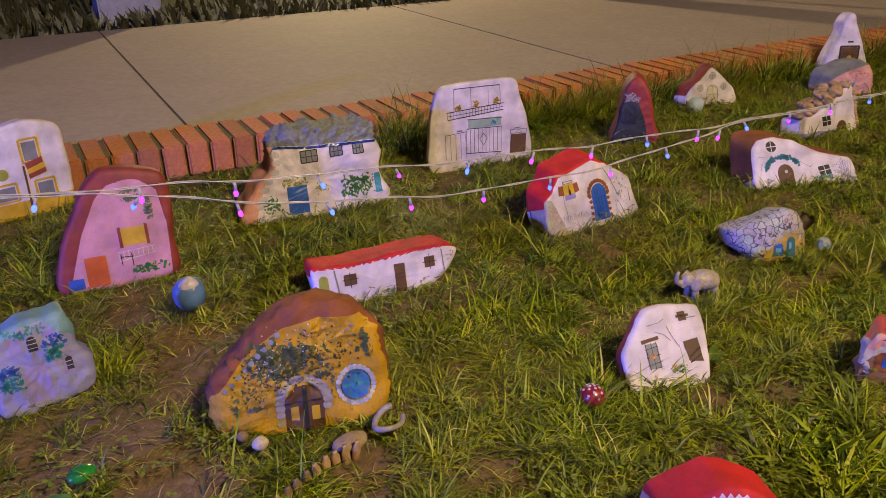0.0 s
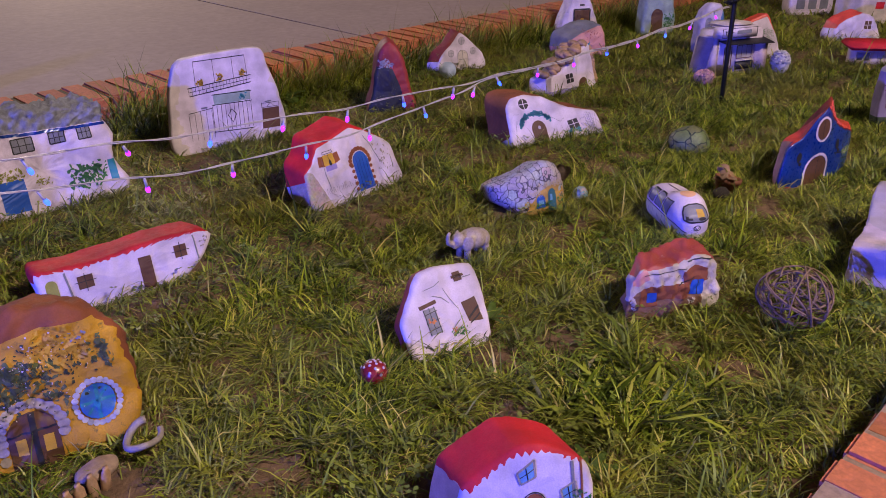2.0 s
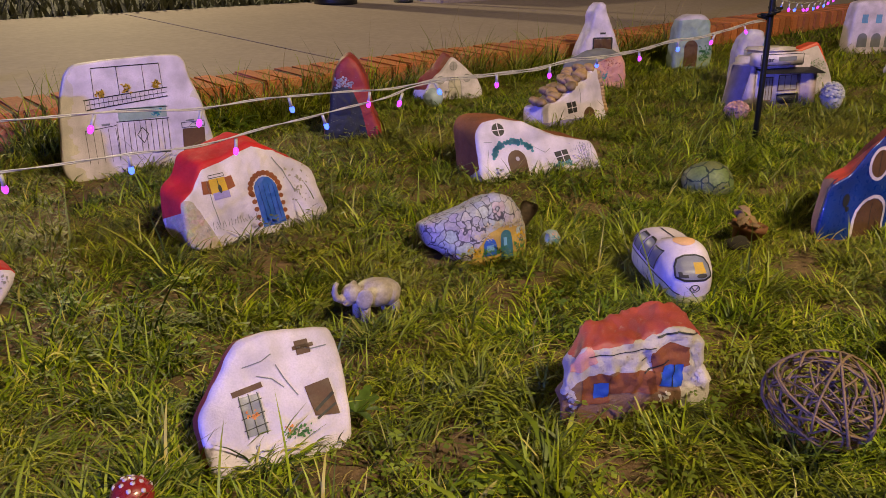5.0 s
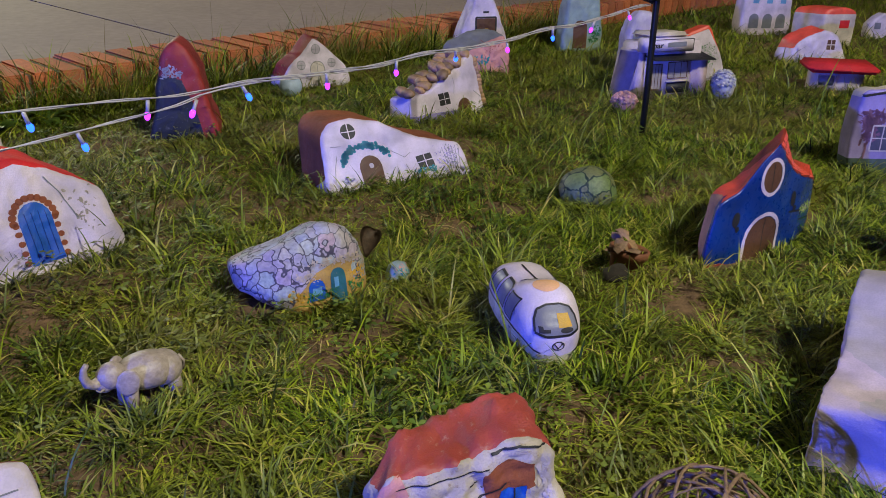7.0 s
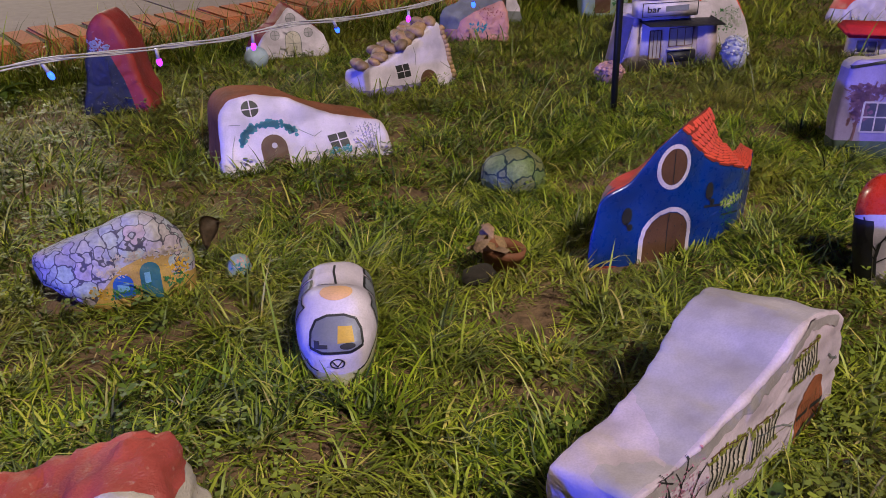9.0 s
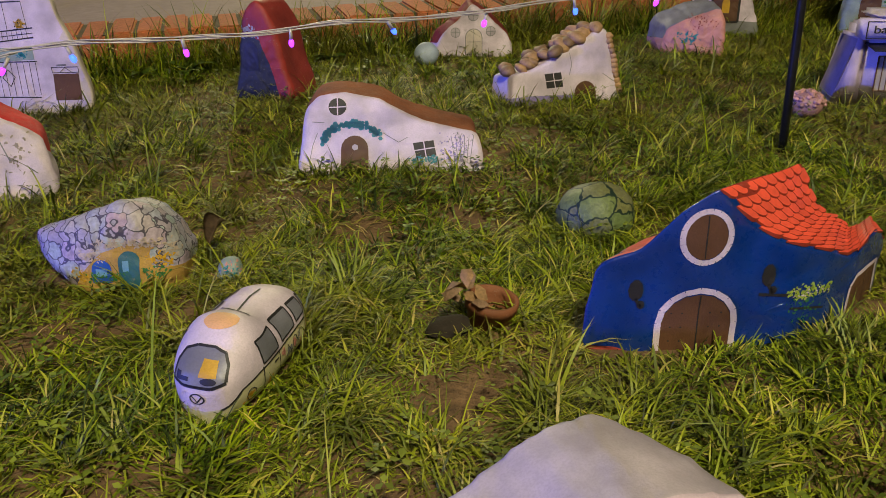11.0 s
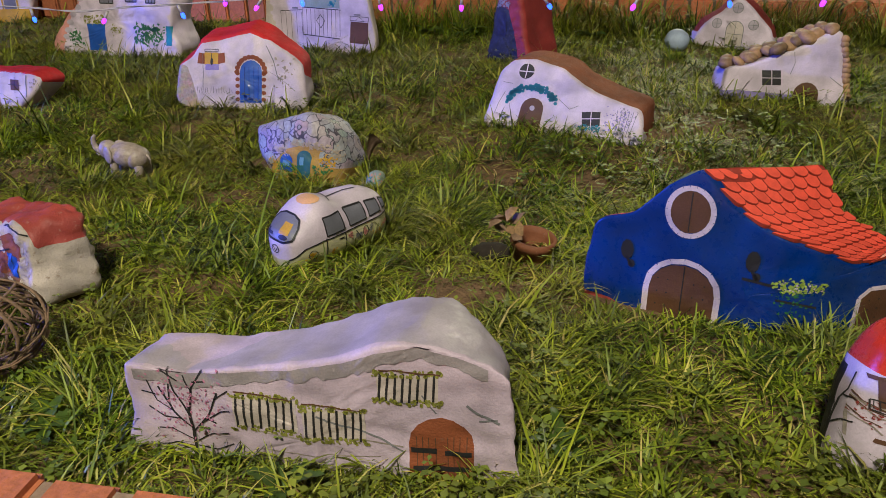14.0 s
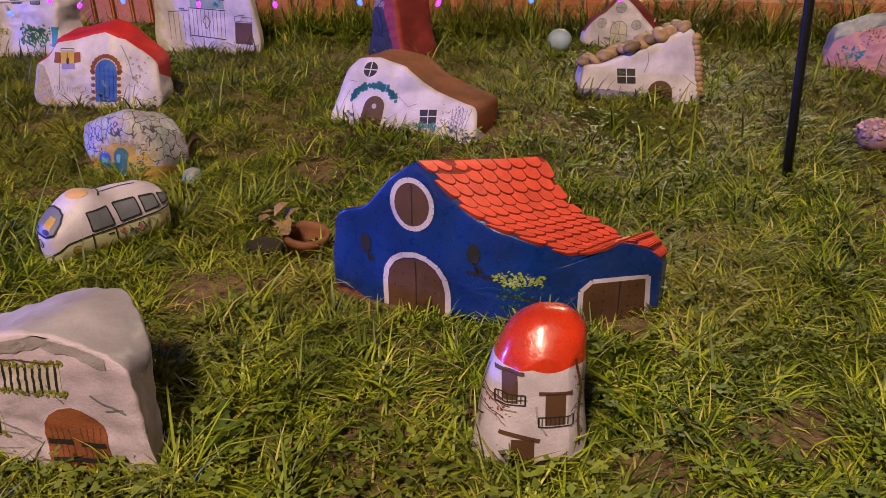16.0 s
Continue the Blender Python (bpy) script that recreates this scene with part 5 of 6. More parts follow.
# lilac house
S = Stone("painted_stone_house", "jagged lilac and purple stone house with an arched door", (-0.062, 1.440), 8, 12,
          [(-82, 9), (-92, 73), (-74, 121), (-19, 149), (29, 150), (62, 150), (68, 107), (66, 79), (88, 49), (82, 15), (3, 4), (-39, -2)],
          0.075, LILAC, [("roof", paint("aqua_paint", (0.16, 0.30, 0.44), 0.55, 0.6, 0.3, (0.35, 0.35, 0.5)), roofed((-100, 130), (-70, 112), (-19, 138), (20, 140), (40, 112), (70, 96), (90, 50), back=8, low=70), "greenish grey unpainted top")], rnd=0.012, rough=0.006)
S.mark("door", PURPLE, [arch(-34, 10, -10, 68)], 1.0)
S.mark("turret", PURPLE, [rect(-44, 92, -24, 126), rect(14, 92, 34, 120), rect(34, 30, 54, 72)], 0.8)
S.mark("window", DARK, [arch(-14, 2, 90, 118), arch(40, 52, 36, 62)], 1.2)
S.mark("window_bar", GREYW, [line((-14, v), (2, v), 1.2) for v in (96, 104, 112)] + [line((40, v), (52, v), 1.2) for v in (44, 52)], 1.6)
S.mark("greenery", BRIGHT, sprig(rng, -58, 62, 24, 14, 40, 3, 8) + sprig(rng, 30, 100, 20, 14, 20, 3, 7), 1.3)
S.mark("greenery", TEAL, sprig(rng, -56, 40, 24, 16, 34, 3, 7) + sprig(rng, 24, 78, 22, 14, 30, 3, 7) + sprig(rng, -10, 128, 40, 10, 24, 3, 6), 1.5)

# dark red pointed house
S = Stone("painted_stone_house", "pointed dark blue stone house in a red arched border", (1.945, 2.115), -36, 2,
          [(-104, -8), (-86, 59), (-68, 175), (-46, 214), (-23, 227), (2, 208), (26, 158), (46, 70), (68, 0)],
          0.13, DKRED, [("facade", paint("night_blue_paint", (0.030, 0.032, 0.035), 0.6, 0.8, 0.4, (0.15, 0.14, 0.13)), lambda u, v, y: np.minimum(np.interp(v, [-50, 0, 70, 138, 150, 240], [30, 26, 10, -18, -110, -190]) - u, 10 - y), "dark blue painted front"),
                        ("border", paint("maroon_paint", (0.34, 0.035, 0.035), 0.6, 0.7, 0.2), lambda u, v, y: np.minimum(12 - y, u + 30 + 0.1 * v), "red painted border")], rnd=0.016, rough=0.004)
S.mark("stone_hem", GREYPEB, sprig(rng, -46, 158, 22, 8, 14, 3, 6), 1.4)
S.mark("window", DARK, [arch(-62, -20, 60, 128)], 1.0)
S.mark("stone_hem", GREYPEB, sprig(rng, -40, 146, 30, 14, 20, 3, 7), 1.4)

# white gabled house before a red stone
S = Stone("painted_stone_house", "small white gabled stone house with round windows under a red back", (2.572, 2.405), -17, 8,
          [(-100, 13), (-79, 46), (-31, 83), (8, 128), (24, 124), (67, 90), (115, 40), (120, 5)],
          0.065, WHITE, [("roof", DKRED, lambda u, v, y: np.minimum(y - 9, v - 22), "dark red painted back and roof")], rnd=0.008, rough=0.003, shift=(-0.012, 0.012), narrow=1.14)
for u, v, r in ((12, 100, 15), (-42, 52, 14), (64, 54, 14)):
    S.mark("round_window", GREYW, [disc(u, v, r)], 0.7)
    S.mark("window_bar", GREY, loop(disc(u, v, r, n=16), 1.6) + [line((u - r, v), (u + r, v), 1.4), line((u, v - r), (u, v + r), 1.4)], 1.1)
S.mark("door", CREAM, [arch(-12, 38, -10, 62)], 0.8)
S.mark("door_bars", GREY, loop(arch(-12, 38, -12, 62), 2.0) + [line((13, 0), (13, 60), 1.4), line((-8, 24), (34, 24), 1.4)], 1.2)
ball = thing("painted_pebble", "round pale blue and white painted pebble", "painted stone", pose(2.415, 2.325, 0.018), "painted stones in the bed")
part("pebble", lump("pebble", (0.036, 0.034, 0.034), paint("ice_blue_paint", (0.42, 0.50, 0.66), 0.5, 0.5, 0.3, (0.2, 0.25, 0.4)), 5, 0.06), ball)
FOOT.append((2.415, 2.325, 0.025, 0.025, 0))

# white pointed tower on a grey foot
S = Stone("painted_stone_tower", "tall white pointed stone tower with dark door and yellow slit", (3.46, 2.42), -28, 5,
          [(-112, 6), (-96, 75), (-66, 140), (-44, 190), (-36, 244), (-10, 282), (16, 274), (34, 226), (48, 184), (78, 120), (100, 60), (112, 4)],
          0.10, WHITE, [("foot", GREY, lambda u, v, y: np.interp(u, [-140, -40, 20, 140], [40, 34, 24, 16]) - v, "bare grey stone foot")], rnd=0.016, rough=0.005)
S.mark("door", BROWN, [rect(-36, 20, 46, 128)], 1.0)
S.mark("door_frame", DARK, loop(rect(-38, 18, 48, 132), 7), 1.6)
S.mark("door_light", YELLOW, [arch(-6, 18, 46, 92)], 1.8)
S.mark("writing_bar", DARK, [rect(-8, 148, 18, 156)], 1.2)

# pink stone under a grey cap
S = Stone("painted_stone_house", "salmon pink flowered stone house under a sloping grey roof", (3.235, 2.190), -32, 8,
          [(-105, -6), (-96, 48), (-45, 80), (50, 112), (68, 52), (62, -13)],
          0.13, SALMON, [("roof", GREY, roofed((-130, 54), (-98, 52), (-45, 82), (50, 116), (90, 118), back=10, low=20), "rough grey roof")], rnd=0.014, rough=0.006, shift=(-0.06, 0.03))
S.mark("flower_spray", TEAL, sprig(rng, -40, 26, 36, 20, 22, 3, 7), 1.2)
S.mark("flower_spray", DKRED, sprig(rng, -10, 70, 50, 30, 22, 2, 4), 1.2)

# mint grey house
S = Stone("painted_stone_house", "pale mint grey stone house with a brown arched door", (3.900, 2.240), -35, 4,
          [(-88, 4), (-84, 110), (-70, 196), (-32, 216), (36, 220), (72, 192), (86, 100), (88, 4)],
          0.10, MINT, [("top", GREYW, over((-200, 182), (0, 200), (200, 186)), "whitish top")], rnd=0.020, rough=0.005)
S.mark("door", BROWN, [arch(-44, 18, -8, 108)], 1.0)
S.mark("greenery", GREEN, sprig(rng, 52, 50, 28, 40, 44, 4, 8), 1.2)

# purple house with a tree, dark green-grey along its foot
S = Stone("painted_stone_house", "blocky blue-violet stone house with a painted tree and a barred window", (3.100, 0.748), -44, 4,
          [(-146, 12), (-150, 186), (-90, 198), (20, 212), (120, 206), (140, 100), (136, 8)],
          0.055, PURPLE, [("roof", CREAM, roofed((-240, 196), (-100, 208), (20, 220), (150, 214), back=6, low=178), "cream and brown top"),
                         ("plinth", plain("dark_base", (0.06, 0.09, 0.08), 0.8), lambda u, v, y: 30 - v, "dark green-grey base")], rnd=0.008, rough=0.003, z=-0.016)
S.mark("eaves_line", DARK, lines(6, (-148, 182), (-90, 193), (20, 206), (120, 200)), 1.2)
S.mark("painted_tree", paint("plum_paint", (0.20, 0.10, 0.20), 0.6, 0.5, 0.3, (0.3, 0.2, 0.35)), sprig(rng, -118, 96, 22, 34, 70, 4, 8) + sprig(rng, -110, 132, 40, 18, 80, 4, 8) + sprig(rng, -30, 142, 70, 14, 80, 4, 8) + [line((-122, 30), (-118, 90), 5)], 1.0)
pane_window(S, -110, 50, 20, 112, GREYW, paint("slate_blue_paint", (0.07, 0.07, 0.14), 0.4, 0.3, 0.0), 5, 2, 3, 4)
# bar kiosk
kiosk = thing("toy_bar", "small white stone bar with a sign board and a dark awning", "painted stone", pose(3.413, 1.495, 0, 0, 0, -22) @ pose(0, 0, 0, -4) @ Matrix.Diagonal((1.05, 1.0, 0.77, 1)), "painted stones in the bed")
FOOT.append((3.41, 1.575, 0.16, 0.075, radians(-22)))
part("wall", from_bm("wall", box(bmesh.new(), -0.160, 0.070, 0.035, 0.16, -0.03, 0.215, 0.008), WHITE), kiosk)
part("side_wall", from_bm("side_wall", box(bmesh.new(), 0.028, 0.085, 0.010, 0.14, -0.03, 0.150, 0.012), paint("blossom_wall_paint", (0.56, 0.42, 0.42), 0.6, 0.8, 0.4, (0.45, 0.12, 0.14))), kiosk)
board = part("sign_board", from_bm("sign_board", box(bmesh.new(), -0.182, 0.000, -0.004, 0.05, 0.178, 0.236, 0.004), WHITE), kiosk, "white board with a black border and hand lettering")
part("board_edge", mesh_of("board_edge", *(lambda b: ([(u, -0.0052, v) for q in b for u, v in q], [tuple(range(4 * i, 4 * i + 4)) for i in range(len(b))]))(
    [[tuple(np.array(p) / 1000) for p in q] for q in loop(rect(-177, 183, -5, 231), 2.2)]), DARK), board)
words = bpy.data.curves.new("lettering", "FONT")
words.body, words.size, words.extrude = "bar", 0.032, 0.0006
words.materials.append(DARK)
part("lettering", words, board, m=pose(-0.164, -0.0055, 0.198, 90, 0, 0))
part("writing_bar", mesh_of("writing_bar", [(-0.106, -0.0055, 0.199), (-0.034, -0.0055, 0.201), (-0.034, -0.0055, 0.220), (-0.106, -0.0055, 0.218)], [(0, 1, 2, 3)], GREY), board)
part("ridge", from_bm("ridge", box(bmesh.new(), -0.150, -0.010, 0.01, 0.13, 0.232, 0.256, 0.010), CREAM), kiosk)
bm = bmesh.new()
box(bm, -0.160, 0.080, -0.022, 0.06, 0.163, 0.168, 0.0015)
for v in bm.verts:
    v.co.z -= 0.35 * max(0.0, 0.05 - v.co.y) * (1 if v.co.x > 0 else 0.6)
part("awning", from_bm("awning", bm, DARK, False), kiosk)
for u0, u1, v0, v1, name in ((-0.128, -0.092, 0.02, 0.125, "door"), (-0.066, 0.010, 0.062, 0.130, "window")):
    f0 = part(name, from_bm(name, box(bmesh.new(), u0, u1, 0.0325, 0.045, v0, v1, 0.001), paint("grey_board_paint", (0.42, 0.38, 0.38), 0.6, 0.5, 0.2), False), kiosk)
    bars = loop(rect(u0 * 1000, v0 * 1000, u1 * 1000, v1 * 1000), 3) + [line((u * 1000, v0 * 1000), (u * 1000, v1 * 1000), 2) for u in np.linspace(u0, u1, 4)[1:-1]]
    part("frame", mesh_of("frame", [(p[0] / 1000, 0.031, p[1] / 1000) for q in bars for p in q], [tuple(range(4 * i, 4 * i + 4)) for i in range(len(bars))], BROWN), f0)
part("counter", from_bm("counter", box(bmesh.new(), -0.070, 0.014, 0.022, 0.045, 0.046, 0.054, 0.002), CREAM), kiosk)
part("hatch", from_bm("hatch", box(bmesh.new(), -0.066, 0.024, 0.030, 0.045, 0.0, 0.043, 0.002), DARK), kiosk)
chips = [lump("pebble", (0.0075, 0.006, 0.0062), m, k, 0.2, 1) for k, m in enumerate((GREYPEB, PINKPEB))]
for name, at, size, count, chip in (("grey_heap", (0.112, -0.030, 0.030), (0.034, 0.040, 0.066), 130, chips[0]), ("pink_heap", (-0.300, -0.066, 0.004), (0.038, 0.036, 0.040), 90, chips[1])):
    heap = part(name, lump(name, size, GREYPEB if chip is chips[0] else PINKPEB, 3, 0.08), kiosk, m=pose(*at))
    for k in range(count):
        d = Vector((rng.gauss(0, 1), rng.gauss(0, 1), abs(rng.gauss(0, 1)))).normalized()
        part("pebble", chip, heap, m=pose(d.x * size[0], d.y * size[1], d.z * size[2], rng.uniform(0, 90), rng.uniform(0, 90), rng.uniform(0, 90)))
bm = bmesh.new()
box(bm, -0.215, -0.155, 0.030, 0.15, -0.03, 0.185, 0.010)
for v in bm.verts:
    v.co.x += max(0.0, -0.185 - v.co.x) / 0.03 * 0.045 * max(0.0, v.co.z) / 0.185
part("buttress", from_bm("buttress", bm, LILACW), kiosk, "lilac-white sloping side")

# ---------------------------------------------------------------- small houses further along the bed
S = Stone("painted_stone_house", "white flowered stone house with an orange gable edge", (3.74, 1.62), -38, 6,
          [(-90, 4), (-110, 90), (-70, 140), (20, 176), (60, 110), (92, 40), (96, 4)], 0.07, WHITE,
          [("roof", ORANGE, roofed((-130, 96), (-70, 132), (20, 164), (60, 100), (100, 40), back=7, low=30), "orange painted roof edge")], rnd=0.008)
S.mark("flower_spray", GREYPEB, sprig(rng, 30, 70, 46, 46, 60, 3, 7), 1.4)
S.mark("flower_spray", GREEN, sprig(rng, 10, 70, 50, 50, 40, 3, 6), 1.2)
S.mark("window", PANE, [rect(-70, 84, -44, 116)], 1.0)
S = Stone("painted_stone", "upright whitish stone with a blue side", (3.62, 1.80), -38, 4,
          [(-60, 4), (-66, 90), (-50, 180), (-10, 214), (40, 206), (64, 120), (66, 4)], 0.08, paint("weathered_blue_paint", (0.10, 0.20, 0.38), 0.6, 0.6, 0.3),
          [("front", GREYW, lambda u, v, y: 24 - u + 0.2 * (v - 100), "whitish painted front")], rnd=0.02, rough=0.006)
S.mark("door", PANE, [arch(-40, -6, 100, 150)], 1.0)
S = Stone("painted_stone_house", "small white stone house with a sloping red roof and one window", (4.50, 1.45), -40, 6,
          [(-120, 2), (-100, 60), (-30, 100), (20, 112), (70, 92), (112, 30), (118, 2)], 0.09, WHITE,
          [("roof", ORANGE, roofed((-130, 60), (-30, 104), (20, 122), (130, 130), back=9, low=40), "orange red painted roof")], rnd=0.012, rough=0.005, shift=(-0.03, 0.02))
S.mark("window", BROWN, [rect(26, 36, 62, 76)], 1.0)
S.mark("window_bar", CREAM, [line((44, 36), (44, 76), 4), line((26, 56), (62, 56), 4)], 1.5)
S = Stone("painted_stone_house", "white stone house with flat orange-red roof and red window", (5.04, 1.58), -36, 3,
          [(-50, 0), (-58, 120), (-30, 150), (60, 156), (112, 130), (104, 0)], 0.16, CREAM,
          [("roof", ORANGE, over((-200, 122), (200, 128)), "orange red painted roof")], rnd=0.010, shift=(-0.06, 0.0))
S.mark("window", RED, [rect(24, 62, 76, 98)], 1.0)
S = Stone("painted_stone_house", "white stone house front with grey arched openings", (5.16, 1.95), -36, 3,
          [(-130, 0), (-138, 120), (-120, 230), (0, 244), (120, 236), (134, 120), (128, 0)], 0.09, WHITE, rnd=0.012)
for u in (-76, 0, 76):
    S.mark("opening", PANE, [arch(u - 27, u + 27, 6, 78)], 1.0)
    S.mark("window", SKY, [rect(u - 16, 128, u + 16, 172)], 1.0)
S = Stone("painted_stone_house", "tiny white gabled stone house with two dark windows", (5.55, 1.50), -38, 4,
          [(-70, 0), (-72, 50), (0, 104), (60, 60), (66, 0)], 0.06, WHITE, rnd=0.01)
S.mark("window", PANE, [rect(-50, 24, -16, 56), rect(14, 24, 42, 54)], 1.0)

flat_house = thing("painted_stone_house", "low white stone house under an overhanging flat red slab roof", "painted stone", pose(3.99, 1.20, -0.030, 0, 0, -50) @ Matrix.Diagonal((1.12, 1.12, 0.85, 1)), "painted stones in the bed")
FOOT.append((4.05, 1.255, 0.16, 0.1, radians(-50)))
part("wall", from_bm("wall", box(bmesh.new(), -0.085, 0.080, 0.008, 0.072, -0.03, 0.092, 0.012), CREAM), flat_house)
bm = bmesh.new()
box(bm, -0.112, 0.108, -0.03, 0.085, 0.088, 0.120, 0.010)
for v in bm.verts:
    v.co.z += 0.02 * (v.co.y - 0.0) / 0.2 + 0.004 * noise.noise(v.co * 30)
part("roof", from_bm("roof", bm, RED), flat_house, "flat red painted slab")
w = part("window", from_bm("window", box(bmesh.new(), -0.068, -0.018, 0.004, 0.02, 0.030, 0.070, 0.002), PANE), flat_house)
part("frame", mesh_of("frame", [(p[0] / 1000, 0.0025, p[1] / 1000) for q in loop(rect(-70, 28, -16, 72), 4) + [line((-43, 29), (-43, 71), 3)] for p in q], [tuple(range(4 * i, 4 * i + 4)) for i in range(5)], FIELD), w)

# ---------------------------------------------------------------- small things
def pebble_thing(label, at, radii, material, seed, name="painted_pebble", turn=0.0, rough=0.1, sink=0.2):
    ob = tagged(new(name, lump(name, radii, material, seed, rough)), label, "pebble")
    ob.matrix_world = pose(at[0], at[1], radii[2] * (1 - sink), 0, 0, turn)
    FOOT.append((at[0], at[1], radii[0] * 0.8, radii[1] * 0.8, radians(turn)))
    return ob


blue_one = thing("painted_pebble", "small pale blue pebble with a white painted cap", "pebble", pose(0.245, 1.66, 0.030))
part("stone", lump("stone", (0.036, 0.032, 0.040), paint("pebble_blue_paint", (0.10, 0.20, 0.48), 0.45, 0.5, 0.15), 1, 0.1), blue_one)
part("painted_cap", lump("painted_cap", (0.022, 0.020, 0.016), WHITE, 4, 0.3, 2), blue_one, m=pose(0.0, -0.010, 0.0265))
FOOT.append((0.245, 1.66, 0.028, 0.025, 0))
pebble_thing("shiny green painted pebble lying on bare soil", (-0.035, 1.16), (0.024, 0.017, 0.013), paint("glossy_green", (0.02, 0.22, 0.05), 0.2, 0.1, 0.0, gloss=0.8), 2, turn=20, rough=0.05)
pebble_thing("dull green painted pebble lying on bare soil", (-0.075, 1.11), (0.022, 0.016, 0.010), GREEN, 3, turn=-10)
pebble_thing("pale pebble beside the ochre house", (0.235, 1.095), (0.014, 0.012, 0.012), PALEPEB, 4, "pebble")
pebble_thing("small tan pebble beside the ochre house", (0.215, 1.13), (0.010, 0.010, 0.010), PEBBLE, 5, "pebble")

# red ball with white dots
dotted = thing("toadstool", "small glossy dark red toadstool cap with white dots", "ornament", pose(0.808, 0.942, -0.026) @ Matrix.Scale(1.06, 4))
part("cap", lump("cap", (0.022, 0.022, 0.020), paint("crimson_gloss", (0.30, 0.02, 0.03), 0.3, 0.2, 0.05, gloss=0.5), 8, 0.03), dotted, m=pose(0, 0, 0.024))
for k in range(16):
    a, b = k * 2.4, 0.15 + 0.075 * k
    d = Vector((math.cos(a) * math.sin(b), math.sin(a) * math.sin(b), math.cos(b)))
    part("dot", lump("dot", (0.0030, 0.0030, 0.0012), WHITE, k, 0.02, 1), dotted, m=Matrix.Translation(Vector((0, 0, 0.024)) + Vector((d.x * 0.022, d.y * 0.022, d.z * 0.020))) @ d.to_track_quat("Z", "Y").to_matrix().to_4x4())
bm = bmesh.new()
tube(bm, [(0, 0, -0.02), (0, 0, 0.015)], 0.009, 10, 0.8)
part("stem", from_bm("stem", bm, CREAM), dotted)

# broken shell ring
ring_thing = thing("shell_ring", "broken cream shell ring lying in the grass", "shell", pose(0.448, 1.045, 0.012, 12, -10, 20))
bm = bmesh.new()
tube(bm, [(0.028 * math.cos(a), 0.021 * math.sin(a), 0.006 * math.sin(2 * a)) for a in np.linspace(0.7, 5.9, 26)], 0.0062, 8, 0.7)
part("shell", from_bm("shell", bm, PALEPEB), ring_thing)

# row of rounded tabs, like a little palisade, before the ochre house
palisade = thing("toy_palisade", "curved row of small rounded beige clay posts", "fence", pose(0.30, 1.0, -0.012, 0, 0, 0))
for k in range(11):
    f = k / 10
    x, y = -0.115 + 0.19 * f, -0.055 + 0.075 * math.sin(1.5 * f)
    bm = bmesh.new()
    tube(bm, [(0, 0, -0.03), (0, 0, 0.002 + 0.010 * f), (0, 0, 0.009 + 0.011 * f), (0, 0, 0.012 + 0.012 * f)], 0.0085, 10)
    for v in bm.verts:
        if v.co.z > 0.0085 + 0.011 * f:
            v.co.x, v.co.y = v.co.x * 0.55, v.co.y * 0.55
        v.co.y *= 0.7
    part("post", from_bm("post", bm, PEBBLE), palisade, m=pose(x, y, 0, rng.uniform(-8, 8), rng.uniform(-8, 8), 25))
slab = tagged(new("stone_slab", lump("stone_slab", (0.034, 0.022, 0.010), plain("sandy_stone", (0.36, 0.25, 0.17), 0.85, 0, 80, 0.7, 0.4), 9, 0.12)), "flat sandy stone before the ochre house door", "stone")
slab.matrix_world = pose(0.375, 1.045, -0.006, 0, 0, 15)

# elephant
def elephant():
    bm = bmesh.new()

    def blob(at, r, turn=(0, 0, 0)):
        got = bmesh.ops.create_icosphere(bm, subdivisions=3, radius=1.0, matrix=Matrix.Translation(at) @ Euler([radians(a) for a in turn]).to_matrix().to_4x4() @ Matrix.Diagonal((*r, 1)))
        return got

    blob((0.022, 0, 0.044), (0.054, 0.036, 0.032), (0, 6, 0))
    blob((0.050, 0, 0.038), (0.030, 0.034, 0.030))
    blob((-0.036, 0, 0.056), (0.024, 0.021, 0.023))
    blob((-0.046, 0, 0.048), (0.016, 0.014, 0.018))
    for s in (-1, 1):
        blob((-0.020, 0.026 * s, 0.048), (0.019, 0.005, 0.024), (0, 12, 24 * s))
        tube(bm, [(-0.012, 0.016 * s, 0.040), (-0.014, 0.017 * s, 0.015), (-0.014, 0.017 * s, -0.012)], 0.0105, 10, 1.05)
        tube(bm, [(0.056, 0.016 * s, 0.036), (0.060, 0.017 * s, 0.012), (0.060, 0.017 * s, -0.012)], 0.0115, 10, 1.0)
        tube(bm, [(-0.050, 0.009 * s, 0.044), (-0.060, 0.011 * s, 0.040), (-0.066, 0.011 * s, 0.046)], 0.003, 6, 0.3)
    tube(bm, [(-0.052, 0, 0.054), (-0.064, 0, 0.050), (-0.074, 0, 0.056), (-0.078, 0, 0.070), (-0.076, 0, 0.082), (-0.070, 0, 0.090)], 0.010, 10, 0.42)
    tube(bm, [(0.078, 0, 0.050), (0.086, 0, 0.036), (0.084, 0, 0.020)], 0.003, 6, 0.6)
    return from_bm("elephant_figurine", bm, RESIN)


figure = tagged(new("elephant_figurine", elephant()), "small grey resin elephant figurine with a raised trunk", "figurine")
FOOT.append((1.294, 1.168, 0.042, 0.018, 0))
figure.matrix_world = pose(1.284, 1.168, -0.020, 0, 0, -4) @ Matrix.Scale(0.76, 4)

# turtle stone
turtle = thing("painted_stone_turtle", "domed stone painted as a green turtle shell", "painted stone", pose(2.415, 1.235, -0.045, 0, 0, -10), "painted stones in the bed")
part("shell", lump("shell", (0.070, 0.062, 0.054), SHELLG, 12, 0.08), turtle, m=pose(0, 0, 0.012))
FOOT.append((2.415, 1.235, 0.05, 0.045, 0))

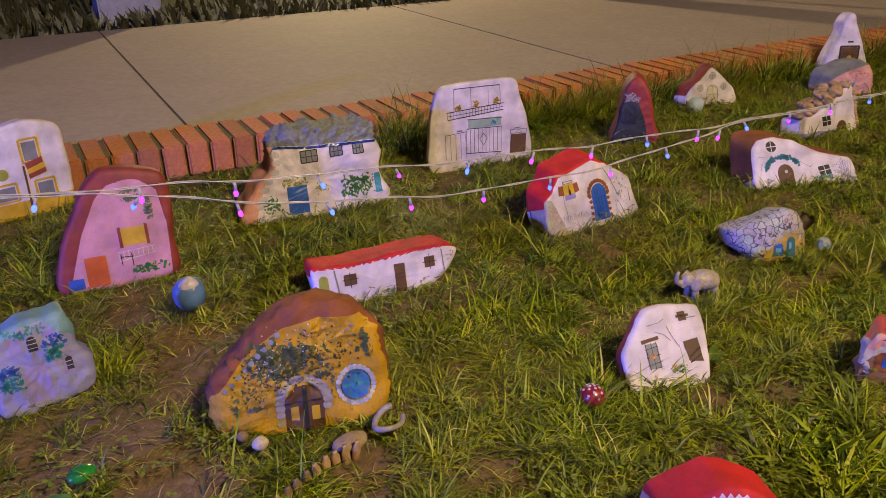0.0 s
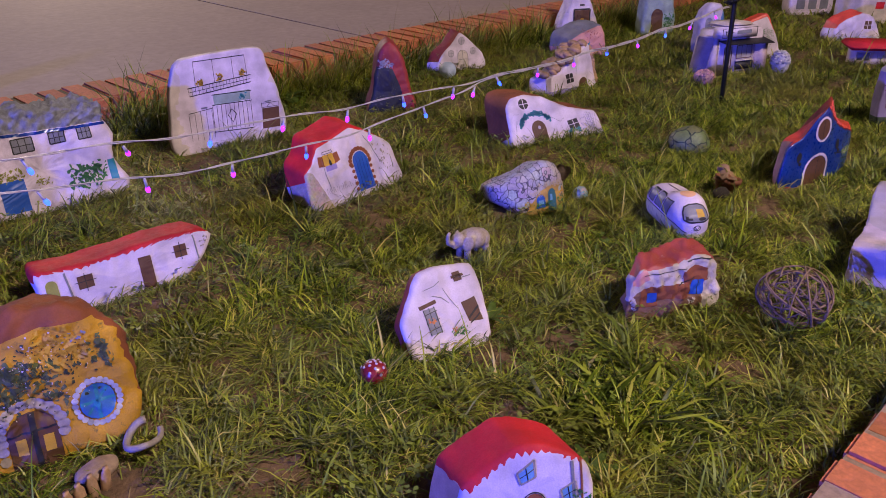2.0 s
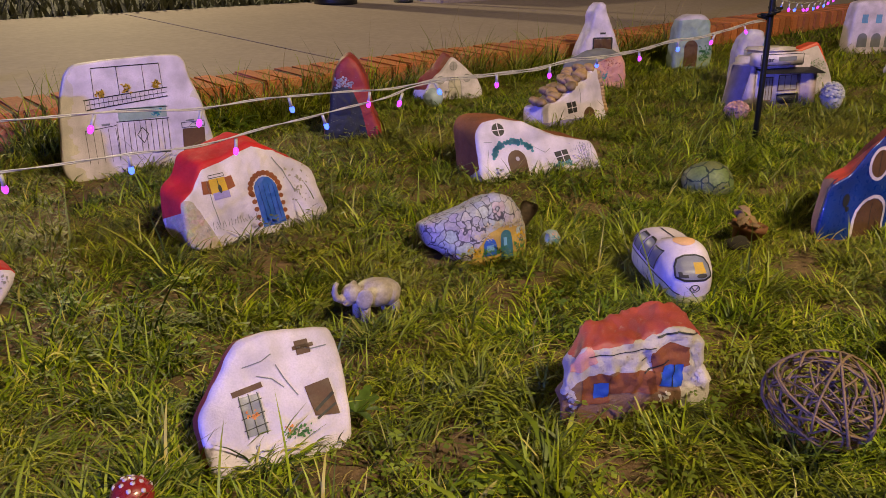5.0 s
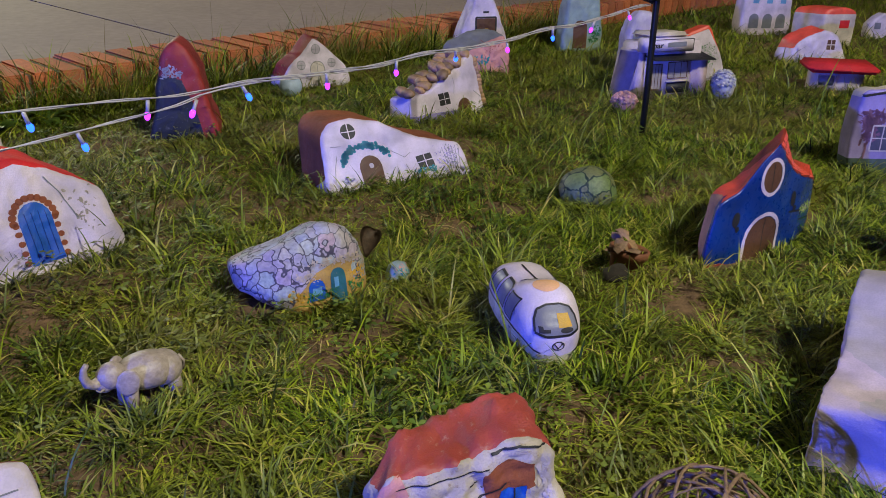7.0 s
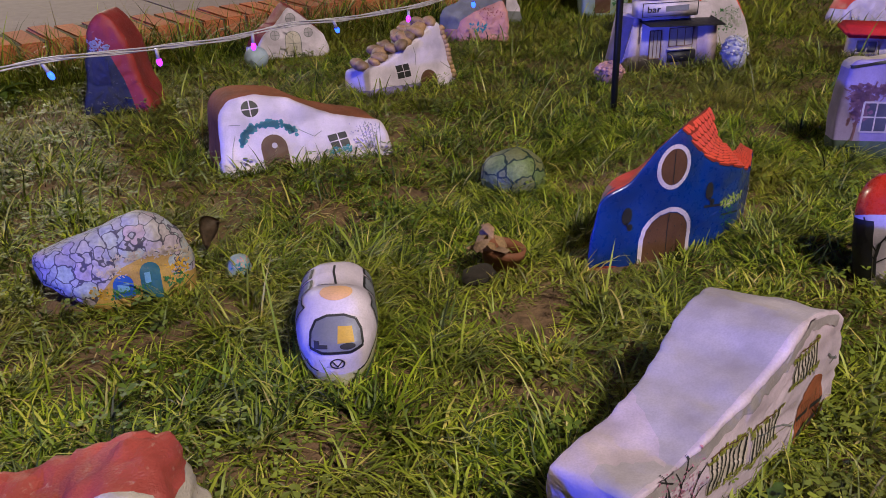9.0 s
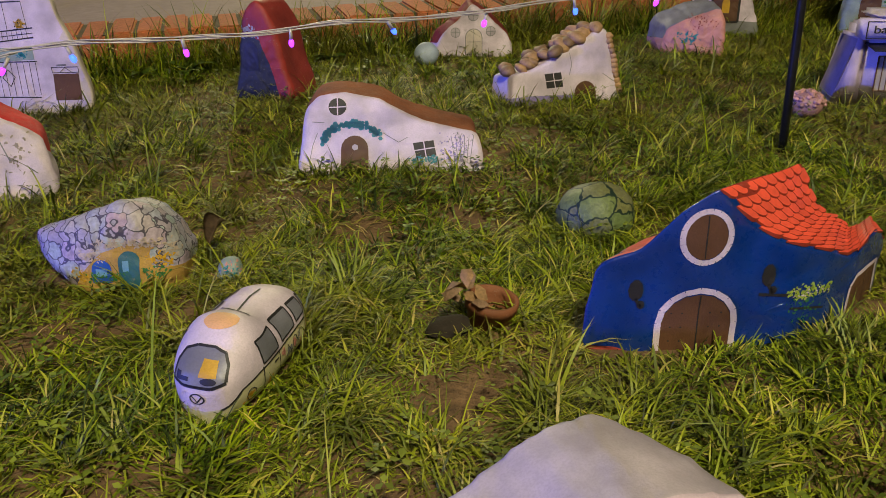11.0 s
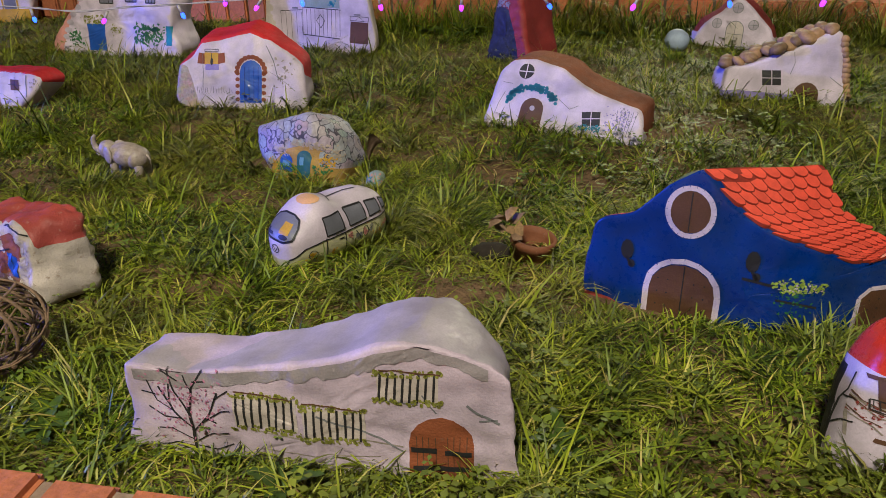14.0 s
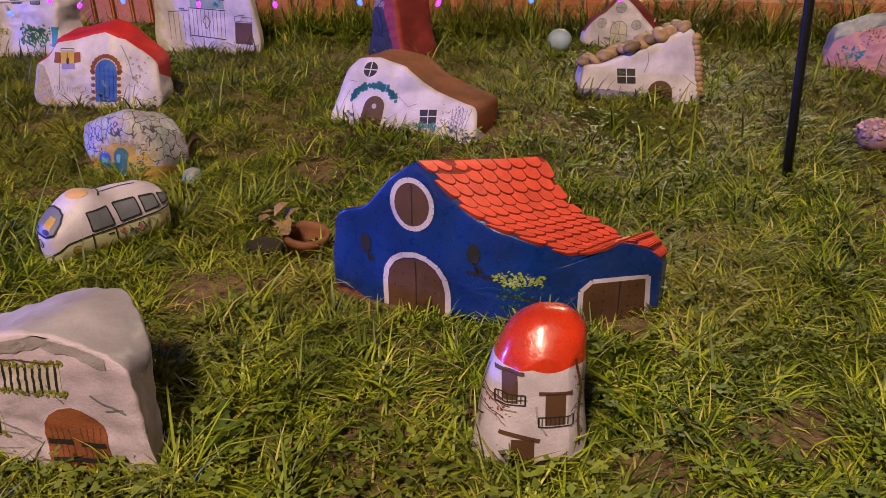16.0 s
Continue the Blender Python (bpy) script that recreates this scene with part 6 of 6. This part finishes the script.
# flowers painted stone beside the scale house
S = Stone("painted_stone", "small white stone painted with tiny flowers", (1.788, 1.205), -20, 10, [(-28, 2), (-27, 12), (-12, 19), (10, 19), (26, 12), (28, 2)], 0.03, MINT, rnd=0.012, rough=0.004, z=-0.033)
S.mark("flower_spray", TEAL, sprig(rng, 0, 10, 20, 12, 12, 1.5, 3), 1.0)
S.mark("flower_spray", SALMON, sprig(rng, 4, 10, 20, 12, 10, 1.5, 3), 1.2)

# curled dry leaf beside the cottage
leaf_bm = bmesh.new()
grid = [[leaf_bm.verts.new((0.036 * f * (1 - 0.25 * g * g), 0.017 * g * math.sin(math.pi * min(1.0, 0.12 + f * 0.86)), 0.030 * math.sin(2.2 * f) + 0.013 * g * g)) for g in np.linspace(-1, 1, 7)] for f in np.linspace(0, 1, 10)]
for r0, r1 in zip(grid, grid[1:]):
    for k in range(6):
        leaf_bm.faces.new((r0[k], r0[k + 1], r1[k + 1], r1[k]))
bmesh.ops.solidify(leaf_bm, geom=leaf_bm.faces, thickness=0.0012)
curl = tagged(new("dry_leaf", from_bm("dry_leaf", leaf_bm, plain("brown_leaf", (0.17, 0.11, 0.07), 0.6, 0, 140, 0.5, 0.5))), "curled dark brown dry leaf caught in the grass", "leaf")
curl.matrix_world = pose(1.765, 1.270, -0.012, 10, -12, 20) @ Matrix.Scale(1.15, 4)

# broken pot with withered leaves
pot = thing("flower_pot", "tilted terracotta pot with withered brown leaves", "flower pot", pose(2.120, 0.962, -0.041, 3, 8, 0))
FOOT.append((2.12, 0.962, 0.022, 0.022, 0))
bm = bmesh.new()
prof = [(0.020, -0.034), (0.024, -0.03), (0.032, 0.026), (0.036, 0.027), (0.037, 0.040), (0.032, 0.041), (0.030, 0.030), (0.020, -0.02), (0.001, -0.022)]
rings = [[bm.verts.new((r * math.cos(a), r * math.sin(a), z)) for a in np.linspace(0, math.tau, 24, endpoint=False)] for r, z in prof]
for r0, r1 in zip(rings, rings[1:]):
    for k in range(24):
        bm.faces.new((r0[k], r0[(k + 1) % 24], r1[(k + 1) % 24], r1[k]))
part("pot", from_bm("pot", bm, TERRA), pot)
part("soil", lump("soil", (0.026, 0.026, 0.008), SOIL, 3, 0.2), pot, m=pose(0, 0, 0.004))
for k in range(9):
    a, r = rng.uniform(0, 6.28), rng.uniform(0.010, 0.019)
    verts = [(-r, -0.4 * r, 0), (0, -0.55 * r, 0.3 * r), (r, 0, 0), (0, 0.55 * r, 0.3 * r), (-r, 0.4 * r, 0), (-0.3 * r, 0, 0.6 * r)]
    part("withered_leaf", mesh_of("withered_leaf", verts, [(0, 1, 5), (1, 2, 5), (2, 3, 5), (3, 4, 5), (4, 0, 5)], BARK if k % 2 else STRAW), pot,
         m=pose(-0.034 + rng.uniform(-0.03, 0.02), rng.uniform(-0.02, 0.02), 0.045 + rng.uniform(-0.012, 0.03), rng.uniform(-50, 50), rng.uniform(-50, 50), rng.uniform(0, 360)))
# near-black lump added in place of the shade in a grass hollow
hollow = tagged(new("dry_log", lump("dry_log", (0.030, 0.022, 0.014), plain("hollow_black", (0.03, 0.022, 0.016), 0.9, 0, 60, 1.0, 0.5), 21, 0.25)), "near-black lump standing for a shaded hollow in the grass", "log")
hollow.matrix_world = pose(2.060, 0.945, -0.026)

# woven twig ball
wicker = thing("twig_ball", "loose ball woven from dry brown twigs", "ornament", pose(1.503, 0.520, 0.036) @ Matrix.Diagonal((1.12, 1.08, 0.84, 1)))
for k in range(40):
    axis = Vector((rng.gauss(0, 1), rng.gauss(0, 1), rng.gauss(0, 1))).normalized()
    a, b = axis.orthogonal().normalized(), None
    b = axis.cross(a)
    r, h, s0, span = rng.uniform(0.054, 0.066), rng.uniform(-0.03, 0.03), rng.uniform(0, 6.28), rng.uniform(2.4, 5.6)
    rr = math.sqrt(max(1e-4, r * r - h * h))
    bm = bmesh.new()
    tube(bm, [(a * math.cos(t) + b * math.sin(t)) * rr * (1 + 0.03 * math.sin(3 * t + k)) + axis * h for t in np.linspace(s0, s0 + span, 16)], rng.uniform(0.0011, 0.0026), 5, 0.6)
    part("twig", from_bm("twig", bm, BARK), wicker, m=pose(0, 0, 0.004))
FOOT.append((1.503, 0.52, 0.045, 0.045, 0))

# ---------------------------------------------------------------- string of lights
pole = thing("light_pole", "slim black iron stake that carries the light string", "pole", pose(2.895, 1.376, 0))
bm = bmesh.new()
tube(bm, [(0.01, 0, -0.06), (0, 0, 0.15), (-0.012, 0.003, 0.46), (-0.016, 0.003, 0.62)], 0.0085, 10)
part("stake", from_bm("stake", bm, IRON), pole)
bm = bmesh.new()
for k in range(7):
    a = k * 0.9
    tube(bm, [(-0.012 + 0.012 * math.cos(a), 0.003 + 0.012 * math.sin(a), 0.330 + 0.005 * k), (-0.012 + 0.03 * math.cos(a + 1), 0.003 + 0.03 * math.sin(a + 1), 0.335 + 0.006 * k), (-0.012 + 0.012 * math.cos(a + 2), 0.012 * math.sin(a + 2), 0.335 + 0.005 * k)], 0.005, 6)
part("tie", from_bm("tie", bm, IRON), pole, "black knotted tie")

A, B = np.array([-0.6, 1.397, 0.491]), np.array([2.85, 1.375, 0.335])


def upper(s):
    p = A + s * (B - A)
    return np.array([p[0], p[1] - 0.036 * s * (1 - s), p[2] - 0.416 * s * (1 - s) + 0.003 * math.sin(60 * s)])


def lower(s):
    p = upper(s)
    f = np.clip((s - 0.20) / 0.42, 0, 1)
    p[2] -= 0.062 * math.sin(math.pi * f) ** 0.8 + 0.004
    p[1] -= 0.012 * math.sin(math.pi * f)
    return p


def onward(s):
    p = np.array([2.85, 1.375, 0.40]) + s * np.array([2.35, 0.72, -0.02])
    p[2] -= 0.30 * s * (1 - s)
    return p


string = thing("light_string", "clear wire string of small pink and blue lights", "string lights", pose(0, 0, 0))
for path in (upper, lower, onward):
    bm = bmesh.new()
    tube(bm, [path(s) for s in np.linspace(0, 1, 90)], 0.0012, 6)
    wire = part("wire", from_bm("wire", bm, WIRE), string)
    bm = bmesh.new()
    tube(bm, [path(s) + np.array([0, 0.0024 * math.cos(110 * s), 0.0024 * math.sin(110 * s)]) for s in np.linspace(0, 1, 260)], 0.0010, 5)
    part("strand", from_bm("strand", bm, WIRE), wire)


def bulb_mesh(material):
    bm = bmesh.new()
    got = bmesh.ops.create_uvsphere(bm, u_segments=10, v_segments=8, radius=0.0045)
    for v in got["verts"]:
        v.co.z = v.co.z * 1.55 - 0.010
    return from_bm("bulb", bm, material)


bm = bmesh.new()
tube(bm, [(0, 0, 0.012), (0, 0, -0.005)], 0.0028, 8)
cap_mesh = from_bm("socket", bm, WIRE)
bulbs = {"pink": bulb_mesh(PINKLAMP), "blue": bulb_mesh(BLUELAMP)}
spots = [(upper, s) for s in np.arange(0.03, 0.99, 0.047)] + [(lower, s) for s in np.arange(0.215, 0.62, 0.05)] + [(onward, s) for s in np.arange(0.04, 1.0, 0.055)]
for k, (path, s) in enumerate(spots):
    p = path(s)
    sock = part("socket", cap_mesh, string, m=pose(p[0], p[1], p[2] - 0.014, rng.uniform(-30, 30), rng.uniform(-35, 35), 0))
    part("bulb", bulbs["blue" if k % 5 in (1, 3) else "pink"], sock)

far_post = thing("light_pole", "short dark wooden stake at the end of the light string", "pole", pose(5.20, 2.09, 0))
bm = bmesh.new()
tube(bm, [(0, 0, -0.05), (0, 0, 0.42)], 0.022, 10)
part("stake", from_bm("stake", bm, plain("old_wood", (0.07, 0.06, 0.055), 0.8)), far_post)

# ---------------------------------------------------------------- grass
BARE = [(0.03, 1.22, 0.20), (0.22, 1.54, 0.14), (0.37, 1.0, 0.10), (-0.2, 1.0, 0.22), (0.68, 0.66, 0.08), (1.0, 0.83, 0.05), (1.53, 1.09, 0.06), (1.63, 1.10, 0.06), (2.02, 1.31, 0.10),
        (1.92, 0.64, 0.06), (2.03, 0.77, 0.06), (2.65, 0.54, 0.05), (2.1, 0.82, 0.04), (0.12, 1.72, 0.10), (1.27, 0.64, 0.07), (1.01, 0.85, 0.07), (1.29, 0.51, 0.07), (0.56, 0.87, 0.07), (2.74, 0.60, 0.05), (1.67, 0.75, 0.07), (2.80, 0.62, 0.07), (2.72, 0.47, 0.05), (2.95, 0.72, 0.07), (1.72, 1.12, 0.06), (2.2, 1.3, 0.07), (1.15, 0.80, 0.07), (0.05, 1.06, 0.18), (0.18, 1.38, 0.12), (0.30, 0.88, 0.10), (0.9, 0.72, 0.06), (1.45, 0.86, 0.06)]
gen = np.random.default_rng(7)


def grass(name, count, length, width, area, material, label, lean=(0.35, 1.15), power=1.0, segs=3, thin=1.0, worn=True, fringe=False):
    """Bent blades, each of its own length, width and bow, in tufts that fall the same way."""
    x0, x1, y0, y1 = area
    x = x0 + (x1 - x0) * gen.random(count) ** power
    y = gen.uniform(y0, y1, count)
    if fringe:
        around = np.array([hu + hv for _, _, hu, hv, _ in FOOT])
        pick = gen.choice(len(FOOT), count, p=around / around.sum())
        cx, cy, hu, hv, a = np.array(FOOT)[pick].T
        side, f, gap = gen.random(count) < hu / (hu + hv), gen.uniform(-1, 1, count), 1 + gen.random(count) ** 1.6 * 0.028 / np.minimum(hu, hv)
        way = np.where(gen.random(count) < 0.6, -1, np.sign(gen.uniform(-1, 1, count)))
        u, v = np.where(side, hu * f, np.sign(f) * hu * gap), np.where(side, way * hv * gap, hv * gen.uniform(-1, 1, count))
        x, y = cx + u * np.cos(a) - v * np.sin(a), cy + u * np.sin(a) + v * np.cos(a)
        inside = (x > x0) & (x < x1) & (y > y0) & (y < y1)
        x, y = x[inside], y[inside]
        count = len(x)
    patch = np.array([noise.noise(Vector((a * 3.1, b * 3.1, 4))) for a, b in zip(x, y)])
    swirl = np.array([noise.noise(Vector((a * 5.5, b * 5.5, 9))) for a, b in zip(x, y)])
    tuft = np.array([noise.noise(Vector((a * 13, b * 13, 2))) for a, b in zip(x, y)])
    slope_x = np.array([noise.noise(Vector((a * 13 + 0.12, b * 13, 2))) for a, b in zip(x, y)]) - tuft
    slope_y = np.array([noise.noise(Vector((a * 13, b * 13 + 0.12, 2))) for a, b in zip(x, y)]) - tuft
    keep = gen.random(count) < np.clip(0.80 + 0.6 * patch + 0.55 * tuft, 0.10, 1) * thin
    for cx, cy, r in BARE if worn else ():
        d = np.hypot(x - cx, y - cy) / r
        keep &= gen.random(count) < np.clip((d - 0.42) * 1.3, 0.03, 1)
    for cx, cy, hu, hv, a in FOOT:
        dx, dy = x - cx, y - cy
        keep &= (np.abs(dx * math.cos(a) + dy * math.sin(a)) > hu * 0.97 + 0.002) | (np.abs(-dx * math.sin(a) + dy * math.cos(a)) > hv * 0.95 + 0.002)
    x, y, patch, swirl, tuft, slope_x, slope_y = (a[keep] for a in (x, y, patch, swirl, tuft, slope_x, slope_y))
    n = len(x)
    L = length * np.minimum(np.exp(gen.normal(0, 0.36, n)), 1.9) * (1 + 0.4 * patch + 0.75 * tuft)
    # stones keep the grass right before them short
    for cx, cy, hu, hv, a in FOOT:
        dx, dy = x - cx, y - cy
        u, v = np.abs(dx * math.cos(a) + dy * math.sin(a)) - hu, np.abs(-dx * math.sin(a) + dy * math.cos(a)) - hv
        L = np.where((u < 0.03) & (v < 0.06), L * 0.85, L)
    W = width * gen.uniform(0.6, 1.35, n)
    phi = np.where(gen.random(n) < 0.4, np.arctan2(-slope_y, -slope_x) + gen.normal(0, 0.8, n), np.where(gen.random(n) < 0.5, swirl * 6.0 + gen.normal(0, 0.7, n), gen.uniform(0, math.tau, n)))
    t0 = gen.uniform(*lean, n)
    bow = gen.uniform(0.4, 2.1, n)
    z0 = np.array([soil_height(a, b) for a, b in zip(x, y)]) - 0.003 + 0.010 * np.maximum(tuft, 0)
    px, pz = np.zeros(n), np.zeros(n)
    side = phi + math.pi / 2 + gen.normal(0, 0.4, n)
    V = np.zeros((n, 2 * segs + 1, 3))
    for k in range(segs + 1):
        wk = W * (1 - 0.75 * (k / segs) ** 1.6) / 2
        cx, cy, cz = x + px * np.cos(phi), y + px * np.sin(phi), z0 + np.maximum(pz, 0.0)
        if k < segs:
            for j, sgn in ((0, -1), (1, 1)):
                V[:, 2 * k + j] = np.c_[cx + sgn * wk * np.cos(side), cy + sgn * wk * np.sin(side), cz]
        else:
            V[:, 2 * k] = np.c_[cx, cy, cz]
        t = t0 + bow * (k + 0.5) / segs
        px, pz = px + L / segs * np.sin(t), pz + L / segs * np.cos(t)
    me = bpy.data.meshes.new(name)
    m = 2 * segs + 1
    me.vertices.add(n * m)
    me.vertices.foreach_set("co", V.reshape(-1))
    pattern, sizes = [], []
    for k in range(segs - 1):
        pattern += [2 * k, 2 * k + 1, 2 * k + 3, 2 * k + 2]
        sizes.append(4)
    pattern += [2 * segs - 2, 2 * segs - 1, 2 * segs]
    sizes.append(3)
    loops = (np.arange(n)[:, None] * m + np.array(pattern)).reshape(-1)
    totals = np.tile(sizes, n)
    me.loops.add(len(loops))
    me.loops.foreach_set("vertex_index", loops.astype(np.int32))
    me.polygons.add(len(totals))
    me.polygons.foreach_set("loop_start", np.r_[0, np.cumsum(totals)[:-1]].astype(np.int32))
    me.polygons.foreach_set("use_smooth", np.ones(len(totals), bool))
    me.update(calc_edges=True)
    me.materials.append(material)
    return tagged(new(name, me), label, "grass", kind="stuff")


# the near-black first stop puts deep shade between blades into their colour
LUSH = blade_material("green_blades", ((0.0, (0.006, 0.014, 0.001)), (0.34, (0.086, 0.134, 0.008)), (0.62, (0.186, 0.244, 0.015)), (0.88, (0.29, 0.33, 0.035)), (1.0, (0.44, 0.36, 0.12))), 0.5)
# under-layer ramp starts near black: shade beneath longer blades put into the colour
UNDER = blade_material("shaded_matted_blades", ((0.0, (0.004, 0.009, 0.001)), (0.5, (0.034, 0.056, 0.004)), (0.85, (0.13, 0.155, 0.014)), (1.0, (0.30, 0.23, 0.09))), 0.5)
DRY = blade_material("straw_blades", ((0.0, (0.16, 0.11, 0.05)), (0.5, (0.27, 0.20, 0.09)), (1.0, (0.42, 0.34, 0.18))), 0.6, (0.25, 0.18, 0.08))
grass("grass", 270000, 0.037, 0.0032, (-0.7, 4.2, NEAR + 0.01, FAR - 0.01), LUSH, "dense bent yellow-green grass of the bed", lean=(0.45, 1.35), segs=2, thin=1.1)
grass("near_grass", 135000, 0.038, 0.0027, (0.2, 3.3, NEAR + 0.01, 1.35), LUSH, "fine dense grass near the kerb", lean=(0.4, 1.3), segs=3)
grass("matted_grass", 300000, 0.027, 0.0024, (-0.7, 4.2, NEAR + 0.005, FAR - 0.005), UNDER, "short matted grass under longer blades, shade put into its dark green", lean=(0.5, 1.35), segs=2, thin=1.3)
grass("tall_grass", 5500, 0.075, 0.0036, (-0.6, 4.2, NEAR + 0.02, FAR - 0.02), LUSH, "longer arching grass blades in the bed", lean=(0.15, 0.6), segs=4)
grass("dry_grass", 76000, 0.032, 0.0022, (-0.7, 4.2, NEAR + 0.01, FAR - 0.01), DRY, "dry straw lying among the grass", lean=(0.9, 1.45), segs=2, worn=False)
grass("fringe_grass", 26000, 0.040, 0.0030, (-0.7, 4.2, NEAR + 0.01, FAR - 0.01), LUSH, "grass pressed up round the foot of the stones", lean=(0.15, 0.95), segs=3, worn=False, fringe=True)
grass("kerb_grass", 9000, 0.115, 0.0038, (1.1, 4.4, FAR - 0.11, FAR - 0.012), LUSH, "tall ragged grass along the far kerb", lean=(0.0, 0.5), segs=4)
grass("dry_weed_stems", 900, 0.16, 0.0022, (1.4, 4.2, FAR - 0.10, FAR - 0.015), DRY, "thin dry weed stems along the far kerb", lean=(0.0, 0.45), segs=4)
grass("broad_grass", 240, 0.075, 0.008, (0.95, 1.28, 0.50, 0.72), LUSH, "tuft of broad flat grass blades", lean=(0.5, 1.1), segs=4)
grass("verge_grass", 14000, 0.06, 0.004, (-2.9, -0.7, NEAR + 0.01, FAR - 0.01), LUSH, "grass of the bed before the houses", segs=2)
grass("far_grass", 60000, 0.065, 0.0045, (4.2, 11.5, NEAR + 0.01, FAR - 0.01), LUSH, "grass of the bed further along", power=1.5)

# leafy weeds: rosettes of long toothed leaves
WEED = plain("weed_leaf", (0.075, 0.13, 0.022), 0.45, 0, 90, 0.3, 0.4, 0.001, random_each=0.4)


def rosette(at, count, length, width, rise, seed, label="low rosette of toothed green weed leaves"):
    r = random.Random(seed)
    root = thing("weed_plant", label, "weed", pose(at[0], at[1], soil_height(*at) + 0.004), "leafy weeds in the bed")
    for k in range(count):
        n, L, W = 8, length * r.uniform(0.6, 1.15), width * r.uniform(0.75, 1.2)
        verts, faces = [], []
        for i in range(n + 1):
            f = i / n
            w = W * (0.18 + 0.82 * math.sin(math.pi * min(1, f * 0.86 + 0.1)) ** 0.9) * (1.0 if i % 2 else 0.66) * (0.15 if i == n else 1)
            x, z = L * f * math.cos(rise * (1 - f)), L * (math.sin(rise) * f - 0.55 * rise * f * f) + 0.004
            verts += [(x, -w, z + 0.22 * w), (x, 0, z), (x, w, z + 0.22 * w)]
        for i in range(n):
            a = 3 * i
            faces += [(a, a + 1, a + 4, a + 3), (a + 1, a + 2, a + 5, a + 4)]
        part("leaf", mesh_of("leaf", verts, faces, WEED), root, m=pose(0, 0, 0, r.uniform(-14, 14), r.uniform(-8, 10), 360 * k / count + r.uniform(-20, 20)))


rosette((1.10, 0.94), 7, 0.055, 0.009, 0.7, 1)
rosette((1.935, 0.385), 6, 0.038, 0.009, 0.8, 2)
rosette((2.20, 0.50), 7, 0.042, 0.009, 0.6, 3)
rosette((1.645, 0.42), 7, 0.045, 0.010, 0.7, 4)
rosette((0.88, 0.55), 7, 0.050, 0.008, 0.7, 5)
rosette((1.75, 2.50), 10, 0.075, 0.016, 1.0, 6, "bushy broad-leaved green weed by the far kerb")
rosette((1.62, 2.47), 8, 0.060, 0.015, 1.0, 7, "bushy broad-leaved green weed by the far kerb")
rosette((2.16, 2.50), 9, 0.070, 0.014, 1.0, 8, "bushy broad-leaved green weed by the far kerb")

# clover and other broad leaves
leaf_v, leaf_f = [], []
for k in range(8200):
    x, y = rng.uniform(-0.5, 3.6), rng.uniform(NEAR + 0.03, FAR - 0.05)
    if k > 7900:
        x, y = rng.gauss(2.42, 0.26), NEAR + 0.02 + abs(rng.gauss(0, 0.17))
    elif noise.noise(Vector((x * 2.4, y * 2.4, 1))) < -0.05:
        continue
    if any(abs((x - a) * math.cos(t) + (y - b) * math.sin(t)) < hu and abs(-(x - a) * math.sin(t) + (y - b) * math.cos(t)) < hv for a, b, hu, hv, t in FOOT):
        continue
    z, r, a = soil_height(x, y) + rng.uniform(0.012, 0.045), rng.uniform(0.0032, 0.0080), rng.uniform(0, 6.28)
    for j in range(3):
        b = a + j * 2.09
        ex, ey = math.cos(b), math.sin(b)
        tilt = rng.uniform(-0.4, 0.5)
        i = len(leaf_v)
        leaf_v += [(x, y, z), (x + r * (ex - 0.6 * ey), y + r * (ey + 0.6 * ex), z + r * tilt), (x + 1.6 * r * ex, y + 1.6 * r * ey, z + r * tilt * 1.4), (x + r * (ex + 0.6 * ey), y + r * (ey - 0.6 * ex), z + r * tilt)]
        leaf_f.append((i, i + 1, i + 2, i + 3))
tagged(new("clover", mesh_of("clover", leaf_v, leaf_f, blade_material("clover_leaf", ((0.0, (0.05, 0.09, 0.012)), (1.0, (0.18, 0.24, 0.04))), 0.5), False)),
       "small clover and broad weed leaves among the grass", "clover", kind="stuff")

# ---------------------------------------------------------------- brick kerbs
def brick_mesh():
    bm = box(bmesh.new(), -0.0340, 0.0340, 0.0, 0.235, -0.11, 0.0, 0.006)
    for v in bm.verts:
        v.co += Vector((noise.noise(v.co * 40), noise.noise(v.co * 40 + Vector((5, 0, 0))), noise.noise(v.co * 40 + Vector((0, 5, 0))))) * 0.0016
    return from_bm("brick", bm, BRICK, False)


bricks = [brick_mesh()]
for name, y0, top, x0, x1, label in (("kerb_far", FAR, 0.088, -3.0, 11.8, "kerb of worn red bricks on edge beside the far walk"), ("kerb_near", NEAR - 0.235, 0.062, -3.0, 11.8, "kerb of red bricks on edge with grey mortar")):
    kerb = tagged(new(name), label, "kerb", kind="structure")
    n = int((x1 - x0) / 0.0775)
    for k in range(n):
        part("brick", bricks[0], kerb, m=pose(x0 + 0.0775 * k, y0 + rng.uniform(-0.004, 0.004), top + rng.uniform(-0.003, 0.002), rng.uniform(-0.6, 0.6), rng.uniform(-0.9, 0.9), rng.uniform(-0.8, 0.8)))
    filling, deep, inset = (MORTAR, 0.006, 0.018) if name == "kerb_far" else (plain("pale_mortar", (0.36, 0.25, 0.20), 0.9, 0, 90, 0.8, 0.35), 0.003, 0.006)
    part("mortar", from_bm("mortar", box(bmesh.new(), x0 - 0.1, x1 + 0.1, y0 + inset, y0 + 0.235 - inset, -0.11, top - deep), filling, False), kerb)
